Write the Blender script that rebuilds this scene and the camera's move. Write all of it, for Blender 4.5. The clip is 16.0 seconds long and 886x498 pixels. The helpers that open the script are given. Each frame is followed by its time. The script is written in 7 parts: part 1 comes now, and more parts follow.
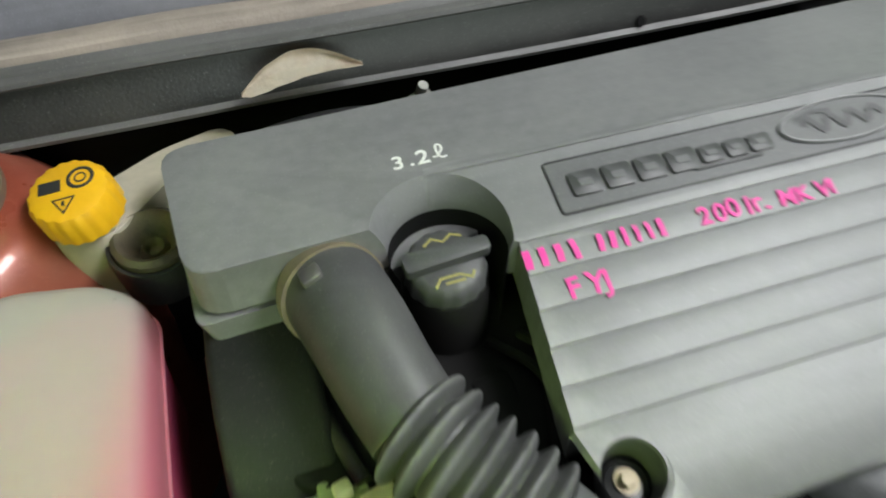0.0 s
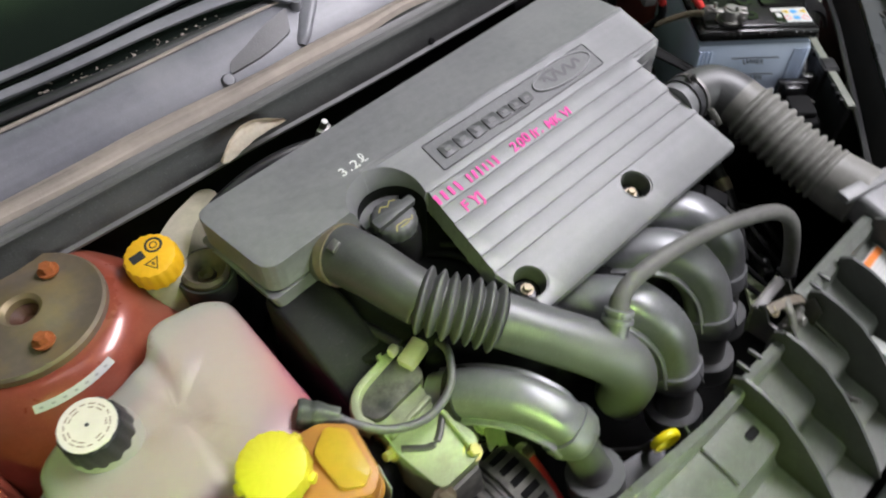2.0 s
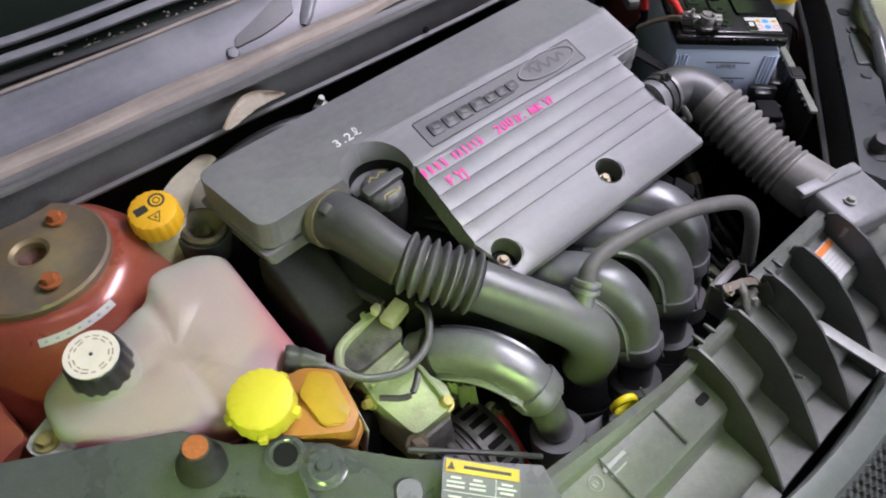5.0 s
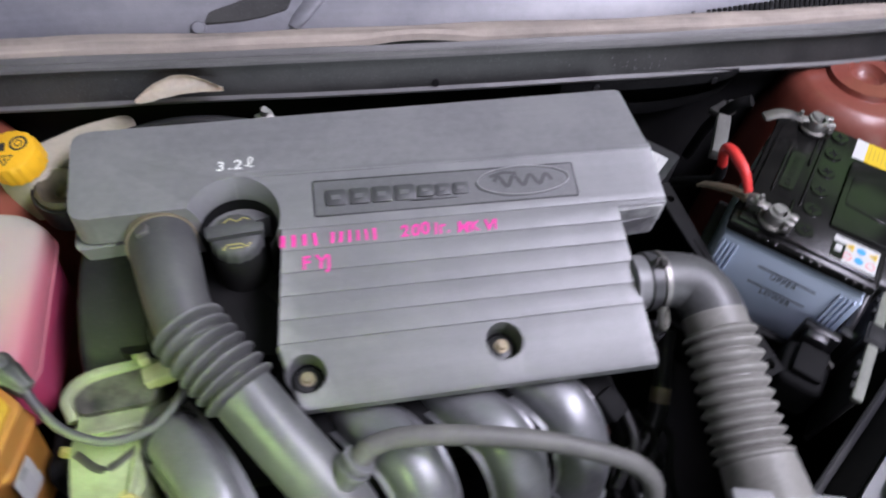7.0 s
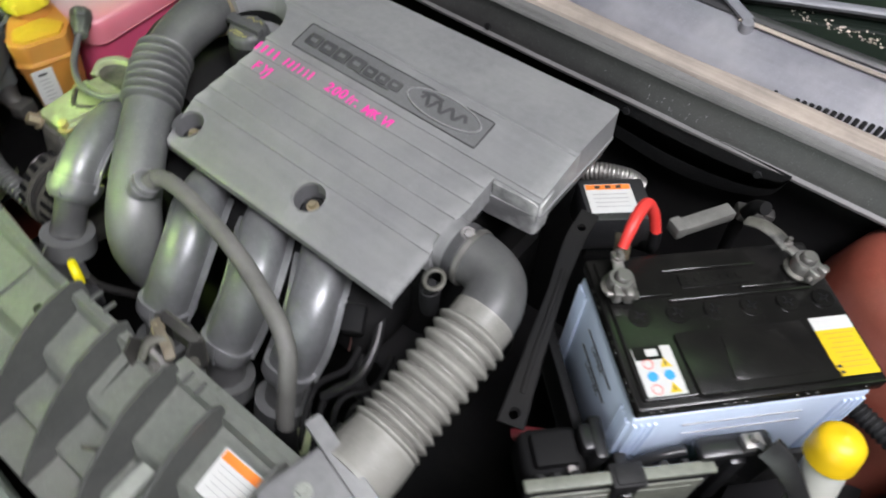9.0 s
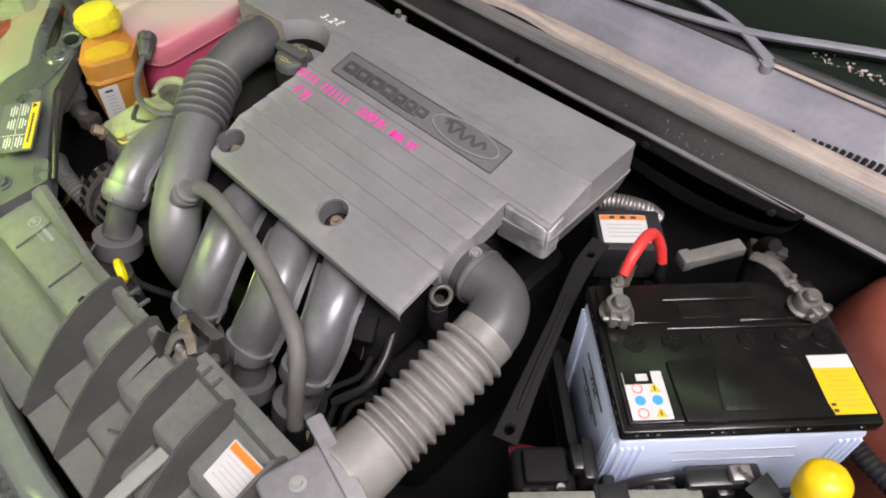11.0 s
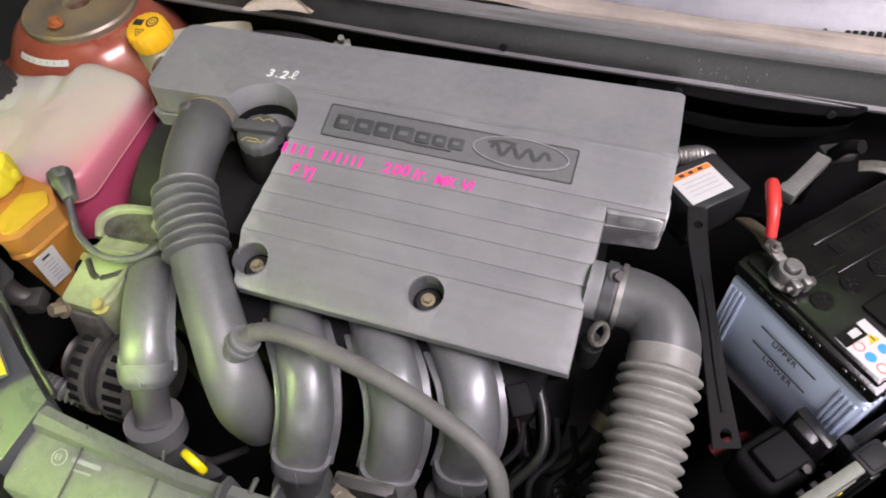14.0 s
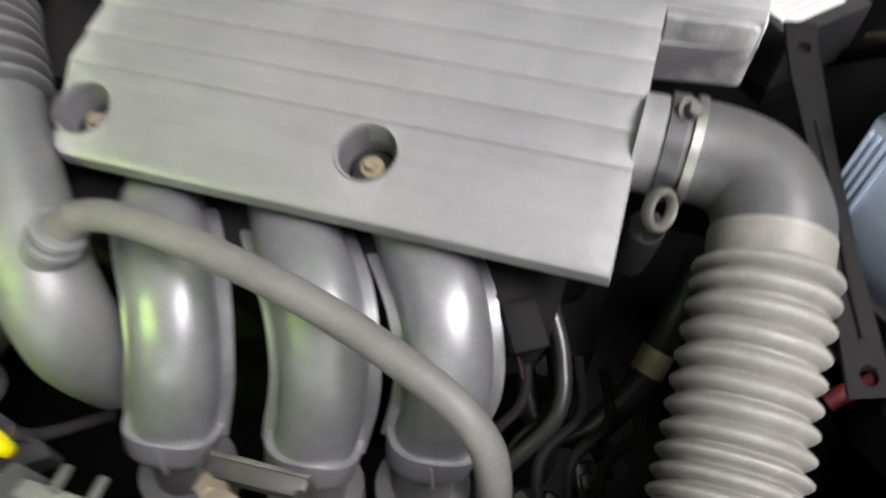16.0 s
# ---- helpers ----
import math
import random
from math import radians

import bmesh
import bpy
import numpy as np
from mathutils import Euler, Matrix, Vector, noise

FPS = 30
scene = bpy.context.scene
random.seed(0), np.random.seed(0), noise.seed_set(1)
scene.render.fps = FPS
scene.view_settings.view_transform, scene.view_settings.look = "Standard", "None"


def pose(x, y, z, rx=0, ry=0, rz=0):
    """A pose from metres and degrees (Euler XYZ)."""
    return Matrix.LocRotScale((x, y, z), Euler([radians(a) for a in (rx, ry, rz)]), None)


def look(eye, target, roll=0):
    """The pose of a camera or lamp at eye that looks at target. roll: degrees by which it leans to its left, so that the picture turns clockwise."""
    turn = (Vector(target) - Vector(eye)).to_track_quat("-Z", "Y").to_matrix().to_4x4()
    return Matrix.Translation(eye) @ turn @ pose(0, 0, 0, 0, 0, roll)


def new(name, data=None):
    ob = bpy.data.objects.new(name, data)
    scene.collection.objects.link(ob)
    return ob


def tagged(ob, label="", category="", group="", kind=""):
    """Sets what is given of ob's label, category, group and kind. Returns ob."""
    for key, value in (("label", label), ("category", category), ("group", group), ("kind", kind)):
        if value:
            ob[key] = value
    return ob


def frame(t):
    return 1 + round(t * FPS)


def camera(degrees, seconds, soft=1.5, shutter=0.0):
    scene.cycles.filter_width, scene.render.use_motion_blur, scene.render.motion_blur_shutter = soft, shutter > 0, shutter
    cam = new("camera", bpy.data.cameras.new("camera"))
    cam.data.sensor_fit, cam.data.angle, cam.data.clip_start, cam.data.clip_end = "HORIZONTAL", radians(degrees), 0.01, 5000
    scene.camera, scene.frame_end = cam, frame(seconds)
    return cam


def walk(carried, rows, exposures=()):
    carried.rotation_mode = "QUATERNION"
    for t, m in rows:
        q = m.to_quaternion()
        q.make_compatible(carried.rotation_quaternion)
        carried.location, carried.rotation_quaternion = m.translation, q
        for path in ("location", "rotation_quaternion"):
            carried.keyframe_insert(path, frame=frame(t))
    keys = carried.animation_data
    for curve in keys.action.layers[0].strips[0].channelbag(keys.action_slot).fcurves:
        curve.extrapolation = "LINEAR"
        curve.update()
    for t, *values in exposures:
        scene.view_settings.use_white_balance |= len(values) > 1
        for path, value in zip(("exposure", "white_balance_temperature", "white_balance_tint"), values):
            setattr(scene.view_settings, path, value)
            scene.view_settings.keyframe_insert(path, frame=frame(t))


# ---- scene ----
cam = camera(65.6, 16.0, soft=1.9, shutter=0.5)
PATH = [
    (0, (-0.15, -0.292, 1.225), (0.224, 1.012, -0.244), -1.7),
    (0.3, (-0.166, -0.350, 1.269), (0.283, 0.931, -0.195), -1.3),
    (0.5, (-0.162, -0.377, 1.302), (0.285, 0.867, -0.198), -2.0),
    (0.8, (-0.175, -0.442, 1.357), (0.315, 0.745, -0.178), -1.8),
    (1, (-0.191, -0.465, 1.386), (0.341, 0.637, -0.195), -0.5),
    (1.5, (-0.245, -0.477, 1.427), (0.423, 0.625, -0.103), -0.9),
    (2, (-0.348, -0.43, 1.436), (0.488, 0.55, -0.094), -3.4),
    (2.5, (-0.408, -0.437, 1.444), (0.5, 0.49, -0.078), -2.8),
    (3, (-0.425, -0.448, 1.445), (0.541, 0.472, -0.045), -1.4),
    (3.5, (-0.429, -0.447, 1.443), (0.546, 0.482, -0.036), -1.0),
    (3.7, (-0.427, -0.446, 1.445), (0.543, 0.483, -0.037), -0.9),
    (5.8, (-0.317, -0.525, 1.451), (0.405, 0.523, -0.091), 3.2),
    (6, (-0.289, -0.535, 1.445), (0.377, 0.55, -0.097), 3.8),
    (6.5, (-0.17, -0.514, 1.427), (0.356, 0.654, -0.109), 5.1),
    (7, (0.0, -0.463, 1.44), (0.353, 0.72, -0.134), 7.8),
    (7.5, (0.173, -0.524, 1.444), (0.237, 0.697, -0.139), 6.9),
    (8, (0.313, -0.531, 1.444), (0.038, 0.66, -0.139), 4.3),
    (8.5, (0.387, -0.488, 1.427), (-0.089, 0.644, -0.151), 4.7),
    (9, (0.542, -0.475, 1.412), (-0.179, 0.564, -0.137), 4.9),
    (9.2, (0.586, -0.469, 1.405), (-0.216, 0.539, -0.125), 4.5),
    (11.3, (0.605, -0.466, 1.432), (-0.312, 0.506, -0.056), 1.5),
    (11.5, (0.611, -0.466, 1.428), (-0.316, 0.517, -0.047), 1.1),
    (12, (0.612, -0.471, 1.435), (-0.276, 0.538, -0.046), 0.2),
    (12.5, (0.598, -0.486, 1.438), (-0.242, 0.546, -0.055), -1.0),
    (13, (0.475, -0.478, 1.413), (-0.226, 0.596, -0.122), -2.8),
    (13.5, (0.355, -0.48, 1.428), (-0.189, 0.624, -0.149), -4.3),
    (14, (0.307, -0.486, 1.432), (-0.14, 0.63, -0.167), -4.7),
    (14.5, (0.29, -0.485, 1.434), (-0.127, 0.645, -0.162), -4.6),
    (15, (0.275, -0.481, 1.43), (-0.106, 0.638, -0.183), -3.6),
    (15.3, (0.271, -0.464, 1.397), (-0.103, 0.628, -0.237), -3.6),
    (15.5, (0.26, -0.449, 1.35), (-0.087, 0.627, -0.3), -2.9),
    (15.7, (0.260, -0.420, 1.289), (-0.070, 0.593, -0.409), -2.8),
    (16, (0.281, -0.397, 1.185), (-0.088, 0.647, -0.481), -3.5),
]
walk(cam, [(t, look(eye, target, roll)) for t, eye, target, roll in PATH],
     exposures=((0.0, -0.05, 6550, -10), (1.5, 0.08, 6450, 1), (2.5, -0.02, 6400, 1), (3.7, -0.03, 6250, 6), (5.8, -0.06, 6050, 12), (7.0, 0.02, 5950, 10), (7.5, 0.12, 6050, 9), (8.0, 0.19, 6250, 6), (8.5, 0.29, 6350, 3), (9.0, 0.19, 6450, -2), (11.5, 0.18, 6900, 8),
                (13.0, 0.29, 6850, 8), (14.5, 0.16, 6600, 11), (15.2, 0.18, 6550, 11), (15.5, 0.30, 6600, 8), (16.0, 0.55, 6750, 1)))

# ---------------------------------------------------------------- light
world = bpy.data.worlds.new("workshop_air")
world.use_nodes = True
scene.world = world
world.node_tree.nodes["Background"].inputs[0].default_value = (0.75, 0.8, 0.85, 1)
world.node_tree.nodes["Background"].inputs[1].default_value = 0.006


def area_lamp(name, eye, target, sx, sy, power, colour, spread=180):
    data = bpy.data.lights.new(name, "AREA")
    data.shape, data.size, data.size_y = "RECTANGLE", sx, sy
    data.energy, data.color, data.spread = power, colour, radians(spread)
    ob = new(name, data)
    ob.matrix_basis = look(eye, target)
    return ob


area_lamp("ceiling_lamp", (1.20, -0.48, 2.68), (0.42, -0.12, 0.9), 1.4, 0.52, 67, (1.0, 0.91, 1.03))
area_lamp("ceiling_lamp", (-0.45, -0.40, 2.95), (-0.2, -0.1, 0.9), 1.2, 0.45, 3, (1.0, 0.91, 0.98))
area_lamp("gate_lamp", (-0.90, -1.22, 1.80), (-0.32, -0.35, 0.80), 0.50, 0.40, 1.35, (0.72, 1.0, 0.26), 23)
# added frontal fill for an unseen gate, and a green roof sheet above the windscreen
area_lamp("front_fill", (0.9, -4.80, 1.65), (0.5, 0.0, 0.9), 3.6, 2.6, 88, (0.97, 0.98, 1.0))
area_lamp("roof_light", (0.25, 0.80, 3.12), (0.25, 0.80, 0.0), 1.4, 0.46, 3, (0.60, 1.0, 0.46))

# green daylight from a translucent sheet high in the far right corner
area_lamp("wall_light", (3.60, 1.75, 2.95), (0.6, 0.0, 0.95), 1.9, 1.5, 5.5, (0.60, 1.0, 0.38))

# ---------------------------------------------------------------- materials


def material(name, colour, rough=0.5, metal=0.0, vary=0.2, scale=30.0, bump=0.05, second=None, amount=0.0,
             patch=9.0, coat=0.0, bump_scale=400.0, specular=0.5, streak=0.0, edge=None, specks=0.0, wave=0.10):
    """A surface with variation at two scales: fine grain and larger patches of a second colour (dust, wear)."""
    m = bpy.data.materials.new(name)
    m.use_nodes = True
    n, l = m.node_tree.nodes, m.node_tree.links
    b = n["Principled BSDF"]
    co = n.new("ShaderNodeTexCoord")
    fine = n.new("ShaderNodeTexNoise")
    fine.inputs["Scale"].default_value, fine.inputs["Detail"].default_value = scale * 4, 6
    big = n.new("ShaderNodeTexNoise")
    big.inputs["Scale"].default_value, big.inputs["Detail"].default_value = patch, 5
    big.inputs["Roughness"].default_value = 0.6
    for x in (fine, big):
        l.new(co.outputs["Object"], x.inputs["Vector"])
    dark = n.new("ShaderNodeMix")
    dark.data_type = "RGBA"
    dark.inputs[6].default_value = (*[c * (1 - vary) for c in colour], 1)
    dark.inputs[7].default_value = (*[min(1, c * (1 + vary)) for c in colour], 1)
    l.new(fine.outputs["Fac"], dark.inputs[0])
    last = dark.outputs[2]
    ramp = n.new("ShaderNodeValToRGB")
    ramp.color_ramp.elements[0].position, ramp.color_ramp.elements[1].position = 0.42, 0.68
    l.new(big.outputs["Fac"], ramp.inputs[0])
    if second:
        grit = n.new("ShaderNodeMath")
        grit.operation = "MULTIPLY"
        l.new(ramp.outputs[0], grit.inputs[0])
        grit.inputs[1].default_value = amount
        mix = n.new("ShaderNodeMix")
        mix.data_type = "RGBA"
        l.new(grit.outputs[0], mix.inputs[0])
        l.new(last, mix.inputs[6])
        mix.inputs[7].default_value = (*second, 1)
        last = mix.outputs[2]
    if streak:
        # faint wiped streaks and scratches along the length of the part
        mp = n.new("ShaderNodeMapping")
        mp.inputs["Scale"].default_value = (6, 150, 150)
        l.new(co.outputs["Object"], mp.inputs["Vector"])
        sn = n.new("ShaderNodeTexNoise")
        sn.inputs["Scale"].default_value, sn.inputs["Detail"].default_value = 1.0, 4
        l.new(mp.outputs[0], sn.inputs["Vector"])
        sr = n.new("ShaderNodeMapRange")
        sr.inputs["From Min"].default_value, sr.inputs["From Max"].default_value = 0.35, 0.75
        sr.inputs["To Min"].default_value, sr.inputs["To Max"].default_value = 0, streak
        l.new(sn.outputs["Fac"], sr.inputs["Value"])
        sm = n.new("ShaderNodeMix")
        sm.data_type = "RGBA"
        l.new(sr.outputs[0], sm.inputs[0])
        l.new(last, sm.inputs[6])
        sm.inputs[7].default_value = (*[min(1, c * 1.8) for c in colour], 1)
        last = sm.outputs[2]
    if specks:
        # single grains of dust and light grime
        dots = n.new("ShaderNodeTexNoise")
        dots.inputs["Scale"].default_value, dots.inputs["Detail"].default_value = 760, 2
        l.new(co.outputs["Object"], dots.inputs["Vector"])
        dr = n.new("ShaderNodeMapRange")
        dr.inputs["From Min"].default_value, dr.inputs["From Max"].default_value = 0.63, 0.72
        dr.inputs["To Max"].default_value = specks
        l.new(dots.outputs["Fac"], dr.inputs["Value"])
        dm = n.new("ShaderNodeMix")
        dm.data_type = "RGBA"
        l.new(dr.outputs[0], dm.inputs[0])
        l.new(last, dm.inputs[6])
        dm.inputs[7].default_value = (*[min(0.6, c * 2.0 + 0.10) for c in colour], 1)
        last = dm.outputs[2]
    if edge:
        # worn, dusty ridges
        geo = n.new("ShaderNodeNewGeometry")
        er = n.new("ShaderNodeMapRange")
        er.inputs["From Min"].default_value, er.inputs["From Max"].default_value = 0.53, 0.62
        l.new(geo.outputs["Pointiness"], er.inputs["Value"])
        ew = n.new("ShaderNodeMath")
        ew.operation = "MULTIPLY"
        l.new(er.outputs[0], ew.inputs[0])
        l.new(fine.outputs["Fac"], ew.inputs[1])
        em = n.new("ShaderNodeMix")
        em.data_type = "RGBA"
        l.new(ew.outputs[0], em.inputs[0])
        l.new(last, em.inputs[6])
        em.inputs[7].default_value = (*edge, 1)
        last = em.outputs[2]
    l.new(last, b.inputs["Base Color"])
    rr = n.new("ShaderNodeMapRange")
    rr.inputs["To Min"].default_value, rr.inputs["To Max"].default_value = max(0.03, rough - 0.12), min(1, rough + 0.14)
    l.new(big.outputs["Fac"], rr.inputs["Value"])
    l.new(rr.outputs[0], b.inputs["Roughness"])
    b.inputs["Metallic"].default_value = metal
    b.inputs["Coat Weight"].default_value = coat
    b.inputs["Specular IOR Level"].default_value = specular
    if bump:
        tex = n.new("ShaderNodeTexNoise")
        tex.inputs["Scale"].default_value, tex.inputs["Detail"].default_value = bump_scale, 3
        l.new(co.outputs["Object"], tex.inputs["Vector"])
        bp = n.new("ShaderNodeBump")
        bp.inputs["Strength"].default_value, bp.inputs["Distance"].default_value = bump, 0.002
        l.new(tex.outputs["Fac"], bp.inputs["Height"])
        if wave:
            bw = n.new("ShaderNodeBump")
            bw.inputs["Strength"].default_value, bw.inputs["Distance"].default_value = wave, 0.006
            l.new(big.outputs["Fac"], bw.inputs["Height"])
            l.new(bw.outputs[0], bp.inputs["Normal"])
        l.new(bp.outputs[0], b.inputs["Normal"])
    return m


DUST = (0.30, 0.29, 0.27)
cover_plastic = material("cover_plastic", (0.166, 0.165, 0.171), 0.40, vary=0.10, second=(0.228, 0.227, 0.228), amount=0.65, bump=0.06, patch=11, streak=0.12, edge=(0.40, 0.40, 0.40), specks=0.18)
worn_plastic = material("worn_plastic", (0.17, 0.17, 0.173), 0.5, second=(0.52, 0.52, 0.51), amount=0.95, bump=0.2, patch=22, specks=0.4)
black_plastic = material("black_plastic", (0.020, 0.020, 0.022), 0.40, second=(0.060, 0.059, 0.057), amount=0.5, bump=0.1, specks=0.35)
# for black parts, and for shade painted into deep gaps
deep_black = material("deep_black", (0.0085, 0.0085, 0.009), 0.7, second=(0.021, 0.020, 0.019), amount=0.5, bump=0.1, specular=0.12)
runner_plastic = material("runner_plastic", (0.215, 0.218, 0.226), 0.40, metal=0.48, second=(0.27, 0.27, 0.265), amount=0.45, bump=0.03, edge=(0.45, 0.45, 0.45), specks=0.3)
plate_edge = material("plate_edge", (0.050, 0.050, 0.053), 0.42, second=(0.09, 0.09, 0.09), amount=0.5, bump=0.05, specks=0.2)
cap_plastic = material("cap_plastic", (0.070, 0.070, 0.073), 0.42, second=(0.11, 0.11, 0.108), amount=0.5, bump=0.06, specks=0.25)
plate_plastic = material("plate_plastic", (0.112, 0.112, 0.116), 0.45, second=(0.14, 0.14, 0.14), amount=0.6, bump=0.05, streak=0.1, specks=0.35)
dusty_rubber = material("dusty_rubber", (0.125, 0.123, 0.115), 0.52, second=(0.20, 0.195, 0.18), amount=0.6, bump=0.08, patch=18, specular=0.4, specks=0.35)
hose_rubber = material("hose_rubber", (0.070, 0.070, 0.072), 0.44, second=(0.13, 0.13, 0.125), amount=0.6, bump=0.08, patch=14, specular=0.7, edge=(0.34, 0.34, 0.33), specks=0.35)
grey_rubber = material("grey_rubber", (0.200, 0.194, 0.178), 0.5, second=(0.31, 0.30, 0.275), amount=0.6, bump=0.1, patch=14, edge=(0.50, 0.49, 0.45), specks=0.3)
panel_plastic = material("panel_plastic", (0.275, 0.288, 0.260), 0.38, second=(0.39, 0.395, 0.355), amount=0.5, bump=0.08, patch=6, specks=0.4)
body_grey = material("body_grey", (0.068, 0.073, 0.075), 0.28, second=(0.115, 0.12, 0.118), amount=0.5, bump=0.03, coat=0.4, specular=0.4, specks=0.3)
body_red = material("body_red", (0.285, 0.066, 0.040), 0.30, metal=0.1, second=(0.29, 0.115, 0.075), amount=0.7, bump=0.02, coat=0.5, specks=0.2)
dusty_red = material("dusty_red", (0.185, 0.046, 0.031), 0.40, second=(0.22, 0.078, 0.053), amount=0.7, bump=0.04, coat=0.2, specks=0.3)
body_pale = material("body_pale", (0.16, 0.18, 0.16), 0.3, bump=0.02, coat=0.5)
# yellowish second colour paints the lime light that falls on the plate
tower_steel = material("tower_steel", (0.205, 0.165, 0.125), 0.38, metal=0.3, second=(0.30, 0.225, 0.085), amount=0.7, bump=0.06, patch=18)
socket_rust = material("socket_rust", (0.075, 0.028, 0.014), 0.6, vary=0.3, bump=0.3)
rust = material("rust", (0.36, 0.105, 0.028), 0.75, vary=0.35, bump=0.4, scale=80)
tank_plastic = material("tank_plastic", (0.60, 0.60, 0.55), 0.32, vary=0.04, second=(0.72, 0.72, 0.60), amount=0.6, bump=0.02)
orange_tank = material("orange_tank", (0.41, 0.20, 0.042), 0.38, vary=0.12, second=(0.44, 0.17, 0.03), amount=0.8, bump=0.06, patch=25)
yellow_cap = material("yellow_cap", (0.85, 0.47, 0.018), 0.42, vary=0.08, second=(0.72, 0.40, 0.03), amount=0.5, bump=0.06)
filler_yellow = material("filler_yellow", (0.80, 0.53, 0.012), 0.42, vary=0.06, second=(0.74, 0.46, 0.012), amount=0.5, bump=0.04)
lemon_cap = material("lemon_cap", (0.66, 0.57, 0.03), 0.5, vary=0.1, second=(0.62, 0.50, 0.05), amount=0.6, bump=0.08, patch=30)
beige_plastic = material("beige_plastic", (0.46, 0.42, 0.33), 0.5, second=(0.42, 0.38, 0.30), amount=0.6, bump=0.05)
# grey alloy with the lime light put into its base; dark patches are stains
cast_alloy = material("cast_alloy", (0.33, 0.37, 0.215), 0.5, metal=0.15, second=(0.07, 0.07, 0.055), amount=0.8, bump=0.25, patch=14)
dirty_alloy = material("dirty_alloy", (0.15, 0.145, 0.125), 0.5, metal=0.3, second=(0.03, 0.03, 0.03), amount=0.9, bump=0.35, patch=40)
rusty_steel = material("rusty_steel", (0.12, 0.10, 0.065), 0.6, metal=0.3, second=(0.05, 0.045, 0.035), amount=0.8, bump=0.3, patch=60)
cowl_black = material("cowl_black", (0.021, 0.0205, 0.0205), 0.36, second=(0.070, 0.067, 0.064), amount=0.55, bump=0.12, patch=10, streak=0.3, specks=0.5)
duct_plastic = material("duct_plastic", (0.120, 0.122, 0.124), 0.42, metal=0.1, second=(0.18, 0.18, 0.175), amount=0.5, bump=0.05, patch=12, specular=0.8, specks=0.35)
dusty_lip = material("dusty_lip", (0.115, 0.112, 0.110), 0.5, second=(0.055, 0.054, 0.053), amount=0.6, bump=0.15, patch=9, streak=0.5, specks=0.4)
# darker than the panel so the ribs' shaded sides are in the colour
rib_plastic = material("rib_plastic", (0.078, 0.080, 0.076), 0.42, second=(0.15, 0.15, 0.14), amount=0.5, bump=0.08, patch=9, specks=0.4)
dip_yellow = material("dip_yellow", (0.86, 0.74, 0.01), 0.4, vary=0.06, bump=0.03)
wet_black = material("wet_black", (0.012, 0.012, 0.013), 0.32, second=(0.030, 0.030, 0.028), amount=0.5, bump=0.06, specular=0.5, specks=0.2)
dusty_case = material("dusty_case", (0.040, 0.043, 0.039), 0.5, second=(0.10, 0.108, 0.094), amount=0.6, bump=0.12, patch=14, edge=(0.32, 0.34, 0.28), specks=0.4)
relay_face = material("relay_face", (0.125, 0.132, 0.110), 0.5, second=(0.060, 0.064, 0.055), amount=0.7, bump=0.12, patch=14, edge=(0.36, 0.37, 0.30), specks=0.4)
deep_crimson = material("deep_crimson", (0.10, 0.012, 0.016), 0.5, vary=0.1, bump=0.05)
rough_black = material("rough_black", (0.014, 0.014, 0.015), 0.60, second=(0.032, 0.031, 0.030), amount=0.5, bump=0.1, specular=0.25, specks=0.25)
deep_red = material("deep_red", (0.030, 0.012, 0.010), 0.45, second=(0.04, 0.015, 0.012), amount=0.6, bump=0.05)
amber_tank = material("amber_tank", (0.47, 0.30, 0.025), 0.34, vary=0.12, second=(0.55, 0.28, 0.03), amount=0.7, bump=0.05, patch=30)
steel = material("steel", (0.30, 0.29, 0.28), 0.45, metal=0.8, second=(0.28, 0.26, 0.24), amount=0.6, bump=0.1, patch=60)
dark_steel = material("dark_steel", (0.07, 0.068, 0.066), 0.42, metal=0.5, second=(0.14, 0.12, 0.10), amount=0.5, bump=0.15)
brass = material("brass", (0.29, 0.245, 0.175), 0.45, metal=0.5, second=(0.45, 0.38, 0.22), amount=0.6, bump=0.1, patch=80)
yellow_plating = material("yellow_plating", (0.42, 0.36, 0.13), 0.58, metal=0.3, second=(0.4, 0.34, 0.14), amount=0.6, bump=0.1, patch=60)
worn_lever = material("worn_lever", (0.17, 0.145, 0.11), 0.55, metal=0.2, second=(0.09, 0.07, 0.05), amount=0.8, bump=0.2, patch=60)
dusty_strip = material("dusty_strip", (0.31, 0.262, 0.225), 0.75, second=(0.17, 0.148, 0.135), amount=0.9, bump=0.35, patch=14, streak=0.5)
cowl_grey = material("cowl_grey", (0.145, 0.144, 0.164), 0.36, second=(0.285, 0.277, 0.292), amount=0.8, bump=0.08, patch=6, specks=0.22, streak=0.25, wave=0.04)
white_case = material("white_case", (0.60, 0.69, 0.86), 0.35, vary=0.03, second=(0.53, 0.60, 0.70), amount=0.5, bump=0.01)
battery_black = material("battery_black", (0.007, 0.0068, 0.0065), 0.20, second=(0.020, 0.019, 0.017), amount=0.35, bump=0.05, patch=20, specular=0.45, specks=0.12)
red_rubber = material("red_rubber", (0.68, 0.045, 0.04), 0.4, vary=0.08, bump=0.05)
white_label = material("white_label", (0.56, 0.56, 0.55), 0.45, vary=0.04, second=(0.44, 0.43, 0.40), amount=0.4, bump=0.02)
yellow_label = material("yellow_label", (0.66, 0.46, 0.015), 0.45, vary=0.06, second=(0.55, 0.36, 0.02), amount=0.4, bump=0.02)
orange_label = material("orange_label", (0.80, 0.22, 0.04), 0.4, vary=0.03, bump=0)
print_black = material("print_black", (0.03, 0.03, 0.03), 0.5, vary=0.05, bump=0)
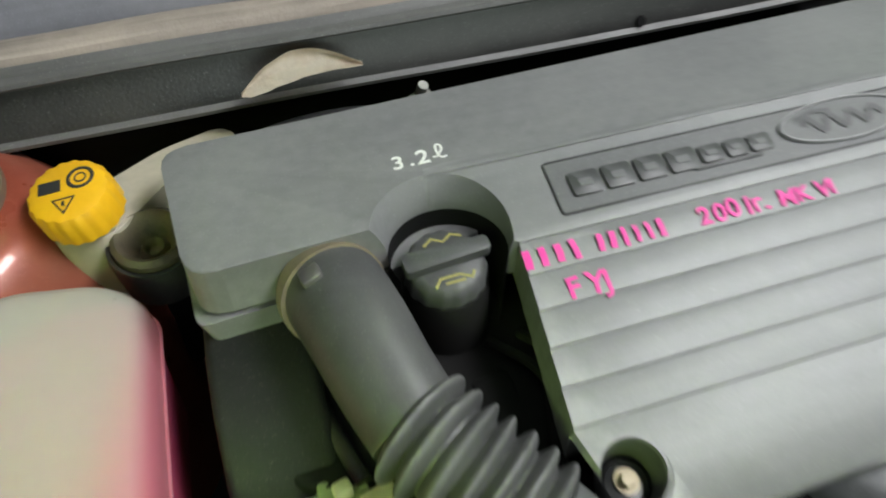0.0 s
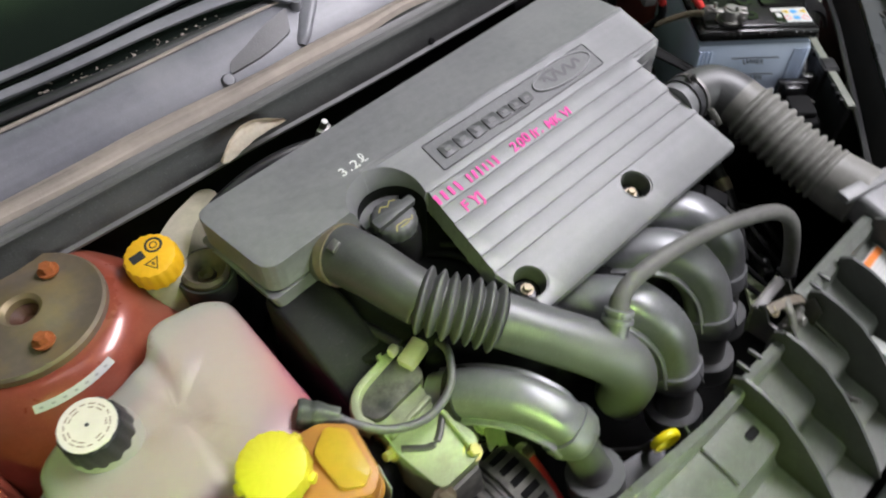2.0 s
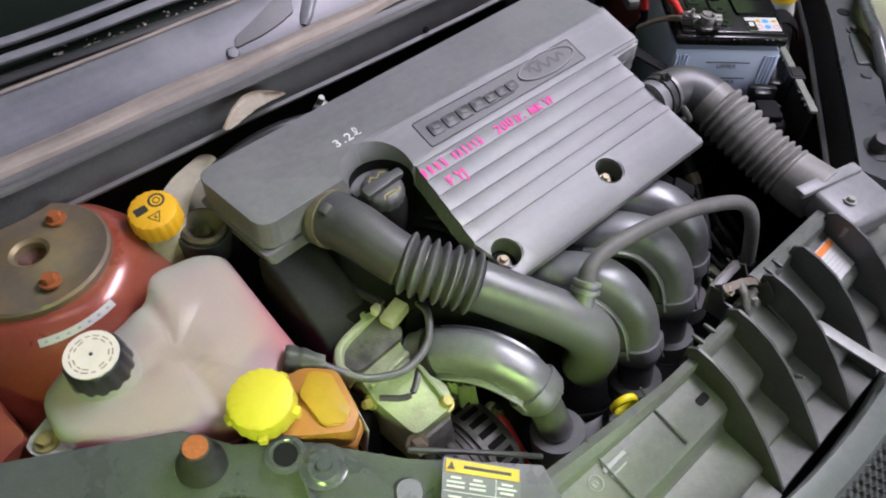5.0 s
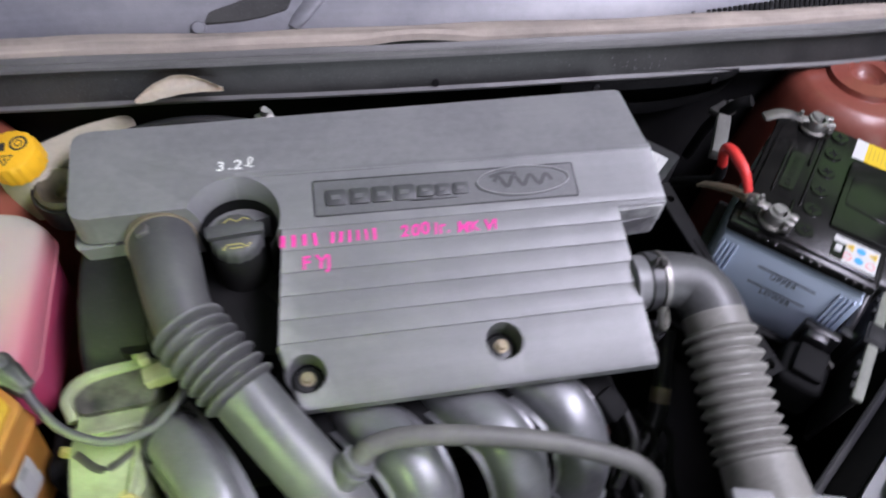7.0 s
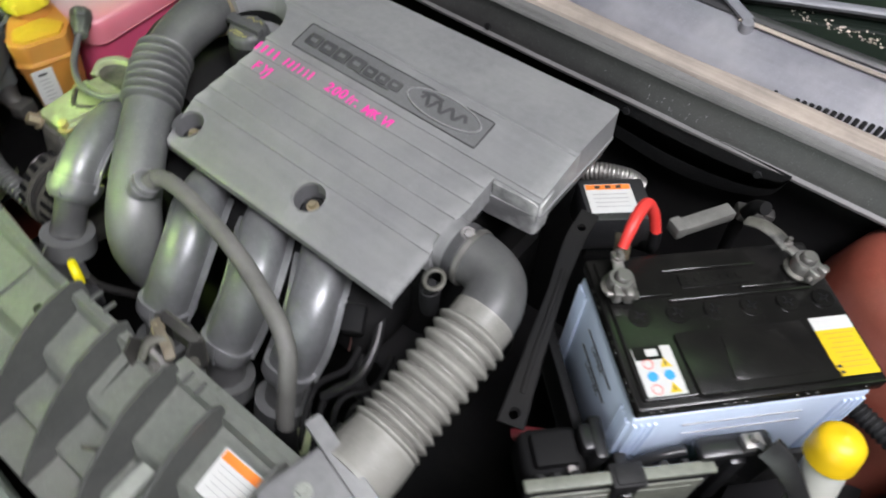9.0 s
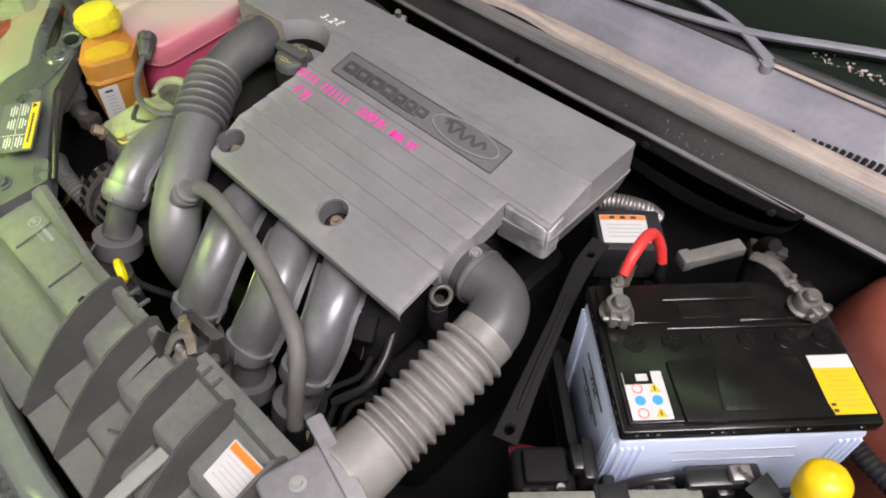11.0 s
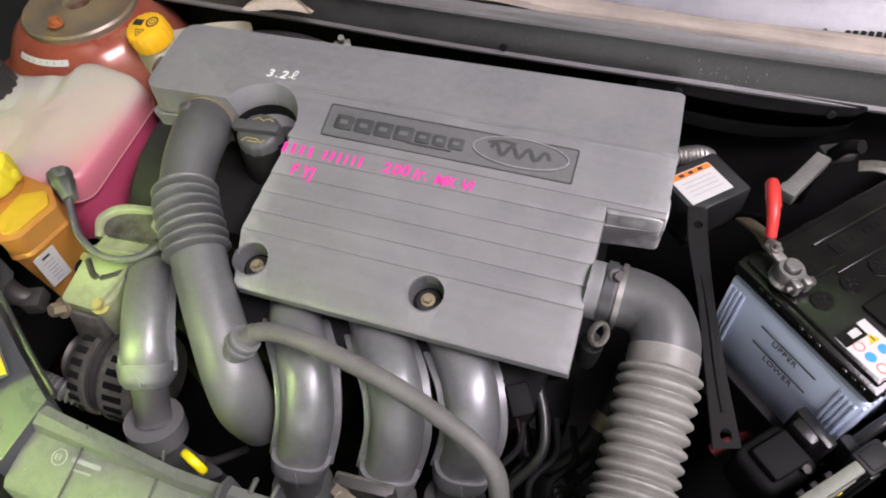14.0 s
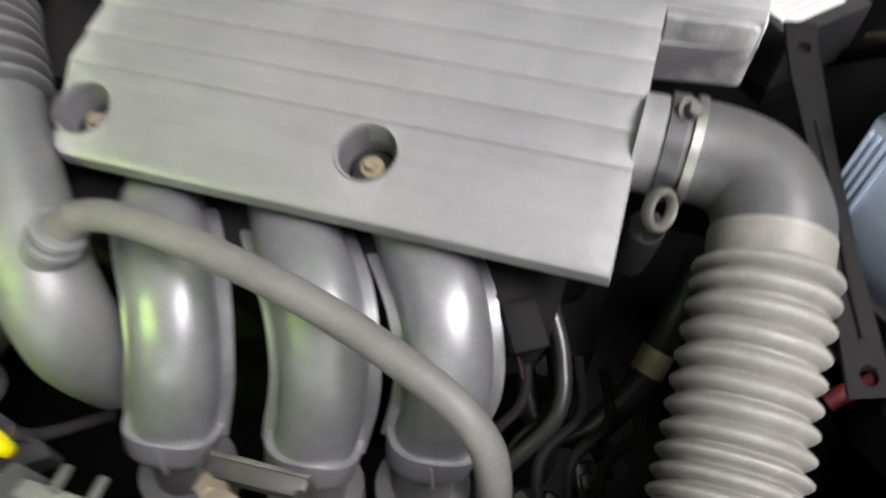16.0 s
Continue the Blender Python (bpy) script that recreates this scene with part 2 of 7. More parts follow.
print_grey = material("print_grey", (0.35, 0.35, 0.36), 0.5, vary=0.05, bump=0)
fine_print = material("fine_print", (0.50, 0.36, 0.04), 0.5, vary=0.05, bump=0)
scuff_grey = material("scuff_grey", (0.15, 0.15, 0.15), 0.6, vary=0.1, bump=0)
print_brown = material("print_brown", (0.34, 0.25, 0.19), 0.5, vary=0.05, bump=0)
print_blue = material("print_blue", (0.05, 0.30, 0.62), 0.4, vary=0.03, bump=0)
print_red = material("print_red", (0.75, 0.12, 0.10), 0.4, vary=0.03, bump=0)
pink_paint = material("pink_paint", (0.84, 0.045, 0.37), 0.5, vary=0.25, second=(0.50, 0.09, 0.24), amount=0.5, patch=120, bump=0.05)
white_paint = material("white_paint", (0.85, 0.85, 0.83), 0.5, vary=0.05, bump=0.05)
yellow_print = material("yellow_print", (0.36, 0.32, 0.11), 0.5, vary=0.15, bump=0)
leaf_skin = material("leaf_skin", (0.78, 0.70, 0.58), 0.7, vary=0.2, second=(0.55, 0.42, 0.28), amount=0.55, bump=0.3, patch=45)
room_wall = material("room_wall", (0.09, 0.095, 0.09), 0.8, bump=0.05)
room_floor = material("room_floor", (0.08, 0.08, 0.08), 0.6, bump=0.1)
glass_dark = material("glass_dark", (0.010, 0.014, 0.011), 0.10, vary=0.1, bump=0, coat=0.6)


def clear_glass(name, tint, rough=0.05, mixed=0.75):
    m = bpy.data.materials.new(name)
    m.use_nodes = True
    n, l = m.node_tree.nodes, m.node_tree.links
    b = n["Principled BSDF"]
    b.inputs["Base Color"].default_value = (*tint, 1)
    b.inputs["Roughness"].default_value = rough
    tr = n.new("ShaderNodeBsdfTransparent")
    tr.inputs[0].default_value = (*tint, 1)
    mx = n.new("ShaderNodeMixShader")
    mx.inputs[0].default_value = mixed
    l.new(b.outputs[0], mx.inputs[1])
    l.new(tr.outputs[0], mx.inputs[2])
    l.new(mx.outputs[0], n["Material Output"].inputs[0])
    return m


# the lime tint puts the green light on the lamp into the glass
lens_clear = clear_glass("lens_clear", (0.80, 0.84, 0.58), 0.05, 0.72)
label_cream = material("label_cream", (0.80, 0.75, 0.66), 0.5, vary=0.05, second=(0.70, 0.64, 0.54), amount=0.5, bump=0.02, patch=40)
sticker_field = material("sticker_field", (0.10, 0.105, 0.110), 0.28, vary=0.08, second=(0.09, 0.09, 0.09), amount=0.4, bump=0.01)


def milky(name, colour, clear, dye, line):
    """Blow-moulded reservoir plastic: cloudy, with a part of the light passing straight through, and dyed by the coolant below its line."""
    m = material(name, colour, 0.3, vary=0.03, bump=0.02)
    n, l = m.node_tree.nodes, m.node_tree.links
    b = n["Principled BSDF"]
    geo, xyz = n.new("ShaderNodeNewGeometry"), n.new("ShaderNodeSeparateXYZ")
    l.new(geo.outputs["Position"], xyz.inputs[0])
    soak = n.new("ShaderNodeMapRange")
    soak.interpolation_type = "SMOOTHSTEP"
    soak.inputs["From Min"].default_value, soak.inputs["From Max"].default_value = line + 0.013, line - 0.013
    l.new(xyz.outputs["Z"], soak.inputs["Value"])
    dyed = n.new("ShaderNodeMix")
    dyed.data_type = "RGBA"
    l.new(soak.outputs[0], dyed.inputs[0])
    l.new(b.inputs["Base Color"].links[0].from_socket, dyed.inputs[6])
    dyed.inputs[7].default_value = (*dye, 1)
    l.new(dyed.outputs[2], b.inputs["Base Color"])
    b.inputs["Subsurface Weight"].default_value = 0.3
    b.inputs["Subsurface Radius"].default_value = (0.02, 0.02, 0.015)
    tr = n.new("ShaderNodeBsdfTransparent")
    tr.inputs[0].default_value = (0.95, 0.95, 0.9, 1)
    mx = n.new("ShaderNodeMixShader")
    mx.inputs[0].default_value = clear
    l.new(b.outputs[0], mx.inputs[1])
    l.new(tr.outputs[0], mx.inputs[2])
    l.new(mx.outputs[0], n["Material Output"].inputs[0])
    return m


tank_milky = milky("tank_milky", (0.51, 0.52, 0.455), 0.36, (0.62, 0.225, 0.270), 0.9065)
tank_lower = milky("tank_lower", (0.62, 0.20, 0.26), 0.4, (0.60, 0.105, 0.205), 0.888)
coolant_pink = material("coolant_pink", (0.70, 0.055, 0.19), 0.3, vary=0.05, bump=0)

# ---------------------------------------------------------------- building helpers


def thing(name, label, category, at=(0, 0, 0), rz=0.0, group="", kind=""):
    ob = new(name)
    ob.empty_display_size = 0.02
    ob.matrix_basis = pose(*at, 0, 0, rz)
    return tagged(ob, label, category, group, kind)


def root_matrix(ob):
    while ob.parent:
        ob = ob.parent
    return ob.matrix_basis


def part(name, bm, mat, parent=None, label="", local=False, smooth=True):
    """Links a bmesh as one mesh object under a thing or a part; world coordinates unless local."""
    if parent is not None and not local:
        bm.transform(root_matrix(parent).inverted())
    bmesh.ops.recalc_face_normals(bm, faces=bm.faces[:])
    me = bpy.data.meshes.new(name)
    bm.to_mesh(me)
    bm.free()
    me.materials.append(mat)
    if smooth:
        me.polygons.foreach_set("use_smooth", [True] * len(me.polygons))
        me.set_sharp_from_angle(angle=radians(38))
    ob = new(name, me)
    ob.parent = parent
    if label:
        ob["label"] = label
    return ob


def single(name, bm, mat, label, category, group="", kind=""):
    """A thing of one mesh, with its origin at the base of its bounds."""
    lo = Vector([min(v.co[i] for v in bm.verts) for i in range(3)])
    hi = Vector([max(v.co[i] for v in bm.verts) for i in range(3)])
    o = Vector(((lo.x + hi.x) / 2, (lo.y + hi.y) / 2, lo.z))
    bm.transform(Matrix.Translation(-o))
    ob = part(name, bm, mat)
    ob.location = o
    return tagged(ob, label, category, group, kind)


def spline(points, per=8):
    """A smooth line through the points."""
    p = [Vector(q) for q in points]
    p = [2 * p[0] - p[1]] + p + [2 * p[-1] - p[-2]]
    out = []
    for i in range(1, len(p) - 2):
        for k in range(per):
            t = k / per
            a, b, c, d = p[i - 1:i + 3]
            out.append(0.5 * (2 * b + (c - a) * t + (2 * a - 5 * b + 4 * c - d) * t * t + (3 * b - a - 3 * c + d) * t ** 3))
    out.append(p[-2])
    return out


def lerp_list(values, n):
    if isinstance(values, (int, float)):
        return [values] * n
    return [float(np.interp(i / (n - 1) * (len(values) - 1), range(len(values)), values)) for i in range(n)]


def tube(points, wide, high=None, side=None, segs=20, per=8, caps=True, ribs=None, bm=None, square=2.0):
    """A tube along a smooth line; wide and high are half sizes. side holds the wide axis; ribs = (from, to, count, depth)."""
    line = spline(points, per)
    n = len(line)
    ws = lerp_list(wide, n)
    hs = lerp_list(high, n) if high is not None else ws
    if ribs:
        a, b, count, depth = ribs
        fine, fw, fh = [], [], []
        for i in range(n - 1):
            inside = a <= i / (n - 1) <= b
            k = max(2, int(math.ceil(count * 8 / max(1, (b - a) * (n - 1))))) if inside else 1
            for j in range(k):
                t = (i + j / k)
                f = t / (n - 1)
                add = depth * (0.5 - 0.5 * math.cos(2 * math.pi * count * (f - a) / (b - a))) ** 0.7 if a <= f <= b else 0.0
                q = line[i].lerp(line[i + 1], j / k)
                fine.append(q)
                fw.append(ws[i] + (ws[i + 1] - ws[i]) * j / k + add)
                fh.append(hs[i] + (hs[i + 1] - hs[i]) * j / k + add)
        fine.append(line[-1]); fw.append(ws[-1]); fh.append(hs[-1])
        line, ws, hs, n = fine, fw, fh, len(fine)
    bm = bm or bmesh.new()
    rings = []
    s = Vector(side) if side else None
    prev = None
    for i in range(n):
        t = (line[min(i + 1, n - 1)] - line[max(i - 1, 0)]).normalized()
        if s is not None:
            u = (s - s.dot(t) * t).normalized()
        elif prev is None:
            u = t.orthogonal().normalized()
        else:
            u = (prev - prev.dot(t) * t).normalized()
        prev = u
        v = t.cross(u)
        ring = []
        for k in range(segs):
            a = 2 * math.pi * k / segs
            c, d = math.cos(a), math.sin(a)
            if square != 2.0:
                c = math.copysign(abs(c) ** (2 / square), c)
                d = math.copysign(abs(d) ** (2 / square), d)
            ring.append(bm.verts.new(line[i] + u * ws[i] * c + v * hs[i] * d))
        rings.append(ring)
    for r, q in zip(rings, rings[1:]):
        for k in range(segs):
            bm.faces.new((r[k], r[(k + 1) % segs], q[(k + 1) % segs], q[k]))
    if caps:
        bm.faces.new(rings[0])
        bm.faces.new(rings[-1])
    return bm


def lathe(profile, at=(0, 0, 0), axis=(0, 0, 1), segs=32, teeth=0, depth=0.0, closed=False):
    """A turned shape: profile of (radius, height) along the axis."""
    bm = bmesh.new()
    m = Matrix.Translation(at) @ Vector(axis).to_track_quat("Z", "Y").to_matrix().to_4x4()
    rings = []
    for r, h in profile:
        if r < 1e-6:
            rings.append([bm.verts.new(m @ Vector((0, 0, h)))])
        else:
            ring = []
            for k in range(segs):
                a = 2 * math.pi * k / segs
                rr = r - (depth if teeth and (k * teeth * 2 // segs) % 2 else 0)
                ring.append(bm.verts.new(m @ Vector((rr * math.cos(a), rr * math.sin(a), h))))
            rings.append(ring)
    if closed:
        rings.append(rings[0])
    for r, q in zip(rings, rings[1:]):
        for k in range(segs):
            k2 = (k + 1) % segs
            if len(r) == 1 and len(q) == 1:
                continue
            if len(r) == 1:
                bm.faces.new((r[0], q[k2], q[k]))
            elif len(q) == 1:
                bm.faces.new((r[k], r[k2], q[0]))
            else:
                bm.faces.new((r[k], r[k2], q[k2], q[k]))
    return bm


def box(size, m=None, bevel=0.002, taper=1.0, segs=2):
    bm = bmesh.new()
    bmesh.ops.create_cube(bm, size=1)
    for v in bm.verts:
        k = taper if v.co.z < 0 else 1.0
        v.co = Vector((v.co.x * size[0] * k, v.co.y * size[1] * k, v.co.z * size[2]))
    if bevel:
        bmesh.ops.bevel(bm, geom=bm.edges[:], offset=bevel, segments=segs, affect="EDGES", profile=0.5)
    if m is not None:
        bm.transform(m)
    return bm


def merge(*bms):
    """One bmesh out of several pieces of one part."""
    out = bms[0]
    for b in bms[1:]:
        me = bpy.data.meshes.new("piece")
        b.to_mesh(me)
        b.free()
        out.from_mesh(me)
        bpy.data.meshes.remove(me)
    return out


def prism(outline, top, bottom, bevel=0.003, draft=1.0, segs=2):
    """An upright block on an outline; top and bottom are heights or functions of (x, y)."""
    bm = bmesh.new()
    c = Vector((sum(p[0] for p in outline) / len(outline), sum(p[1] for p in outline) / len(outline)))
    f = top if callable(top) else (lambda x, y: top)
    g = bottom if callable(bottom) else (lambda x, y: bottom)
    up = [bm.verts.new((x, y, f(x, y))) for x, y in outline]
    lo = []
    for x, y in outline:
        q = c + (Vector((x, y)) - c) * draft
        lo.append(bm.verts.new((q.x, q.y, g(x, y))))
    n = len(up)
    cap = bm.faces.new(up)
    bm.faces.new(lo[::-1])
    for k in range(n):
        bm.faces.new((up[k], lo[k], lo[(k + 1) % n], up[(k + 1) % n]))
    if bevel:
        edges = [e for e in cap.edges] + [e for e in bm.edges if (e.verts[0] in up) != (e.verts[1] in up)]
        bmesh.ops.bevel(bm, geom=edges, offset=bevel, segments=segs, affect="EDGES", profile=0.5, clamp_overlap=True)
    return bm


def rounded(points, r, steps=4):
    """An outline with rounded corners; r is one radius or one for each corner."""
    out = []
    n = len(points)
    for i in range(n):
        p, a, b = Vector(points[i]), Vector(points[i - 1]), Vector(points[(i + 1) % n])
        rr = r[i] if isinstance(r, (list, tuple)) else r
        if rr <= 0:
            out.append(tuple(p))
            continue
        da, db = (a - p), (b - p)
        rr = min(rr, da.length * 0.45, db.length * 0.45)
        s, e = p + da.normalized() * rr, p + db.normalized() * rr
        for k in range(steps + 1):
            t = k / steps
            out.append(tuple((1 - t) ** 2 * s + 2 * t * (1 - t) * p + t * t * e))
    return out


def rect(sx, sy, r=0.0, cx=0.0, cy=0.0):
    q = [(cx - sx / 2, cy - sy / 2), (cx + sx / 2, cy - sy / 2), (cx + sx / 2, cy + sy / 2), (cx - sx / 2, cy + sy / 2)]
    return rounded(q, r) if r else q


def frame_ring(outline, width, height, m):
    """A raised rim along a closed outline, in the plane of m."""
    bm = bmesh.new()
    n = len(outline)
    c = Vector((sum(p[0] for p in outline) / n, sum(p[1] for p in outline) / n))
    rows = []
    for k, (off, h) in enumerate(((0, 0), (width * 0.25, height), (width * 0.75, height), (width, 0))):
        row = []
        for i in range(n):
            p, a, b = Vector(outline[i]), Vector(outline[i - 1]), Vector(outline[(i + 1) % n])
            t = (b - a).normalized()
            nn = Vector((-t.y, t.x))
            if nn.dot(c - p) < 0:
                nn = -nn
            q = p + nn * off
            row.append(bm.verts.new((q.x, q.y, h)))
        rows.append(row)
    for r, q in zip(rows, rows[1:]):
        for i in range(n):
            bm.faces.new((r[i], r[(i + 1) % n], q[(i + 1) % n], q[i]))
    bm.transform(m)
    return bm


def plate(outline, height, m, bevel=0.0):
    bm = prism(outline, height, 0.0, bevel)
    bm.transform(m)
    return bm


def stroke(points, width, m, height=0.0004):
    """A flat painted stroke along a polyline in the plane of m."""
    bm = bmesh.new()
    p = [Vector(q) for q in points]
    left, right = [], []
    for i in range(len(p)):
        t = (p[min(i + 1, len(p) - 1)] - p[max(i - 1, 0)]).normalized()
        nn = Vector((-t.y, t.x)) * width / 2
        left.append(bm.verts.new((*(p[i] + nn), height)))
        right.append(bm.verts.new((*(p[i] - nn), height)))
    for i in range(len(p) - 1):
        bm.faces.new((left[i], left[i + 1], right[i + 1], right[i]))
    bm.transform(m)
    return bm


def letters(name, text, size, m, mat, parent, shear=0.0, thick=0.0, extrude=0.0003, spacing=1.0, local=False):
    """Words in the built-in font as a mesh part, in the plane of m (parent's frame)."""
    cu = bpy.data.curves.new(name, "FONT")
    cu.body, cu.size, cu.shear, cu.offset, cu.extrude, cu.space_character = text, size, shear, thick, extrude, spacing
    tmp = bpy.data.objects.new(name, cu)
    scene.collection.objects.link(tmp)
    bpy.context.view_layer.update()
    me = bpy.data.meshes.new_from_object(tmp.evaluated_get(bpy.context.evaluated_depsgraph_get()))
    bpy.data.objects.remove(tmp)
    bm = bmesh.new()
    bm.from_mesh(me)
    bpy.data.meshes.remove(me)
    bm.transform(m)
    return part(name, bm, mat, parent, local=local, smooth=False)


def cut(ob, *cutters):
    """Takes the cutters' shapes out of a part's mesh."""
    tools = []
    for bm in cutters:
        bmesh.ops.recalc_face_normals(bm, faces=bm.faces[:])
        me = bpy.data.meshes.new("tool")
        bm.to_mesh(me)
        bm.free()
        t = new("tool", me)
        tools.append(t)
        mod = ob.modifiers.new("cut", "BOOLEAN")
        mod.operation, mod.object, mod.solver = "DIFFERENCE", t, "EXACT"
    bpy.context.view_layer.update()
    me = bpy.data.meshes.new_from_object(ob.evaluated_get(bpy.context.evaluated_depsgraph_get()))
    ob.modifiers.clear()
    old = ob.data
    ob.data = me
    bpy.data.meshes.remove(old)
    for t in tools:
        bpy.data.objects.remove(t)
    me.polygons.foreach_set("use_smooth", [True] * len(me.polygons))
    me.set_sharp_from_angle(angle=radians(35))
    return ob


def hex_bolt(parent, at, axis, r, mat, name="bolt", washer=True, thick=0.006):
    pr = [(0, thick), (r * 0.9, thick), (r, thick * 0.8), (r, 0), (0, 0)]
    bm = lathe(pr, at, axis, 6)
    if washer:
        bm = merge(bm, lathe([(0, 0.0015), (r * 1.5, 0.0015), (r * 1.5, -0.001), (0, -0.001)], at, axis, 20))
    return part(name, bm, mat, parent)


def plane_at(at, ax, ay):
    """A frame with its x and y axes along ax and (about) ay."""
    x = Vector(ax).normalized()
    z = x.cross(Vector(ay)).normalized()
    y = z.cross(x)
    m = Matrix((x, y, z)).transposed().to_4x4()
    m.translation = at
    return m


def strip(left, right, thick, bevel=0.002):
    """A bent sheet between two lines of the same number of points, with thickness downwards."""
    bm = bmesh.new()
    a = [bm.verts.new(p) for p in left]
    b = [bm.verts.new(p) for p in right]
    a2 = [bm.verts.new((p[0], p[1], p[2] - thick)) for p in left]
    b2 = [bm.verts.new((p[0], p[1], p[2] - thick)) for p in right]
    n = len(a)
    for i in range(n - 1):
        bm.faces.new((a[i], a[i + 1], b[i + 1], b[i]))
        bm.faces.new((a2[i], b2[i], b2[i + 1], a2[i + 1]))
        bm.faces.new((a[i], a2[i], a2[i + 1], a[i + 1]))
        bm.faces.new((b[i], b[i + 1], b2[i + 1], b2[i]))
    bm.faces.new((a[0], b[0], b2[0], a2[0]))
    bm.faces.new((a[-1], a2[-1], b2[-1], b[-1]))
    if bevel:
        sel = [e for e in bm.edges if e.calc_face_angle(0) > 0.6]
        bmesh.ops.bevel(bm, geom=sel, offset=bevel, segments=2, affect="EDGES", profile=0.5)
    return bm


def grid_sheet(x0, x1, nx, profile):
    """A sheet along x whose cross-section is profile of (y, z); bows may be given by a function of x."""
    bm = bmesh.new()
    rows = []
    for i in range(nx + 1):
        x = x0 + (x1 - x0) * i / nx
        rows.append([bm.verts.new((x, *(q(x) if callable(q) else q))) for q in profile])
    for r, q in zip(rows, rows[1:]):
        for k in range(len(profile) - 1):
            bm.faces.new((r[k], r[k + 1], q[k + 1], q[k]))
    return bm


# ---------------------------------------------------------------- the room round the car
def room():
    def slab(name, size, at, mat, label, cat):
        ob = part(name, box(size, Matrix.Translation(at), 0), mat, smooth=False)
        return tagged(ob, label, cat, kind="structure")
    slab("floor", (9, 10, 0.2), (0, 0, -0.1), room_floor, "dull greenish concrete workshop floor", "floor")
    slab("ceiling", (9, 10, 0.2), (0, 0, 4.3), room_wall, "plain grey workshop ceiling", "ceiling")
    slab("wall_north", (9, 0.2, 4.2), (0, 5.1, 2.1), room_wall, "plain grey workshop wall", "wall")
    slab("wall_south", (9, 0.2, 4.2), (0, -5.1, 2.1), room_wall, "plain grey workshop wall", "wall")
    slab("wall_east", (0.2, 10, 4.2), (4.6, 0, 2.1), room_wall, "plain grey workshop wall", "wall")
    slab("wall_west", (0.2, 10, 4.2), (-4.6, 0, 2.1), room_wall, "plain grey workshop wall", "wall")


room()

# ---------------------------------------------------------------- car body round the engine bay
car = thing("car", "small car with its engine bay open, red inner metal", "car", (0.15, 0.2, 0.0))


def inner_body():
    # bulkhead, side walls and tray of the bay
    part("bulkhead", box((1.36, 0.03, 0.62), Matrix.Translation((0.15, 0.20, 0.60)), 0.004), deep_black, car, "black bulkhead")
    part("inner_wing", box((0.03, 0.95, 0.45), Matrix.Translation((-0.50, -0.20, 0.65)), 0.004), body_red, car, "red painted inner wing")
    # this side's red is taken near black to paint the gap's shade
    part("inner_wing", box((0.03, 0.95, 0.45), Matrix.Translation((0.80, -0.20, 0.65)), 0.004), deep_red, car, "red inner wing with the gap's shade in its colour")
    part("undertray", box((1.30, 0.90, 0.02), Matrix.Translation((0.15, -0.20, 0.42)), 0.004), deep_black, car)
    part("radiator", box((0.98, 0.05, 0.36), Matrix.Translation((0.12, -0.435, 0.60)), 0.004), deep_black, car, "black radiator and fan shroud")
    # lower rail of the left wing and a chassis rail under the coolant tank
    # both rails are coloured black to stand for the shade down there
    part("chassis_rail", box((0.12, 0.70, 0.10), Matrix.Translation((-0.40, -0.15, 0.70)), 0.01), deep_black, car, "chassis rail blackened for the shade of the bay")
    part("chassis_rail", box((0.12, 0.70, 0.10), Matrix.Translation((0.70, -0.15, 0.66)), 0.01), deep_black, car, "chassis rail blackened for the shade of the bay")
    # suspension towers: a domed turret with a pressed top
    for x, y, lab in ((-0.396, 0.097, "red painted suspension turret"), (0.705, 0.132, "brownish red suspension turret")):
        k = 1.0 if x < 0 else 0.84
        prof = [(0.135, 0.62), (0.131, 0.78), (0.120, 0.86), (0.106, 0.900), (0.092, 0.922), (0.080, 0.932), (0.072, 0.9345), (0.02, 0.9345)]
        if x > 0:
            prof = [(r * k, z) for r, z in [(0.135, 0.62), (0.132, 0.78), (0.124, 0.86), (0.110, 0.905), (0.096, 0.922), (0.085, 0.925), (0.02, 0.925)]]
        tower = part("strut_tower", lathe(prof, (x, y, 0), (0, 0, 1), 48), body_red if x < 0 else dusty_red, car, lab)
        if x < 0:
            disc = part("top_plate", lathe([(0.0715, 0.934), (0.0715, 0.941), (0.0690, 0.944), (0.056, 0.941), (0.040, 0.942), (0.026, 0.947),
                                            (0.0185, 0.948), (0.0145, 0.945), (0.0132, 0.925), (0.0, 0.922)], (x, y, 0), (0, 0, 1), 48), tower_steel, tower,
                        "rusty steel strut top plate with lime light in its patches")
            part("socket", lathe([(0.0138, 0.9385), (0.0130, 0.9375), (0.008, 0.935), (0.006, 0.931), (0, 0.931)], (x, y, 0), (0, 0, 1), 32), socket_rust, tower, "dark hollow strut socket")
            for a in (-88, 38, 158):
                px, py = x + 0.046 * math.cos(radians(a)), y + 0.046 * math.sin(radians(a))
                hex_bolt(tower, (px, py, 0.946), (0, 0, 1), 0.0064, rust, "nut", thick=0.008)
        else:
            part("top_ring", lathe([(0.048, 0.924), (0.046, 0.932), (0.024, 0.934), (0.020, 0.926), (0.0, 0.916)], (x, y, 0), (0, 0, 1), 40), dusty_red, tower)
    # painted bracket with a bolt on top of the left inner wing
    wb = part("wing_bracket", prism(rounded([(-0.512, 0.030), (-0.486, 0.004), (-0.474, -0.058), (-0.505, -0.066), (-0.535, 0.0)], 0.008), lambda x, y: 0.905 + 0.15 * (x + 0.49), 0.860, 0.004), body_red, car, "red painted wing bracket")
    hex_bolt(wb, (-0.496, -0.018, 0.9045), (-0.15, 0, 1), 0.0075, dark_steel)
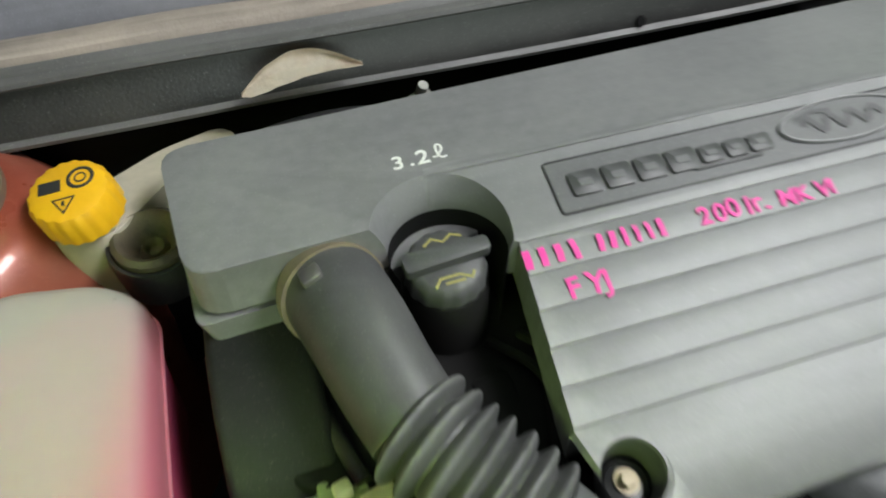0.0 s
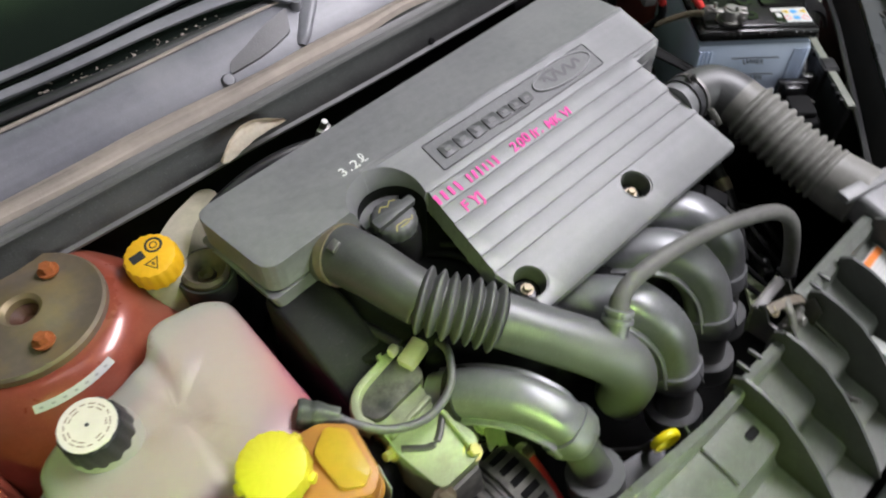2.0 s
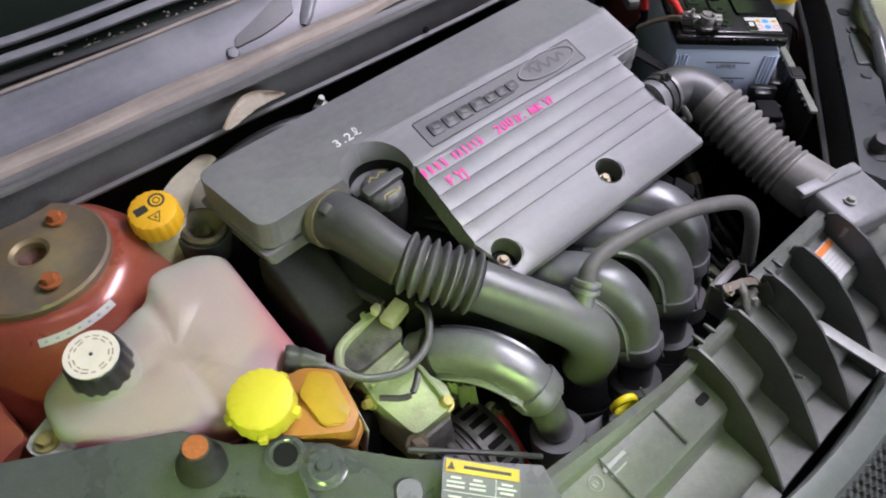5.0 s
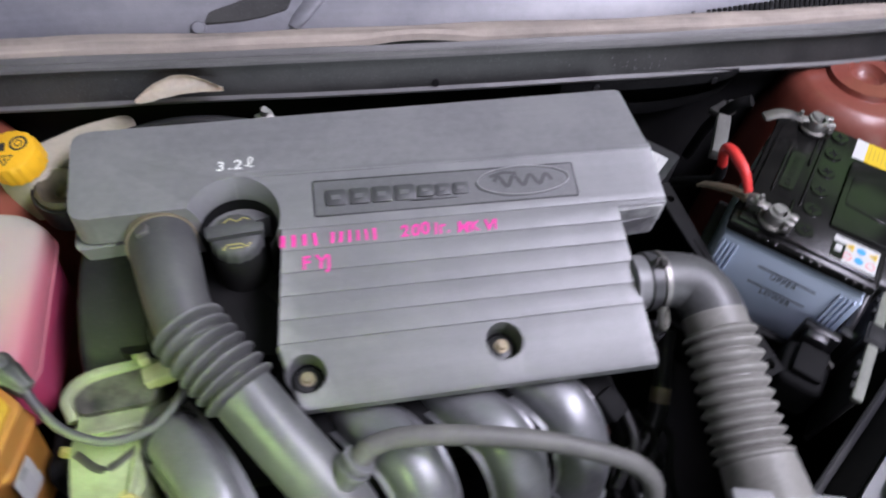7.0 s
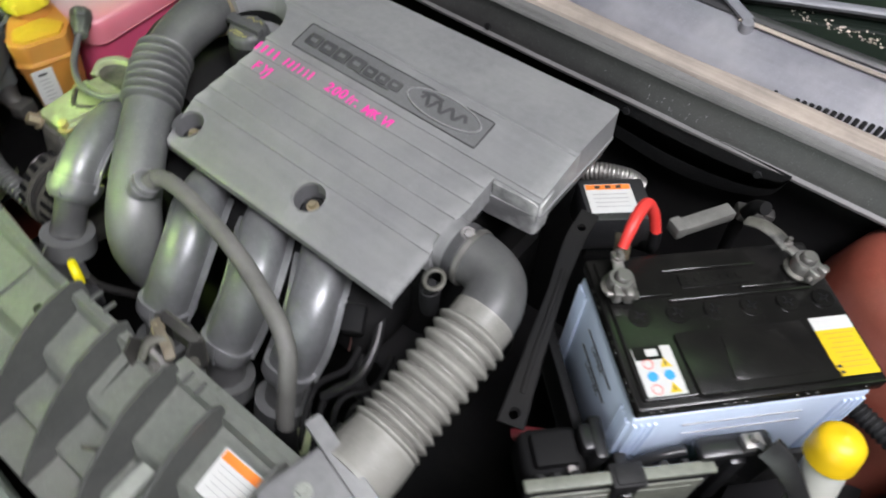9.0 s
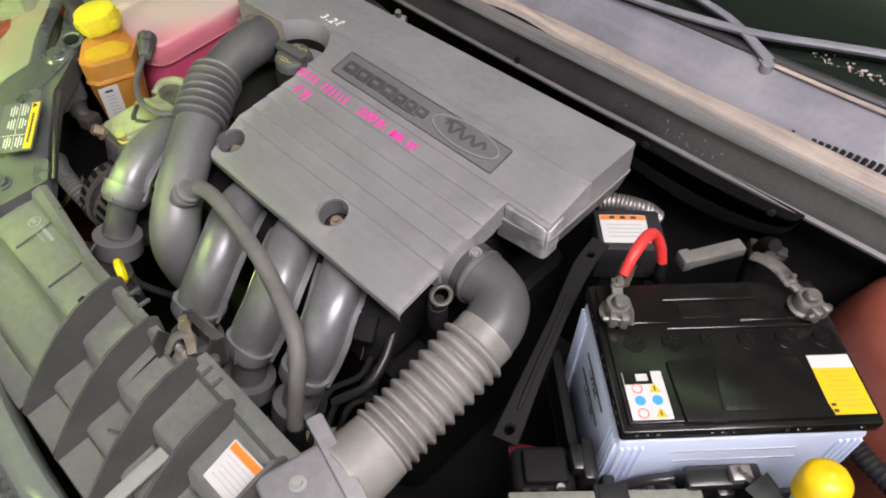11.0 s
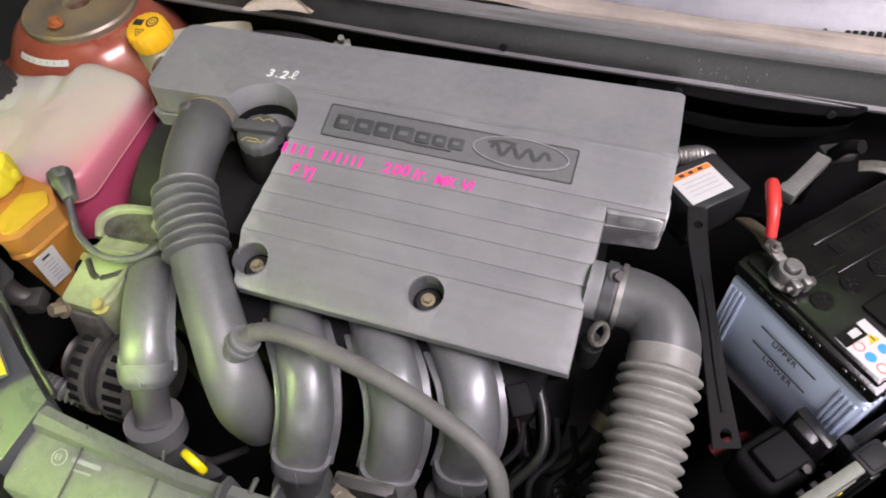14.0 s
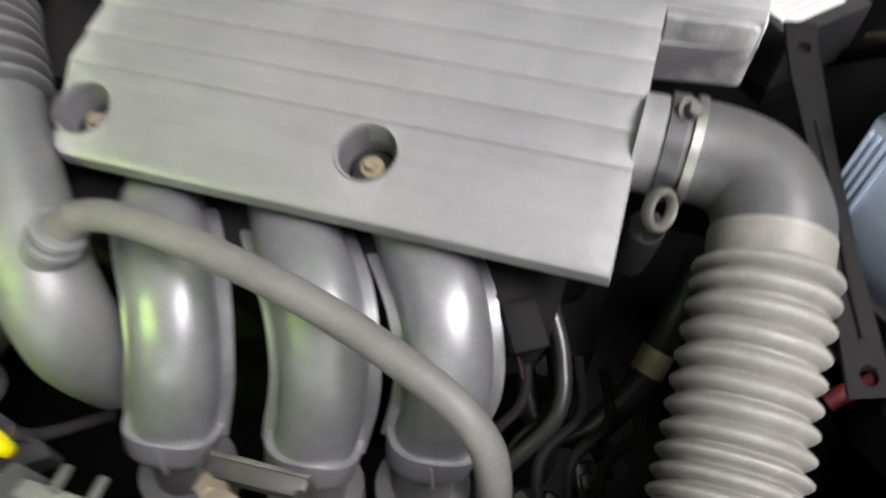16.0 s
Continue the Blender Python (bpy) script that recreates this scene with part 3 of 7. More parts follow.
    # paper strip on the left turret
    bm = bmesh.new()
    rows = []
    for k in range(9):
        a = radians(-112 + k * 5.6)
        rows.append([bm.verts.new((-0.396 + r * math.cos(a), 0.097 + r * math.sin(a), z)) for r, z in ((0.0945, 0.9200), (0.0895, 0.9258))])
    for r, q in zip(rows, rows[1:]):
        bm.faces.new((r[0], q[0], q[1], r[1]))
    part("paper_strip", bm, white_label, car, "narrow white paper strip with worn print")
    for k in range(7):
        a = radians(-108 + k * 6.0)
        r, z = 0.0925, 0.9234
        at = (-0.396 + r * math.cos(a), 0.097 + r * math.sin(a), z)
        part("print_bar", plate(rect(0.003, 0.0020), 0.0003, plane_at(at, (-math.sin(a), math.cos(a), 0), (-0.5 * math.cos(a), -0.5 * math.sin(a), 1))), print_grey, car)


inner_body()
for side in (-0.60, 0.90):
    part("tyre", lathe([(0.19, -0.09), (0.28, -0.10), (0.305, -0.08), (0.308, 0.0), (0.305, 0.08), (0.28, 0.10), (0.19, 0.09)], (side, -0.02, 0.308), (1, 0, 0), 40), deep_black, car, "black rubber tyre")
    part("wheel_disc", lathe([(0.0, -0.05), (0.20, -0.06), (0.20, 0.06), (0.0, 0.05)], (side, -0.02, 0.308), (1, 0, 0), 32), dark_steel, car)


def cowl():
    # dark upright panel below the windscreen, its ledge, the dusty seal and the grey scuttle
    bow = lambda x: 0.02 * max(0.0, (x - 0.35) / 0.5) ** 2 + 0.012 * max(0.0, (-x - 0.25) / 0.4) ** 2
    def shelf(name, prof, mat, label, parent):
        sheet = grid_sheet(-0.62, 0.92, 60, prof)
        for v in sheet.verts:
            w = 0.002 * noise.noise(Vector((v.co.x * 5, v.co.z * 9, 0)))
            v.co.y += w + bow(v.co.x)
            v.co.z += w
        return part(name, sheet, mat, parent, label)
    cp = shelf("cowl_panel", [(0.149, 0.937), (0.152, 0.946), (0.157, 0.958), (0.160, 0.968)], cowl_black, "dusty black plastic panel under the windscreen", car)
    shelf("lower_lip", [(0.160, 0.925), (0.146, 0.931), (0.1455, 0.934), (0.149, 0.937)], dusty_lip, "dust-edged lower lip", cp)
    shelf("upper_lip", [(0.160, 0.968), (0.158, 0.972), (0.152, 0.974), (0.153, 0.977), (0.159, 0.9785), (0.1615, 0.977), (0.164, 0.980), (0.1665, 0.982), (0.169, 0.981)], dusty_lip, "dusty grey upper lip", cp)
    # drain hole in the lower edge of the panel
    part("drain_hole", lathe([(0, 0.0012), (0.0040, 0.0012), (0.0046, 0.0), (0, -0.002)], (0.147, 0.1482, 0.9405), (0, -0.94, 0.33), 18), deep_black, cp)
    seal = grid_sheet(-0.62, 0.92, 90, [(0.167, 0.979), (0.169, 0.986), (0.174, 0.9895), (0.181, 0.9905), (0.190, 0.989), (0.196, 0.985), (0.198, 0.980)])
    for v in seal.verts:
        v.co.y += bow(v.co.x)
        w = 0.0025 * noise.noise(Vector((v.co.x * 7, v.co.y * 30, 3)))
        v.co.z += w
        v.co.y += w
        if 0.06 < v.co.x < 0.20 and v.co.y < 0.175:
            v.co.z += 0.006 * math.sin((v.co.x - 0.06) / 0.14 * math.pi)
    part("seal", seal, dusty_strip, car, "dusty beige rubber bonnet seal")
    scuttle = grid_sheet(-0.70, 1.0, 70, [(0.196, 0.976), (0.203, 0.985), (0.215, 0.996), (0.230, 1.008), (0.243, 1.0165), (0.252, 1.017)])
    for v in scuttle.verts:
        v.co.y += bow(v.co.x)
        v.co.z += 0.003 * noise.noise(Vector((v.co.x * 3, v.co.y * 12, 1)))
    sc = part("scuttle", scuttle, cowl_grey, car, "sun-bleached grey plastic scuttle under the windscreen")
    # air slots near the right end of the scuttle
    part("air_slot", lathe([(0, 0.001), (0.0022, 0.001), (0.0022, -0.002), (0, -0.002)], (0.472, 0.2000 + bow(0.472), 0.9835), (0, -0.7, 0.7), 12), deep_black, sc)
    for k in range(46):
        x = 0.494 + k * 0.0072
        y = 0.2000 + bow(x)
        grow = min(1.0, k / 14.0)
        part("air_slot", box((0.0048, 0.0060 + 0.0090 * grow, 0.006), Matrix.Translation((x, y + 0.0020 + 0.0025 * grow, 0.9820 + 0.0025 * grow)) @ pose(0, 0, 0, 44, 0, -10), 0.0010, segs=2), deep_black, sc)
    # dusty rear edge of the scuttle and pale scuffs on the panel
    part("rear_edge", tube([(x, 0.243 + bow(x), 1.0180) for x in (0.40, 0.50, 0.62, 0.78, 0.96)], 0.0032, 0.0020, (0, 1, 0), 10, 6), dusty_strip, sc, "dusty beige rear edge")
    part("rear_edge", tube([(x, 0.2465 + bow(x), 1.0185 + 0.0006 * math.sin(40 * x)) for x in (-0.42, -0.30, -0.20, -0.10, 0.0)], 0.0030, 0.0018, (0, 1, 0), 10, 6), dusty_strip, sc, "dusty beige rear edge")
    # moulded hump below the wiper spindle, a dark skin painting the shaded hollow beside it and a small boss
    part("spindle_hump", tube([(0.038, 0.240, 1.0145), (0.030, 0.232, 1.0085), (0.016, 0.221, 1.0000), (0.002, 0.209, 0.9900), (-0.006, 0.202, 0.9830)], [0.010, 0.011, 0.011, 0.010, 0.006], 0.005, (1, -0.7, 0), 16, 6), cowl_grey, sc, "moulded hump below the wiper spindle")
    rise = [(0.196, 0.976), (0.203, 0.985), (0.215, 0.996), (0.230, 1.008), (0.243, 1.0165), (0.252, 1.017)]
    def sloped(outline):
        # a thin skin that follows the scuttle's slope
        skin = bmesh.new()
        for lift in (0.0034, -0.003):
            skin.faces.new([skin.verts.new((x, y, float(np.interp(y, [a for a, b in rise], [b for a, b in rise])) + lift)) for x, y in outline])
        skin.verts.ensure_lookup_table()
        n = len(outline)
        for k in range(n):
            skin.faces.new((skin.verts[k], skin.verts[(k + 1) % n], skin.verts[n + (k + 1) % n], skin.verts[n + k]))
        return skin
    hollow_shade = [(0.003, 0.235), (-0.010, 0.214), (-0.034, 0.209), (-0.058, 0.206), (-0.098, 0.2045), (-0.092, 0.213), (-0.064, 0.220), (-0.030, 0.230)]
    part("hollow_shade", sloped(rounded(hollow_shade, 0.004)), cowl_black, sc, "dark skin painting the shade of a hollow")
    part("boss", lathe([(0, 0.006), (0.006, 0.0055), (0.008, 0.003), (0.0085, -0.004), (0, -0.004)], (-0.104, 0.203, 0.984), (0, -0.6, 0.8), 20), cowl_grey, sc, "small round boss")
    marks = random.Random(9)
    for k in range(16):
        x, z = marks.gauss(0.40, 0.04), marks.uniform(0.944, 0.960)
        y = 0.1500 + 0.0085 * (z - 0.944) / 0.022 - 0.0012 + bow(x)
        part("scuff", box((marks.uniform(0.0004, 0.0009), marks.uniform(0.001, 0.004), 0.0010), plane_at((x, y, z), (1, 0, 0.2 * marks.uniform(-1, 1)), (0.15 * marks.uniform(-1, 1), 0.4, 0.92)), 0), scuff_grey, cp)
    # windscreen
    glass = grid_sheet(-0.72, 1.02, 30, [(0.246, 1.013), (0.30, 1.043), (0.57, 1.205), (0.92, 1.40)])
    for v in glass.verts:
        v.co.y += 0.10 * ((v.co.x - 0.15) / 0.85) ** 2 * 0.6
    part("windscreen", glass, glass_dark, car, "dark windscreen glass with green reflections")
    part("glass_edge", tube([(x, 0.248 + 0.06 * ((x - 0.15) / 0.85) ** 2, 1.0185) for x in (-0.7, -0.4, -0.1, 0.15, 0.4, 0.7, 1.0)], 0.006, 0.004, (0, 1, 0.5), 10),
         black_plastic, car)
    # dirt gathered along the edge of the glass
    rng = random.Random(4)
    for x0, x1, n, up in ((-0.27, -0.06, 260, 0.002), (0.44, 0.66, 170, 0.020)):
        bm = bmesh.new()
        for _ in range(n):
            x = rng.uniform(x0, x1)
            t = up + abs(rng.gauss(0, 0.005))
            y = 0.248 + t + 0.06 * ((x - 0.15) / 0.85) ** 2
            bmesh.ops.create_icosphere(bm, subdivisions=1, radius=rng.uniform(0.0004, 0.0016),
                                       matrix=Matrix.Translation((x, y, 1.0145 + 0.56 * t)) @ pose(0, 0, 0, 29, 0, rng.uniform(0, 180)) @ Matrix.Diagonal((rng.uniform(1, 2.6), 1.2, 0.4, 1)))
        tagged(part("dirt", bm, dusty_strip), "yellowish dirt crumbs along the glass edge", "dirt", kind="stuff")


cowl()


def wiper(label, pivot, arm, blade, wide):
    w = thing("windscreen_wiper", label, "wiper", pivot, group="windscreen wipers")
    part("pivot", lathe([(0, 0.010), (0.006, 0.0095), (0.0075, 0.005), (0.0075, -0.012), (0, -0.012)], pivot, (0, -0.3, 1), 20), cowl_grey, w)
    part("arm", tube(arm, [v * 0.7 for v in wide], 0.003, (0, 1, 0.56), 12, 8, square=4), cowl_grey, w)
    frame_bar = part("blade", tube(blade, 0.0045, 0.0035, (0, 1, 0.56), 10, 8, square=3), cowl_grey, w)
    part("rubber", tube([Vector(p) + Vector((0, 0.004, -0.007)) for p in blade], 0.0025, 0.005, (0, 1, 0.6), 8, 8), deep_black, frame_bar)
    return w


wiper("dusty grey wiper arm and blade along the foot of the windscreen", (0.015, 0.234, 1.012),
      [(0.012, 0.236, 1.021), (-0.028, 0.260, 1.035), (-0.12, 0.270, 1.037), (-0.25, 0.272, 1.035), (-0.36, 0.276, 1.036)], [(-0.60, 0.335, 1.055), (-0.33, 0.288, 1.046), (-0.05, 0.288, 1.049)], [0.010, 0.010, 0.009, 0.007, 0.006])
wiper("dusty grey wiper arm and blade crossing low on the windscreen", (0.411, 0.240, 1.012),
      [(0.411, 0.243, 1.020), (0.358, 0.259, 1.034), (0.309, 0.269, 1.039), (0.15, 0.290, 1.052)], [(0.16, 0.236, 1.024), (0.252, 0.241, 1.026), (0.369, 0.256, 1.033), (0.454, 0.279, 1.043), (0.536, 0.301, 1.053), (0.80, 0.365, 1.083)],
      [0.008, 0.006, 0.005, 0.005])


def dry_leaf():
    bm = bmesh.new()
    rows = []
    n = 14
    a, b = Vector((-0.169, 0.126, 0.957)), Vector((-0.083, 0.138, 0.957))
    up = Vector((0.05, 0.75, 0.60)).normalized()
    for i in range(n + 1):
        t = i / n
        w = 0.0100 * (math.sin(math.pi * t ** 0.8) ** 0.8) + 0.0004
        mid = a.lerp(b, t) + up * (0.012 * math.sin(math.pi * t))
        row = []
        for k in range(7):
            s = k / 6 * 2 - 1
            off = 0.007 * s * s - 0.005 + 0.0012 * noise.noise(Vector((i * 0.6, k, 2)))
            row.append(bm.verts.new(mid + up * w * s * (1 + 0.08 * noise.noise(Vector((i * 0.9, s, 5)))) + Vector((0, -1, 0.2)) * (0.004 + off)))
        rows.append(row)
    for r, q in zip(rows, rows[1:]):
        for k in range(6):
            bm.faces.new((r[k], q[k], q[k + 1], r[k + 1]))
    bmesh.ops.solidify(bm, geom=bm.faces[:], thickness=0.0006)
    single("dry_leaf", bm, leaf_skin, "pale dry curled leaf lying on the black panel", "leaf")


dry_leaf()

# ---------------------------------------------------------------- front crossmember, lamps, wings


def front_end():
    # painted rail that rises from the middle of the front to each headlamp
    rear = [(-0.56, -0.05, 0.935), (-0.458, -0.105, 0.930), (-0.375, -0.150, 0.925), (-0.350, -0.185, 0.920), (-0.300, -0.222, 0.912), (-0.247, -0.283, 0.903),
            (-0.190, -0.325, 0.882), (-0.150, -0.353, 0.862)]
    front = [(-0.62, -0.100, 0.915), (-0.470, -0.150, 0.910), (-0.420, -0.180, 0.908), (-0.365, -0.219, 0.902), (-0.326, -0.258, 0.894), (-0.288, -0.340, 0.880),
             (-0.235, -0.385, 0.862), (-0.165, -0.420, 0.846)]
    rail = part("front_rail", strip(rear, front, 0.03, 0.006), body_grey, car, "dark grey painted front rail")
    # dark groove between rail and lamp, and the bead along its inner edge
    lip = [(-0.62, -0.112, 0.905), (-0.472, -0.158, 0.900), (-0.424, -0.190, 0.898), (-0.374, -0.231, 0.893), (-0.330, -0.275, 0.886), (-0.292, -0.344, 0.874)]
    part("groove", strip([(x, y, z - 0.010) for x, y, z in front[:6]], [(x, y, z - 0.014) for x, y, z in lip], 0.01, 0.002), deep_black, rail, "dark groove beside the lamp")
    part("bead", tube([Vector(p) + Vector((0.005, 0.006, 0.001)) for p in rear[5:]], 0.0026, 0.0026, None, 8, 6), black_plastic, rail, "black rubber edge bead")
    # rubber bump stop, drain hole, raised bosses
    part("bump_stop", lathe([(0.0, 0.032), (0.0112, 0.032), (0.0125, 0.029), (0.0130, 0.012), (0.018, 0.006), (0.021, 0.0), (0.0, 0.0)], (-0.376, -0.180, 0.915), (0.05, -0.1, 1), 28),
         black_plastic, rail, "black rubber bonnet buffer")
    part("buffer_top", lathe([(0, 0.0015), (0.0098, 0.001), (0.0098, -0.002), (0, -0.002)], (-0.3744, -0.1832, 0.9472), (0.05, -0.1, 1), 24), rust, rail, "orange rusty buffer top")
    part("hole_rim", lathe([(0.0095, -0.012), (0.0100, 0.0), (0.0125, 0.002), (0.017, 0.0)], (-0.322, -0.2185, 0.915), (0.12, -0.12, 1), 28), body_grey, rail)
    part("hole", lathe([(0, 0.0012), (0.0098, 0.0012), (0.0098, -0.004), (0, -0.004)], (-0.322, -0.2185, 0.915), (0.12, -0.12, 1), 24), deep_black, rail)
    part("boss", lathe([(0, 0.006), (0.006, 0.006), (0.007, 0.003), (0.013, 0.003), (0.016, 0.0), (0.02, -0.001)], (-0.304, -0.246, 0.9125), (0.12, -0.12, 1), 28), body_grey, rail)
    part("boss", lathe([(0, 0.003), (0.011, 0.003), (0.0125, 0.001), (0.014, -0.001)], (-0.263, -0.304, 0.8965), (0.15, -0.2, 1), 28), body_grey, rail)
    hex_bolt(rail, (-0.185, -0.392, 0.8585), (0.15, -0.2, 1), 0.007, body_grey)
    part("lamp_bracket", prism(rounded([(-0.326, -0.246), (-0.290, -0.232), (-0.278, -0.262), (-0.262, -0.335), (-0.246, -0.400), (-0.300, -0.392), (-0.326, -0.310)], 0.010),
                               lambda x, y: 0.9115 + 0.22 * (y + 0.245), 0.85, 0.004, segs=3), body_grey, rail, "folded steel lamp bracket")
    # warning sticker with a yellow head
    m = plane_at((-0.2195, -0.3415, 0.8910), (0.66, -0.61, -0.30), (0.70, 0.66, 0.16))
    part("sticker", plate(rect(0.069, 0.050, 0.002), 0.0006, m @ Matrix.Translation((0.0, 0.0, 0.005))), sticker_field, rail, "dark warning sticker with white print and lines")
    part("sticker_head", plate(rect(0.065, 0.010), 0.0006, m @ Matrix.Translation((0, 0.0185, 0.0062))), yellow_label, rail)
    tri = [(-0.0035, -0.003), (0.0035, -0.003), (0, 0.0035)]
    part("warning_mark", plate(tri, 0.0004, m @ Matrix.Translation((-0.028, 0.0185, 0.0069))), print_black, rail)
    part("print_bar", plate(rect(0.042, 0.0025), 0.0004, m @ Matrix.Translation((0.004, 0.0185, 0.0069))), print_black, rail)
    part("rule", plate(rect(0.065, 0.0007), 0.0003, m @ Matrix.Translation((0, -0.0015, 0.0062))), white_label, rail)
    part("rule", plate(rect(0.0007, 0.031), 0.0003, m @ Matrix.Translation((0.012, -0.003, 0.0062))), white_label, rail)
    for r, (v, w) in enumerate(((0.0095, 0.008), (0.0060, 0.013), (0.0025, 0.012), (-0.0055, 0.011), (-0.0090, 0.014), (-0.0125, 0.009))):
        for u in (-0.023, -0.004, 0.022):
            part("print_bar", plate(rect(w + 0.0012 * ((r * 5 + int(u * 1000)) % 4), 0.0018), 0.0003, m @ Matrix.Translation((u, v, 0.0062))), white_label, rail)
    # right rail with its fixings
    rear = [(0.418, -0.342, 0.866), (0.440, -0.324, 0.872), (0.529, -0.264, 0.875), (0.610, -0.209, 0.876), (0.698, -0.150, 0.876), (0.80, -0.070, 0.88)]
    front = [(0.452, -0.408, 0.856), (0.490, -0.372, 0.868), (0.560, -0.323, 0.875), (0.640, -0.272, 0.876), (0.778, -0.185, 0.876), (0.87, -0.12, 0.88)]
    edge = [(x + 0.55 * 0.017, y - 0.83 * 0.017, z + 0.001) for x, y, z in rear]
    rr = part("front_rail", strip(edge, front, 0.03, 0.006), body_grey, car, "dark grey painted front rail")
    # same folded sheet as the rail; black puts shade on its upright side
    part("rail_wall", strip([(x, y, z - 0.034) for x, y, z in rear], [(x - 0.001, y + 0.001, z - 0.006) for x, y, z in edge], 0.004, 0.001), deep_black, rr, "inner wall of the rail, its shade painted black")
    part("pressing", prism(rounded([(0.622, -0.249), (0.690, -0.200), (0.704, -0.218), (0.640, -0.264)], 0.008), 0.8795, 0.870, 0.002, 1.05), body_grey, rr, "raised pressing in the rail")
    part("seal", tube([(0.700, -0.213, 0.884), (0.660, -0.262, 0.882), (0.600, -0.325, 0.878), (0.560, -0.362, 0.872)], 0.003, None, None, 8, 6), wet_black, rr, "thin black edge seal")
    # added block that keeps the space outside this rail dark
    part("gap_block", prism(rounded([(0.470, -0.385), (0.565, -0.330), (0.645, -0.279), (0.785, -0.192), (0.860, -0.20), (0.800, -0.33), (0.660, -0.41), (0.540, -0.45)], 0.01),
                            lambda x, y: 0.858 - 0.25 * max(0.0, -0.20 - y + 0.6 * (x - 0.76)), 0.60, 0.012, 0.98, 3), deep_black, rr, "black block added to darken the gap beside the rail")
    part("flange", tube([Vector(p) + Vector((-0.004, 0.004, -0.034)) for p in rear], 0.005, 0.004, None, 8, 6), black_plastic, rr)
    part("bump_stop", lathe([(0.0, 0.022), (0.011, 0.022), (0.013, 0.018), (0.013, 0.006), (0.020, 0.003), (0.021, 0.0), (0.0, 0.0)], (0.476, -0.352, 0.8685), (-0.1, -0.1, 1), 28),
         black_plastic, rr, "black rubber bonnet buffer")
    part("boss", lathe([(0, 0.004), (0.007, 0.004), (0.008, 0.001), (0.015, 0.0)], (0.606, -0.270, 0.8758), (0, 0, 1), 24), body_grey, rr)
    hex_bolt(rr, (0.704, -0.203, 0.8775), (0, 0, 1), 0.008, dark_steel)
    part("hole", lathe([(0, 0.0012), (0.010, 0.0012), (0.010, -0.004), (0, -0.004)], (0.741, -0.166, 0.8772), (0, 0, 1), 24), deep_black, rr)
    # wings
    for s, xs in ((-1, (-0.62, -0.72)), (1, (0.92, 1.02))):
        outer = [(xs[0], -0.16, 0.905), (xs[0] + 0.02 * s, 0.0, 0.945), (xs[0] + 0.03 * s, 0.25, 0.985), (xs[0] + 0.03 * s, 0.5, 1.0)]
        out2 = [(xs[1], -0.16, 0.83), (xs[1] + 0.02 * s, 0.0, 0.86), (xs[1] + 0.03 * s, 0.25, 0.88), (xs[1] + 0.03 * s, 0.5, 0.88)]
        a = [(p[0] - 0.10 * s, p[1], p[2] - 0.03) for p in outer]
        wing = part("wing", strip(a, outer, 0.008, 0.003), body_grey, car, "dark painted wing edge")
        part("wing_side", strip(outer, out2, 0.008, 0.003), body_pale, wing)
    # bumper face below the grille panel
    prof = [(-0.5235, 0.740), (-0.5240, 0.784), (-0.5265, 0.788), (-0.546, 0.785), (-0.5515, 0.782), (-0.5535, 0.776), (-0.5550, 0.765), (-0.620, 0.715), (-0.68, 0.66), (-0.70, 0.60), (-0.69, 0.45)]
    bump = grid_sheet(-0.66, 0.96, 40, prof)
    for v in bump.verts:
        v.co.y += 0.42 * ((v.co.x - 0.15) / 0.8) ** 2 * 0.75
    beam = part("bumper", bump, body_pale, car, "pale grey-green painted bumper")
    # honeycomb insert in front of the beam
    cells = bmesh.new()
    for r in range(9):
        for c in range(46):
            x, f = -0.15 + 0.0125 * (c + 0.5 * (r % 2)), (r + 0.6) / 9.0
            y, z = -0.5560 - 0.058 * f, 0.7675 - 0.047 * f
            y += 0.315 * ((x - 0.15) / 0.8) ** 2
            m = plane_at((x, y, z), (1, 0, 0), (0, 0.78, 0.62))
            ring = [[cells.verts.new(m @ Vector((q * math.cos(k * math.pi / 3 + math.pi / 6), q * math.sin(k * math.pi / 3 + math.pi / 6), d))) for k in range(6)] for q, d in ((0.0069, 0.001), (0.0060, 0.004), (0.0050, 0.001))]
            for a, b in zip(ring, ring[1:]):
                for k in range(6):
                    cells.faces.new((a[k], a[(k + 1) % 6], b[(k + 1) % 6], b[k]))
    part("honeycomb", cells, rib_plastic, beam, "dark honeycomb grille insert", smooth=False)


front_end()


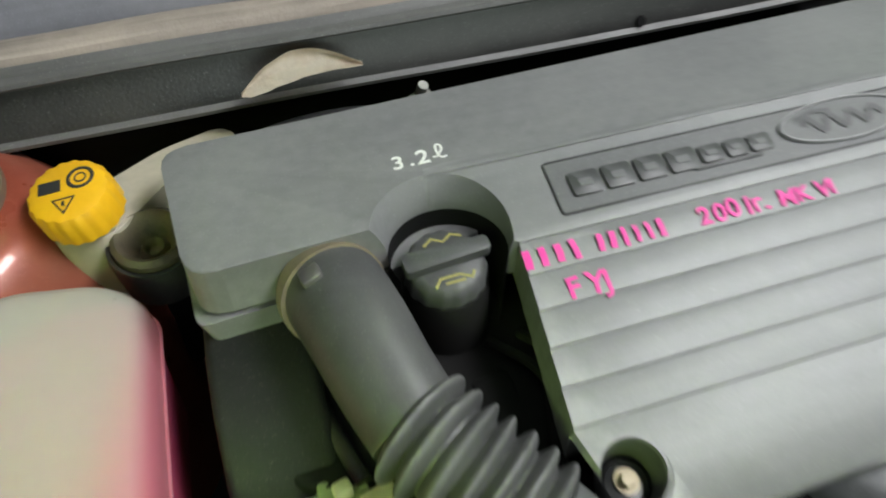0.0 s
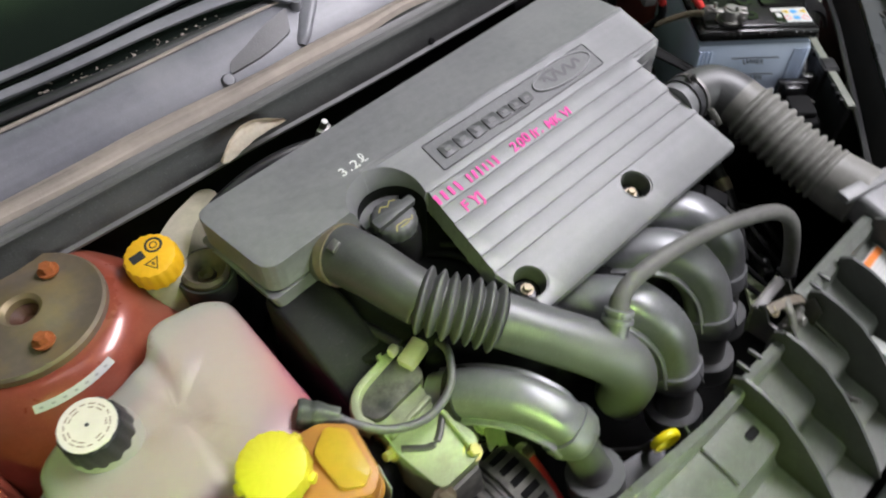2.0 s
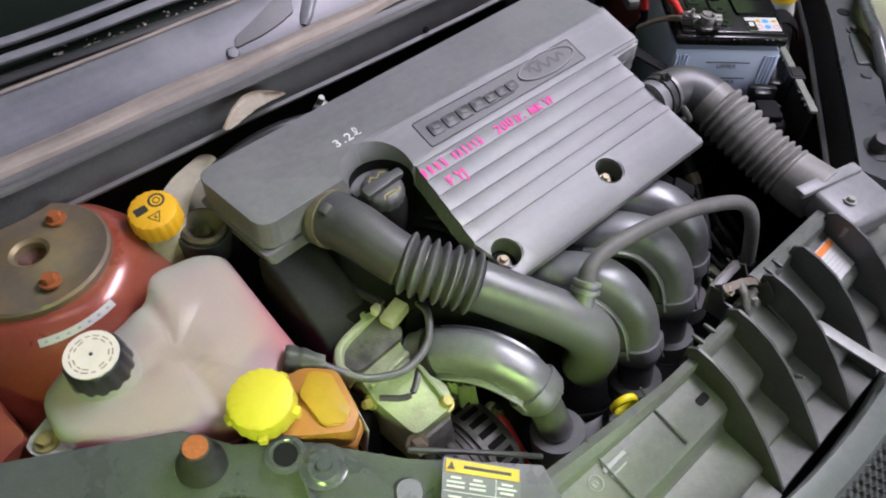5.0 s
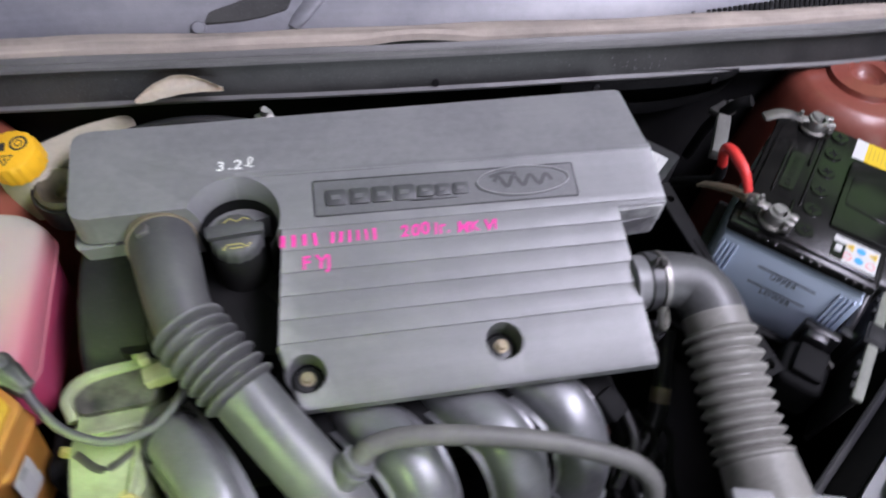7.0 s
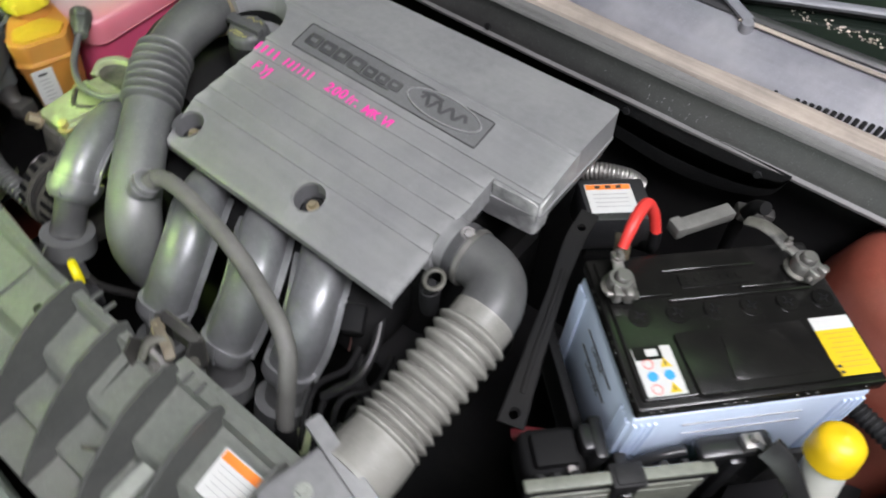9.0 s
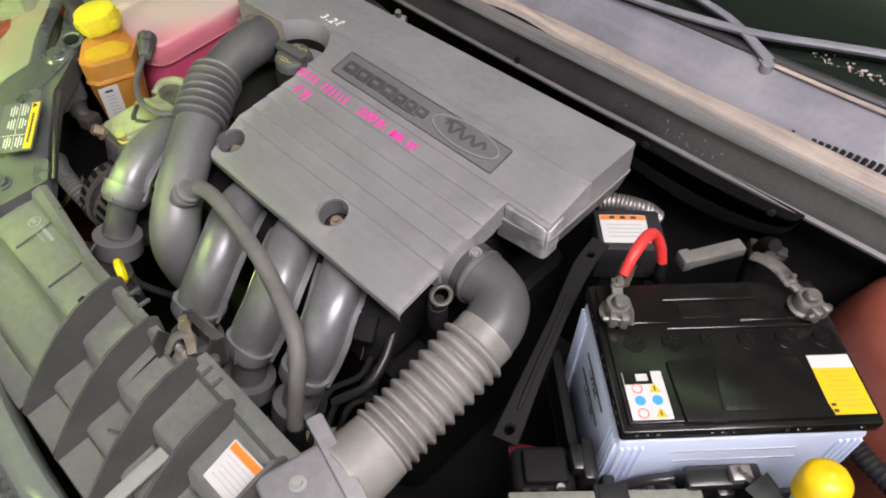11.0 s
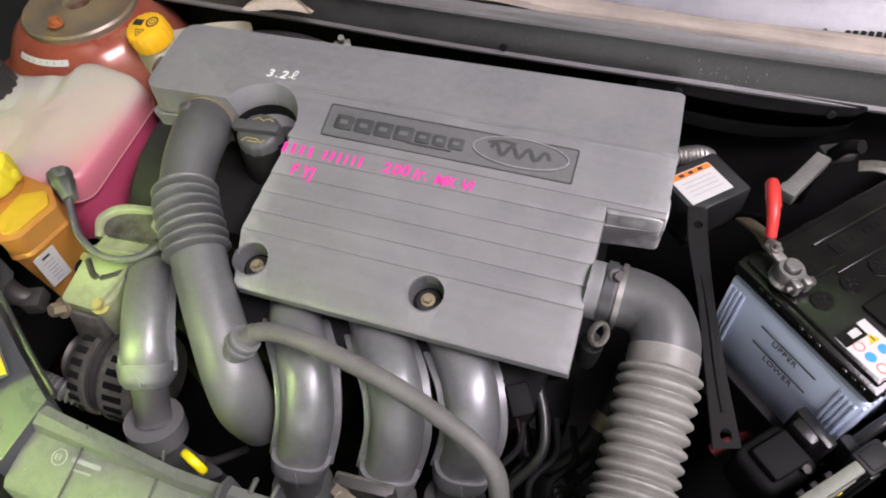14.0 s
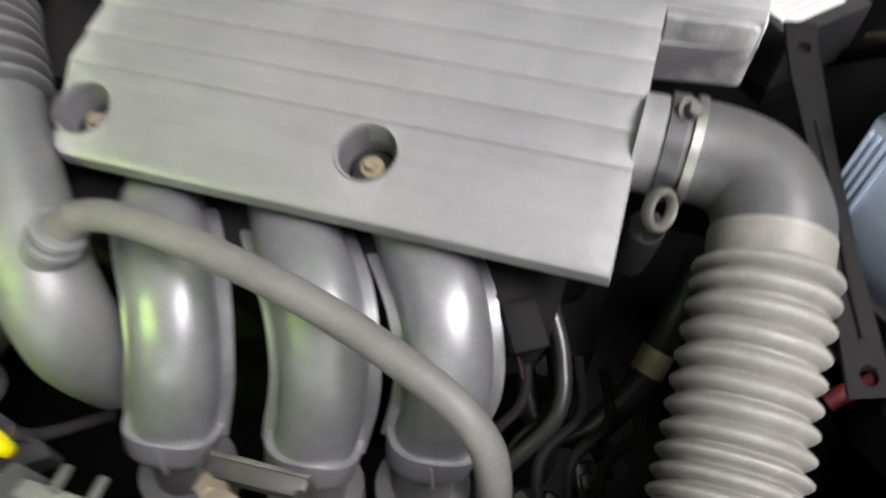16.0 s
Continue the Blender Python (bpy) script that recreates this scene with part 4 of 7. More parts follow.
def headlamp(label, s):
    x0 = -0.44 if s < 0 else 0.74
    h = thing("headlamp", label, "headlamp", (x0, -0.28, 0.75), )
    rng = [(-0.62, -0.138), (-0.478, -0.175), (-0.424, -0.207), (-0.376, -0.243), (-0.324, -0.292), (-0.294, -0.344), (-0.31, -0.43), (-0.38, -0.45), (-0.50, -0.40), (-0.62, -0.28)]
    if s > 0:
        rng = [(0.30 - x, y) for x, y in rng][::-1]
    z = lambda x, y: 0.898 - 0.45 * max(0.0, (-0.20 - y) - 0.55 * abs(x - 0.15) + 0.22)
    # added black band and set-back bowl imitate the lens's view-dependent reflection
    back = rng[:6] + [(x - 0.032, y - 0.040) for x, y in rng[:6]][::-1]
    bowl = [(x - 0.033, y - 0.041) for x, y in rng[:6]] + rng[6:]
    part("rear_dark_band", prism(back, lambda x, y: z(x, y) - 0.03, 0.70, 0), deep_black, h, "black band added to darken the rear of the lamp")
    part("housing", prism(bowl, lambda x, y: z(x, y) - 0.055, 0.70, 0.002), cast_alloy, h, "silver reflector housing")
    part("bulb_hood", lathe([(0.055, 0.0), (0.05, 0.02), (0.02, 0.035), (0, 0.037)], (x0, -0.30, 0.80), (0, -0.5, 1), 32), steel, h)
    part("lens", prism(rounded(rng, 0.02), z, 0.69, 0.018, segs=4), lens_clear, h, "clear lamp lens with lime light in its tint")
    part("trim", tube([(x, y + 0.004, z(x, y) + 0.004) for x, y in (rng[:6] if s < 0 else rng[4:])], 0.009, 0.005, (0.4, 1, 0), 12, 6), body_grey, h, "grey painted lamp border")
    return h


headlamp("clear headlamp beside the dark rail, lime light in its lens", -1)
headlamp("clear headlamp beyond the battery-side rail", 1)


def grille_panel():
    g = thing("grille_panel", "dusty grey-green ribbed plastic panel over the radiator", "panel", (0.12, -0.43, 0.74))
    # stepped top: rear lip, upper shelf, riser, lower shelf
    prof = [(-0.352, 0.842), (-0.3535, 0.856), (-0.362, 0.858), (-0.372, 0.853), (-0.376, 0.842), (-0.420, 0.834), (-0.4265, 0.828), (-0.431, 0.800), (-0.436, 0.794),
            (-0.478, 0.788), (-0.484, 0.784), (-0.486, 0.772), (-0.512, 0.768), (-0.514, 0.745)]
    top = grid_sheet(-0.160, 0.045, 12, [(y - 0.002, z + (0.0 if y > -0.42 else 0.0)) for y, z in prof])
    bmesh.ops.solidify(top, geom=top.faces[:], thickness=0.003)
    def slant(mesh):
        for v in mesh.verts:
            if v.co.y > -0.385:
                v.co.y -= 0.017 * max(0.0, min(1.0, (v.co.x + 0.16) / 0.16)) * max(0.0, min(1.0, (0.24 - v.co.x) / 0.06)) * min(1.0, (v.co.y + 0.385) / 0.02)
    slant(top)
    t1 = part("top_left", top, panel_plastic, g)
    part("slot_hole", plate(rounded([(-0.0080, -0.0045), (0.0080, -0.0045), (0.0080, 0.0045), (-0.0080, 0.0045)], 0.0045), 0.0006, plane_at((0.028, -0.4065, 0.8385), (1, 0, 0), (0, 1, 0.18))), deep_black, t1, "slotted hole")
    lowprof = [(-0.352, 0.842), (-0.3535, 0.856), (-0.362, 0.858), (-0.370, 0.853), (-0.373, 0.838), (-0.380, 0.834), (-0.425, 0.818), (-0.430, 0.812), (-0.433, 0.792), (-0.438, 0.787),
               (-0.470, 0.781), (-0.476, 0.776), (-0.478, 0.765), (-0.512, 0.760), (-0.514, 0.745)]
    bm = grid_sheet(0.045, 0.135, 6, lowprof)
    bmesh.ops.solidify(bm, geom=bm.faces[:], thickness=0.003)
    slant(bm)
    part("bay", bm, panel_plastic, g)
    # latch recess between
    bm = grid_sheet(0.135, 0.185, 4, [(-0.378, 0.835), (-0.381, 0.830)] + lowprof[6:])
    bmesh.ops.solidify(bm, geom=bm.faces[:], thickness=0.003)
    part("bay", bm, panel_plastic, g)
    bm = grid_sheet(0.185, 0.42, 14, lowprof)
    bmesh.ops.solidify(bm, geom=bm.faces[:], thickness=0.003)
    part("bay", bm, panel_plastic, g)
    # ribs
    def rib(x):
        edge = [(-0.366, 0.864), (-0.376, 0.872), (-0.396, 0.869), (-0.420, 0.860), (-0.445, 0.843), (-0.472, 0.818), (-0.497, 0.790), (-0.513, 0.768)]
        base = [(-0.513, 0.750), (-0.480, 0.752), (-0.437, 0.770), (-0.428, 0.790), (-0.380, 0.812), (-0.366, 0.835)]
        bm = bmesh.new()
        vs = [bm.verts.new((x - 0.0017, y, z)) for y, z in edge + base]
        f = bm.faces.new(vs)
        ext = bmesh.ops.extrude_face_region(bm, geom=[f])
        bmesh.ops.translate(bm, verts=[v for v in ext["geom"] if isinstance(v, bmesh.types.BMVert)], vec=(0.0034, 0, 0))
        return bm
    for x in (0.050, 0.121, 0.190, 0.252, 0.330):
        part("rib", rib(x), rib_plastic, g)
    # cross beads on the plain stretch
    for x in (-0.100, -0.020):
        part("bead", tube([(x, -0.362, 0.8582), (x, -0.380, 0.8450), (x, -0.424, 0.8358)], 0.0013, 0.0013, None, 8, 4), rib_plastic, g, "dark moulded groove")
    for x in (0.070, 0.090, 0.205, 0.222):
        part("clip", box((0.004, 0.014, 0.004), Matrix.Translation((x, -0.366, 0.8575)), 0.001), rib_plastic, g)
    # moulded mark: ring and bars
    mk = plane_at((-0.118, -0.392, 0.842), (1, 0, 0), (0, 1, 0.18))
    part("mark_ring", frame_ring([(0.0075 * math.cos(a), 0.0075 * math.sin(a)) for a in np.linspace(0, 2 * math.pi, 28, endpoint=False)], 0.0008, 0.0006, mk), white_label, g)
    letters("mark_words", "E1", 0.0075, mk @ Matrix.Translation((-0.0045, -0.0026, 0.0003)), white_label, g)
    part("print_bar", plate(rect(0.030, 0.004), 0.0005, mk @ Matrix.Translation((0.028, 0.002, 0))), print_grey, g)
    part("print_bar", plate(rect(0.022, 0.0018), 0.0005, mk @ Matrix.Translation((0.026, -0.006, 0))), print_grey, g)
    # white label with an orange head
    ml = plane_at((0.299, -0.402, 0.8305), (1, 0.03, 0), (0, 1, 0.355))
    part("label", plate(rect(0.054, 0.042, 0.002), 0.0006, ml), white_label, g, "white paper label with an orange head")
    part("label_head", plate(rect(0.050, 0.008), 0.0005, ml @ Matrix.Translation((0, 0.0155, 0.0006))), orange_label, g)
    for k in range(5):
        part("print_bar", plate(rect(0.040 - 0.005 * (k % 2), 0.0006), 0.0002, ml @ Matrix.Translation((-0.002, 0.007 - k * 0.005, 0.0006))), print_grey, g)
    # screw standing in the middle bay
    part("screw", lathe([(0, 0.022), (0.0018, 0.022), (0.0020, 0.006), (0.0045, 0.0055), (0.0045, 0.002), (0.007, 0.001), (0.007, 0)], (0.163, -0.449, 0.785), (-0.3, -0.5, 0.8), 12), dirty_alloy, g)
    # flat stay bar lying down the bay
    part("stay_bar", tube([(0.222, -0.434, 0.812), (0.226, -0.480, 0.810), (0.232, -0.524, 0.806)], 0.008, 0.002, (1, 0, 0), 12, 4, square=4), panel_plastic, g, "flat grey stay bar")
    return g


grille_panel()


def bonnet_latch():
    b = thing("bonnet_latch", "greasy steel bonnet latch in the front panel", "latch", (0.160, -0.362, 0.83))
    # two bent side plates with a striker slot between, a folded back edge, hook, pale lever and spring
    def side(x, h):
        o = [(-0.386, 0.822), (-0.338, 0.822), (-0.334, 0.858), (-0.345, 0.858 + h), (-0.356, 0.850), (-0.366, 0.850), (-0.374, 0.858 + h * 0.6), (-0.386, 0.852)]
        bm = bmesh.new()
        f = bm.faces.new([bm.verts.new((x, y, z)) for y, z in o])
        ext = bmesh.ops.extrude_face_region(bm, geom=[f])
        bmesh.ops.translate(bm, verts=[v for v in ext["geom"] if isinstance(v, bmesh.types.BMVert)], vec=(0.003, 0, 0))
        return bm
    part("side_plate", side(0.136, 0.012), dark_steel, b)
    part("side_plate", side(0.183, 0.009), dark_steel, b)
    part("backplate", box((0.052, 0.003, 0.040), Matrix.Translation((0.160, -0.336, 0.842)) @ pose(0, 0, 0, -6, 0, 3), 0.001), dirty_alloy, b)
    part("top_fold", box((0.052, 0.009, 0.0020), Matrix.Translation((0.160, -0.340, 0.862)) @ pose(0, 0, 0, 10, 0, 3), 0.0006), dark_steel, b, "worn folded edge")
    part("lever", tube([(0.138, -0.349, 0.8645), (0.152, -0.354, 0.8655), (0.170, -0.360, 0.863), (0.180, -0.365, 0.859)], 0.0050, 0.0012, (0, 1, 0.2), 10, square=4), worn_lever, b, "brownish worn release lever")
    part("hook", tube([(0.150, -0.378, 0.846), (0.153, -0.366, 0.862), (0.163, -0.354, 0.862), (0.170, -0.360, 0.850)], 0.005, 0.003, (1, 0, 0), 10), dirty_alloy, b)
    part("spring", tube([(0.143 + 0.034 * k / 60, -0.368 + 0.0048 * math.cos(k * 1.2), 0.848 + 0.0048 * math.sin(k * 1.2)) for k in range(61)], 0.0010, None, None, 6, 2), steel, b)
    hex_bolt(b, (0.166, -0.374, 0.845), (0, -1, 0.5), 0.0055, steel)
    hex_bolt(b, (0.146, -0.352, 0.860), (0, -0.4, 1), 0.0045, brass)
    hex_bolt(b, (0.1885, -0.352, 0.842), (1, 0, 0.2), 0.0050, dirty_alloy)


bonnet_latch()

# ---------------------------------------------------------------- engine
SLOPE = math.degrees(math.atan(0.28))
slope = pose(0, 0.015, 0.951, SLOPE)


def engine_block():
    e = thing("engine", "near-black engine block with the bay's shade in its colour", "engine", (0.06, 0.0, 0.45))
    # near black here paints the shade under the cover
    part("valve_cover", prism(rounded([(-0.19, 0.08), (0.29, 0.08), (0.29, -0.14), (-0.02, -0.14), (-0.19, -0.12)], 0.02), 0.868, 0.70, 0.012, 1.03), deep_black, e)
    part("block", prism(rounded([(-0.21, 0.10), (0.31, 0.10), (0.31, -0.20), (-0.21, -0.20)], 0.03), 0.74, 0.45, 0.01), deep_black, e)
    # black timing cover at the left end: a tall rounded guard
    prof = [(-0.005, 0.895), (-0.040, 0.897), (-0.075, 0.888), (-0.110, 0.868), (-0.135, 0.840), (-0.150, 0.800), (-0.155, 0.74), (-0.10, 0.70), (0.02, 0.70)]
    bm = bmesh.new()
    f = bm.faces.new([bm.verts.new((-0.222, y, z)) for y, z in prof])
    ext = bmesh.ops.extrude_face_region(bm, geom=[f])
    bmesh.ops.translate(bm, verts=[v for v in ext["geom"] if isinstance(v, bmesh.types.BMVert)], vec=(0.062, 0, 0))
    bmesh.ops.bevel(bm, geom=[x for x in bm.edges if x.calc_face_angle(0) > 1.2], offset=0.006, segments=3, affect="EDGES", profile=0.5)
    part("timing_cover", bm, rough_black, e, "smooth black plastic timing belt guard")
    # coils and pipes in the dark gap under the filler
    for k, x in enumerate((-0.055, -0.035)):
        part("wire", tube([(x, -0.06, 0.87), (x + 0.02, -0.10, 0.878), (x + 0.01, -0.15, 0.868), (x + 0.03, -0.19, 0.84)], 0.004, None, None, 8), deep_black, e)
    part("coil", box((0.026, 0.050, 0.02), Matrix.Translation((-0.060, -0.105, 0.858)) @ pose(0, 0, 0, 8, 0, 12), 0.005), deep_black, e)
    part("filler_neck", lathe([(0.026, 0.85), (0.026, 0.905), (0.024, 0.911), (0.0, 0.911)], (-0.075, -0.037, 0), (0, 0, 1), 28), deep_black, e)
    # sensor pipes at the right of the block
    part("coolant_pipe", tube([(0.356, -0.140, 0.830), (0.347, -0.178, 0.797), (0.337, -0.208, 0.776), (0.312, -0.238, 0.757), (0.282, -0.236, 0.752), (0.262, -0.205, 0.760)], 0.0095, None, None, 14), wet_black, e, "looped black coolant hose")
    part("pipe_clip", tube([(0.3445, -0.187, 0.791), (0.3400, -0.200, 0.782)], 0.0108, None, None, 14), brass, e, "pale yellow pipe clip")
    part("pipe", tube([(0.272, -0.185, 0.820), (0.288, -0.215, 0.806), (0.292, -0.245, 0.790), (0.270, -0.275, 0.765)], 0.0052, None, None, 10), wet_black, e)
    for k in range(5):
        x = 0.262 + 0.018 * k
        part("wire", tube([(x, -0.20, 0.80 - 0.01 * k), (x + 0.008, -0.235, 0.775), (x - 0.01, -0.27, 0.755 + 0.006 * k), (x + 0.012, -0.32, 0.72)], 0.0036, None, None, 8), deep_black, e)
    part("wire", tube([(0.242, -0.205, 0.822), (0.262, -0.222, 0.808), (0.268, -0.232, 0.800)], 0.0011, None, None, 6), deep_red, e, "thin dull red wire end")
    for x, y, z, a in ((0.318, -0.268, 0.752, 25), (0.300, -0.290, 0.742, -10), (0.330, -0.245, 0.742, 50)):
        part("connector", merge(box((0.014, 0.026, 0.012), Matrix.Translation((x, y, z)) @ pose(0, 0, 0, 20, 10, a), 0.002), box((0.010, 0.010, 0.015), Matrix.Translation((x, y, z + 0.004)) @ pose(0, 0, 0, 20, 10, a), 0.002)), wet_black, e, "black cable connector")
    part("plug", box((0.022, 0.03, 0.022), Matrix.Translation((0.262, -0.215, 0.832)) @ pose(0, 0, 0, 20, 0, 30), 0.003), deep_black, e)
    part("bracket", box((0.030, 0.055, 0.006), Matrix.Translation((0.275, -0.305, 0.72)) @ pose(0, 0, 0, 10, 10, -40), 0.002), cast_alloy, e, "pale green-tinged bracket")
    # lifting eye
    turn = Vector((0.75, -0.45, 0.5)).to_track_quat("Z", "Y").to_matrix()
    ring = [Vector((0.3185, -0.163, 0.896)) + turn @ Vector((0.0098 * math.cos(a), 0.0098 * math.sin(a), 0)) for a in np.linspace(0, 2 * math.pi, 15)]
    part("lifting_eye", tube(ring, 0.0036, 0.0024, turn @ Vector((0, 0, 1)), 10, 3), dirty_alloy, e, "worn steel lifting eye")
    part("eye_stem", tube([(0.3165, -0.1642, 0.889), (0.3155, -0.1640, 0.882), (0.3150, -0.1638, 0.880), (0.3140, -0.1625, 0.862), (0.3130, -0.1600, 0.840)], [0.0050, 0.0060, 0.0105, 0.0105, 0.0095], None, None, 18, 4), rough_black, e, "dark rubber boot under the eye")
    # oil dipstick with its yellow ring
    part("dipstick_tube", tube([(-0.022, -0.30, 0.70), (-0.020, -0.335, 0.76), (-0.018, -0.345, 0.792)], 0.0045, None, None, 10), dark_steel, e)
    ring = [(-0.016 + 0.0127 * math.cos(a), -0.352 - 0.0045 * math.cos(a), 0.806 + 0.0135 * math.sin(a)) for a in np.linspace(0, 2 * math.pi, 17)]
    part("dipstick_ring", tube(ring, 0.0040, 0.0022, (0.33, 0.94, 0), 10, 3), dip_yellow, e, "bright yellow dipstick ring")
    part("lower_flange", prism(rounded([(-0.135, -0.355), (-0.10, -0.375), (-0.03, -0.370), (0.005, -0.345), (-0.06, -0.330)], 0.012), 0.772, 0.755, 0.004), black_plastic, e)
    return e


engine_block()


def air_box():
    a = thing("air_filter_housing", "dusty dark grey moulded plastic engine cover and air box", "engine cover", (0.06, 0.04, 0.87))
    outline = rounded([(-0.227, 0.088), (0.351, 0.108), (0.3535, 0.012), (-0.0725, 0.012), (-0.0725, -0.020), (-0.100, -0.021), (-0.216, -0.027)],
                      [0.018, 0.006, 0.0, 0.0, 0.0, 0.004, 0.018])
    h = part("housing", prism(outline, 0.951, 0.916, 0.0065, 1.004, 4), cover_plastic, a)
    # the flared arch round the oil filler
    arch = lambda: lathe([(0, -0.06), (0.0350, -0.06), (0.0358, 0.002), (0.0368, 0.0075), (0.0388, 0.0135), (0.0412, 0.0195), (0.0438, 0.0240), (0.0462, 0.0285), (0.0462, 0.05), (0, 0.05)],
                         (-0.0715, -0.0295, 0.925), (0, -0.05, 1), 64)
    cut(h, arch())
    # black sheet low in the arch paints the shade inside it
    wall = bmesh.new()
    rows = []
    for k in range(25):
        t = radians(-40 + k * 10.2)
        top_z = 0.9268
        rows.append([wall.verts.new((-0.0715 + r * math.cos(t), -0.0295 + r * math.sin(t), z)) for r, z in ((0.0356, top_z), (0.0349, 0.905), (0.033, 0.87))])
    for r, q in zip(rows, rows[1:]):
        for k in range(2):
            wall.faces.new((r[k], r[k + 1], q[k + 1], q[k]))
    part("arch_shade", wall, deep_black, a)
    # lower half with the parting seam
    low = rounded([(-0.231, 0.091), (0.3535, 0.110), (0.3575, -0.049), (0.300, -0.055), (0.296, 0.0), (-0.02, 0.0), (-0.095, -0.020), (-0.220, -0.030)],
                  [0.010, 0.006, 0.008, 0.003, 0.0, 0.0, 0.01, 0.008])
    part("lower_half", prism(low, 0.913, 0.884, 0.003, 0.975), cover_plastic, a)
    # scuffed front face of the right-hand end
    wear = rounded([(0.3015, -0.024), (0.3562, -0.024), (0.3570, -0.0495), (0.3015, -0.0530)], [0, 0.002, 0.008, 0.002])
    part("corner_block", prism(wear, lambda x, y: 0.9485 - 0.28 * (0.015 - y) - (0.004 if x > 0.352 else 0.0), 0.886, 0.004, 0.955, 3), worn_plastic, a, "scuffed pale corner of the housing")
    # sloping front of the lid: plain shoulder, then six lapped strips
    prof = [(0.0050, -0.0016), (0.0012, -0.0002), (0.0, 0.0004), (-0.0014, 0.0003), (-0.004, 0.0), (-0.030, 0.0), (-0.052, 0.0)]
    for g in (-0.0605, -0.082, -0.1040, -0.126, -0.148, -0.1695):
        if g < -0.07 and prof[-1][0] > -0.066:
            prof += [(-0.0660, -0.0007), (-0.06605, -0.0007)]
        prof += [(g + 0.0009, 0.0004), (g + 0.0002, 0.0001), (g - 0.0003, -0.0011), (g - 0.0012, -0.0010)]
    prof += [(-0.224, -0.0010), (-0.2285, -0.0035), (-0.2298, -0.0075), (-0.2290, -0.0105)]
    bm = bmesh.new()
    rows = []
    for y, hh in prof:
        if y > -0.0595:
            xl = -0.0725
        elif y > -0.176:
            xl = -0.031 - 0.012 * max(0.0, (-0.045 - y)) / 0.13
        elif y > -0.212:
            xl = -0.041
        else:
            xl = -0.041 + 0.020 * min(1.0, (-0.212 - y) / 0.018)
        xr = 0.3545 if y >= -0.06601 else 0.3005
        rows.append([bm.verts.new(slope @ Vector((xl + (xr - xl) * i / 20, y, hh + 0.0006 * noise.noise(Vector((i * 0.4, y * 14, 0)))))) for i in range(21)])
    low = []
    for r in rows:
        sink = 0.028 if len(low) < len(rows) - 5 else 0.004
        low.append([bm.verts.new(r[0].co + Vector((-0.002, 0.0, -sink))), bm.verts.new(r[-1].co + Vector((0.001, 0.0, -sink)))])
    for i in range(len(rows) - 1):
        r, q = rows[i], rows[i + 1]
        for k in range(20):
            bm.faces.new((r[k], r[k + 1], q[k + 1], q[k]))
        bm.faces.new((low[i][0], r[0], q[0], low[i + 1][0]))
        bm.faces.new((r[-1], low[i][1], low[i + 1][1], q[-1]))
        bm.faces.new((low[i][0], low[i + 1][0], low[i + 1][1], low[i][1]))
    bm.faces.new(rows[0] + low[0][::-1])
    bm.faces.new(rows[-1][::-1] + low[-1])
    fc = part("front_cover", bm, cover_plastic, a)
    # recesses for the two bolts
    def recess(at, r):
        n = slope.to_3x3() @ Vector((0, 0.10, 1)).normalized()
        cut_bm = lathe([(0, -0.05), (r * 0.86, -0.05), (r, 0.05), (0, 0.05)], at, n, 36)
        cup = lathe([(r * 1.02, 0.0005), (r, -0.0015), (r * 0.88, -0.020), (r * 0.84, -0.024), (0, -0.024)], at, n, 36)
        return cut_bm, cup, n
    places = [slope @ Vector((0.1585, -0.1890, -0.001)), slope @ Vector((-0.0205, -0.1975, -0.001))]
    tools = []
    for p in places:
        c, cup, n = recess(p, 0.0185)
        tools.append(c)
        part("bolt_cup", cup, plate_plastic, a)
        part("cup_bottom", lathe([(0.0150, -0.0228), (0.0150, -0.0218), (0, -0.0218)], p, n, 28), deep_black, a)
        q = p - n * 0.0215
        part("washer", lathe([(0.0125, 0), (0.0115, 0.003), (0.007, 0.004), (0, 0.004)], q, n, 24), wet_black, a)
        hex_bolt(a, q + n * 0.004, n, 0.0046, brass, "bolt", thick=0.006)
    cut(fc, arch(), *tools)
    # name plate: sunk frame with raised plain shapes
    frame_m = slope @ Matrix.Translation((0.1310, -0.0315, 0.0))
    part("name_plate_rim", frame_ring(rounded([(-0.1325, -0.0195), (0.1325, -0.0195), (0.1325, 0.0195), (-0.1325, 0.0195)], 0.0035), 0.0017, 0.0010, frame_m), plate_edge, a)
    part("name_plate", plate(rect(0.2615, 0.0355, 0.002), 0.0005, frame_m), plate_plastic, a, "darker sunk name plate")
    x = -0.1205
    for k, w in enumerate((0.0195, 0.0190, 0.0190, 0.0200, 0.0155, 0.0145, 0.0155)):
        hh = 0.0165 if k < 4 else 0.0125
        mm = frame_m @ Matrix.Translation((x + w / 2, -0.001, 0.0005))
        block = part("raised_shape", plate(rounded([(-w / 2, -hh / 2), (w / 2, -hh / 2), (w / 2, hh / 2), (-w / 2, hh / 2)], 0.0022), 0.0018, mm, 0.0005), plate_edge, a)
        part("raised_shape", plate(rect(w * 0.46, hh * 0.30, 0.001), 0.0004, mm @ Matrix.Translation((0, 0, 0.0020))), plate_plastic, block)
        x += w + 0.0028
    part("raised_shape", plate(rect(0.048, 0.0016, 0.0006, -0.0155, -0.0098), 0.0016, frame_m @ Matrix.Translation((0, 0, 0.0005)), 0.0004), plate_edge, a)
    om = frame_m @ Matrix.Translation((0.0765, 0.0022, 0.0005))
    oval = [(0.0490 * math.cos(t), 0.0168 * math.sin(t)) for t in np.linspace(0, 2 * math.pi, 48, endpoint=False)]
    part("badge_field", plate(oval, 0.0008, om), plate_plastic, a)
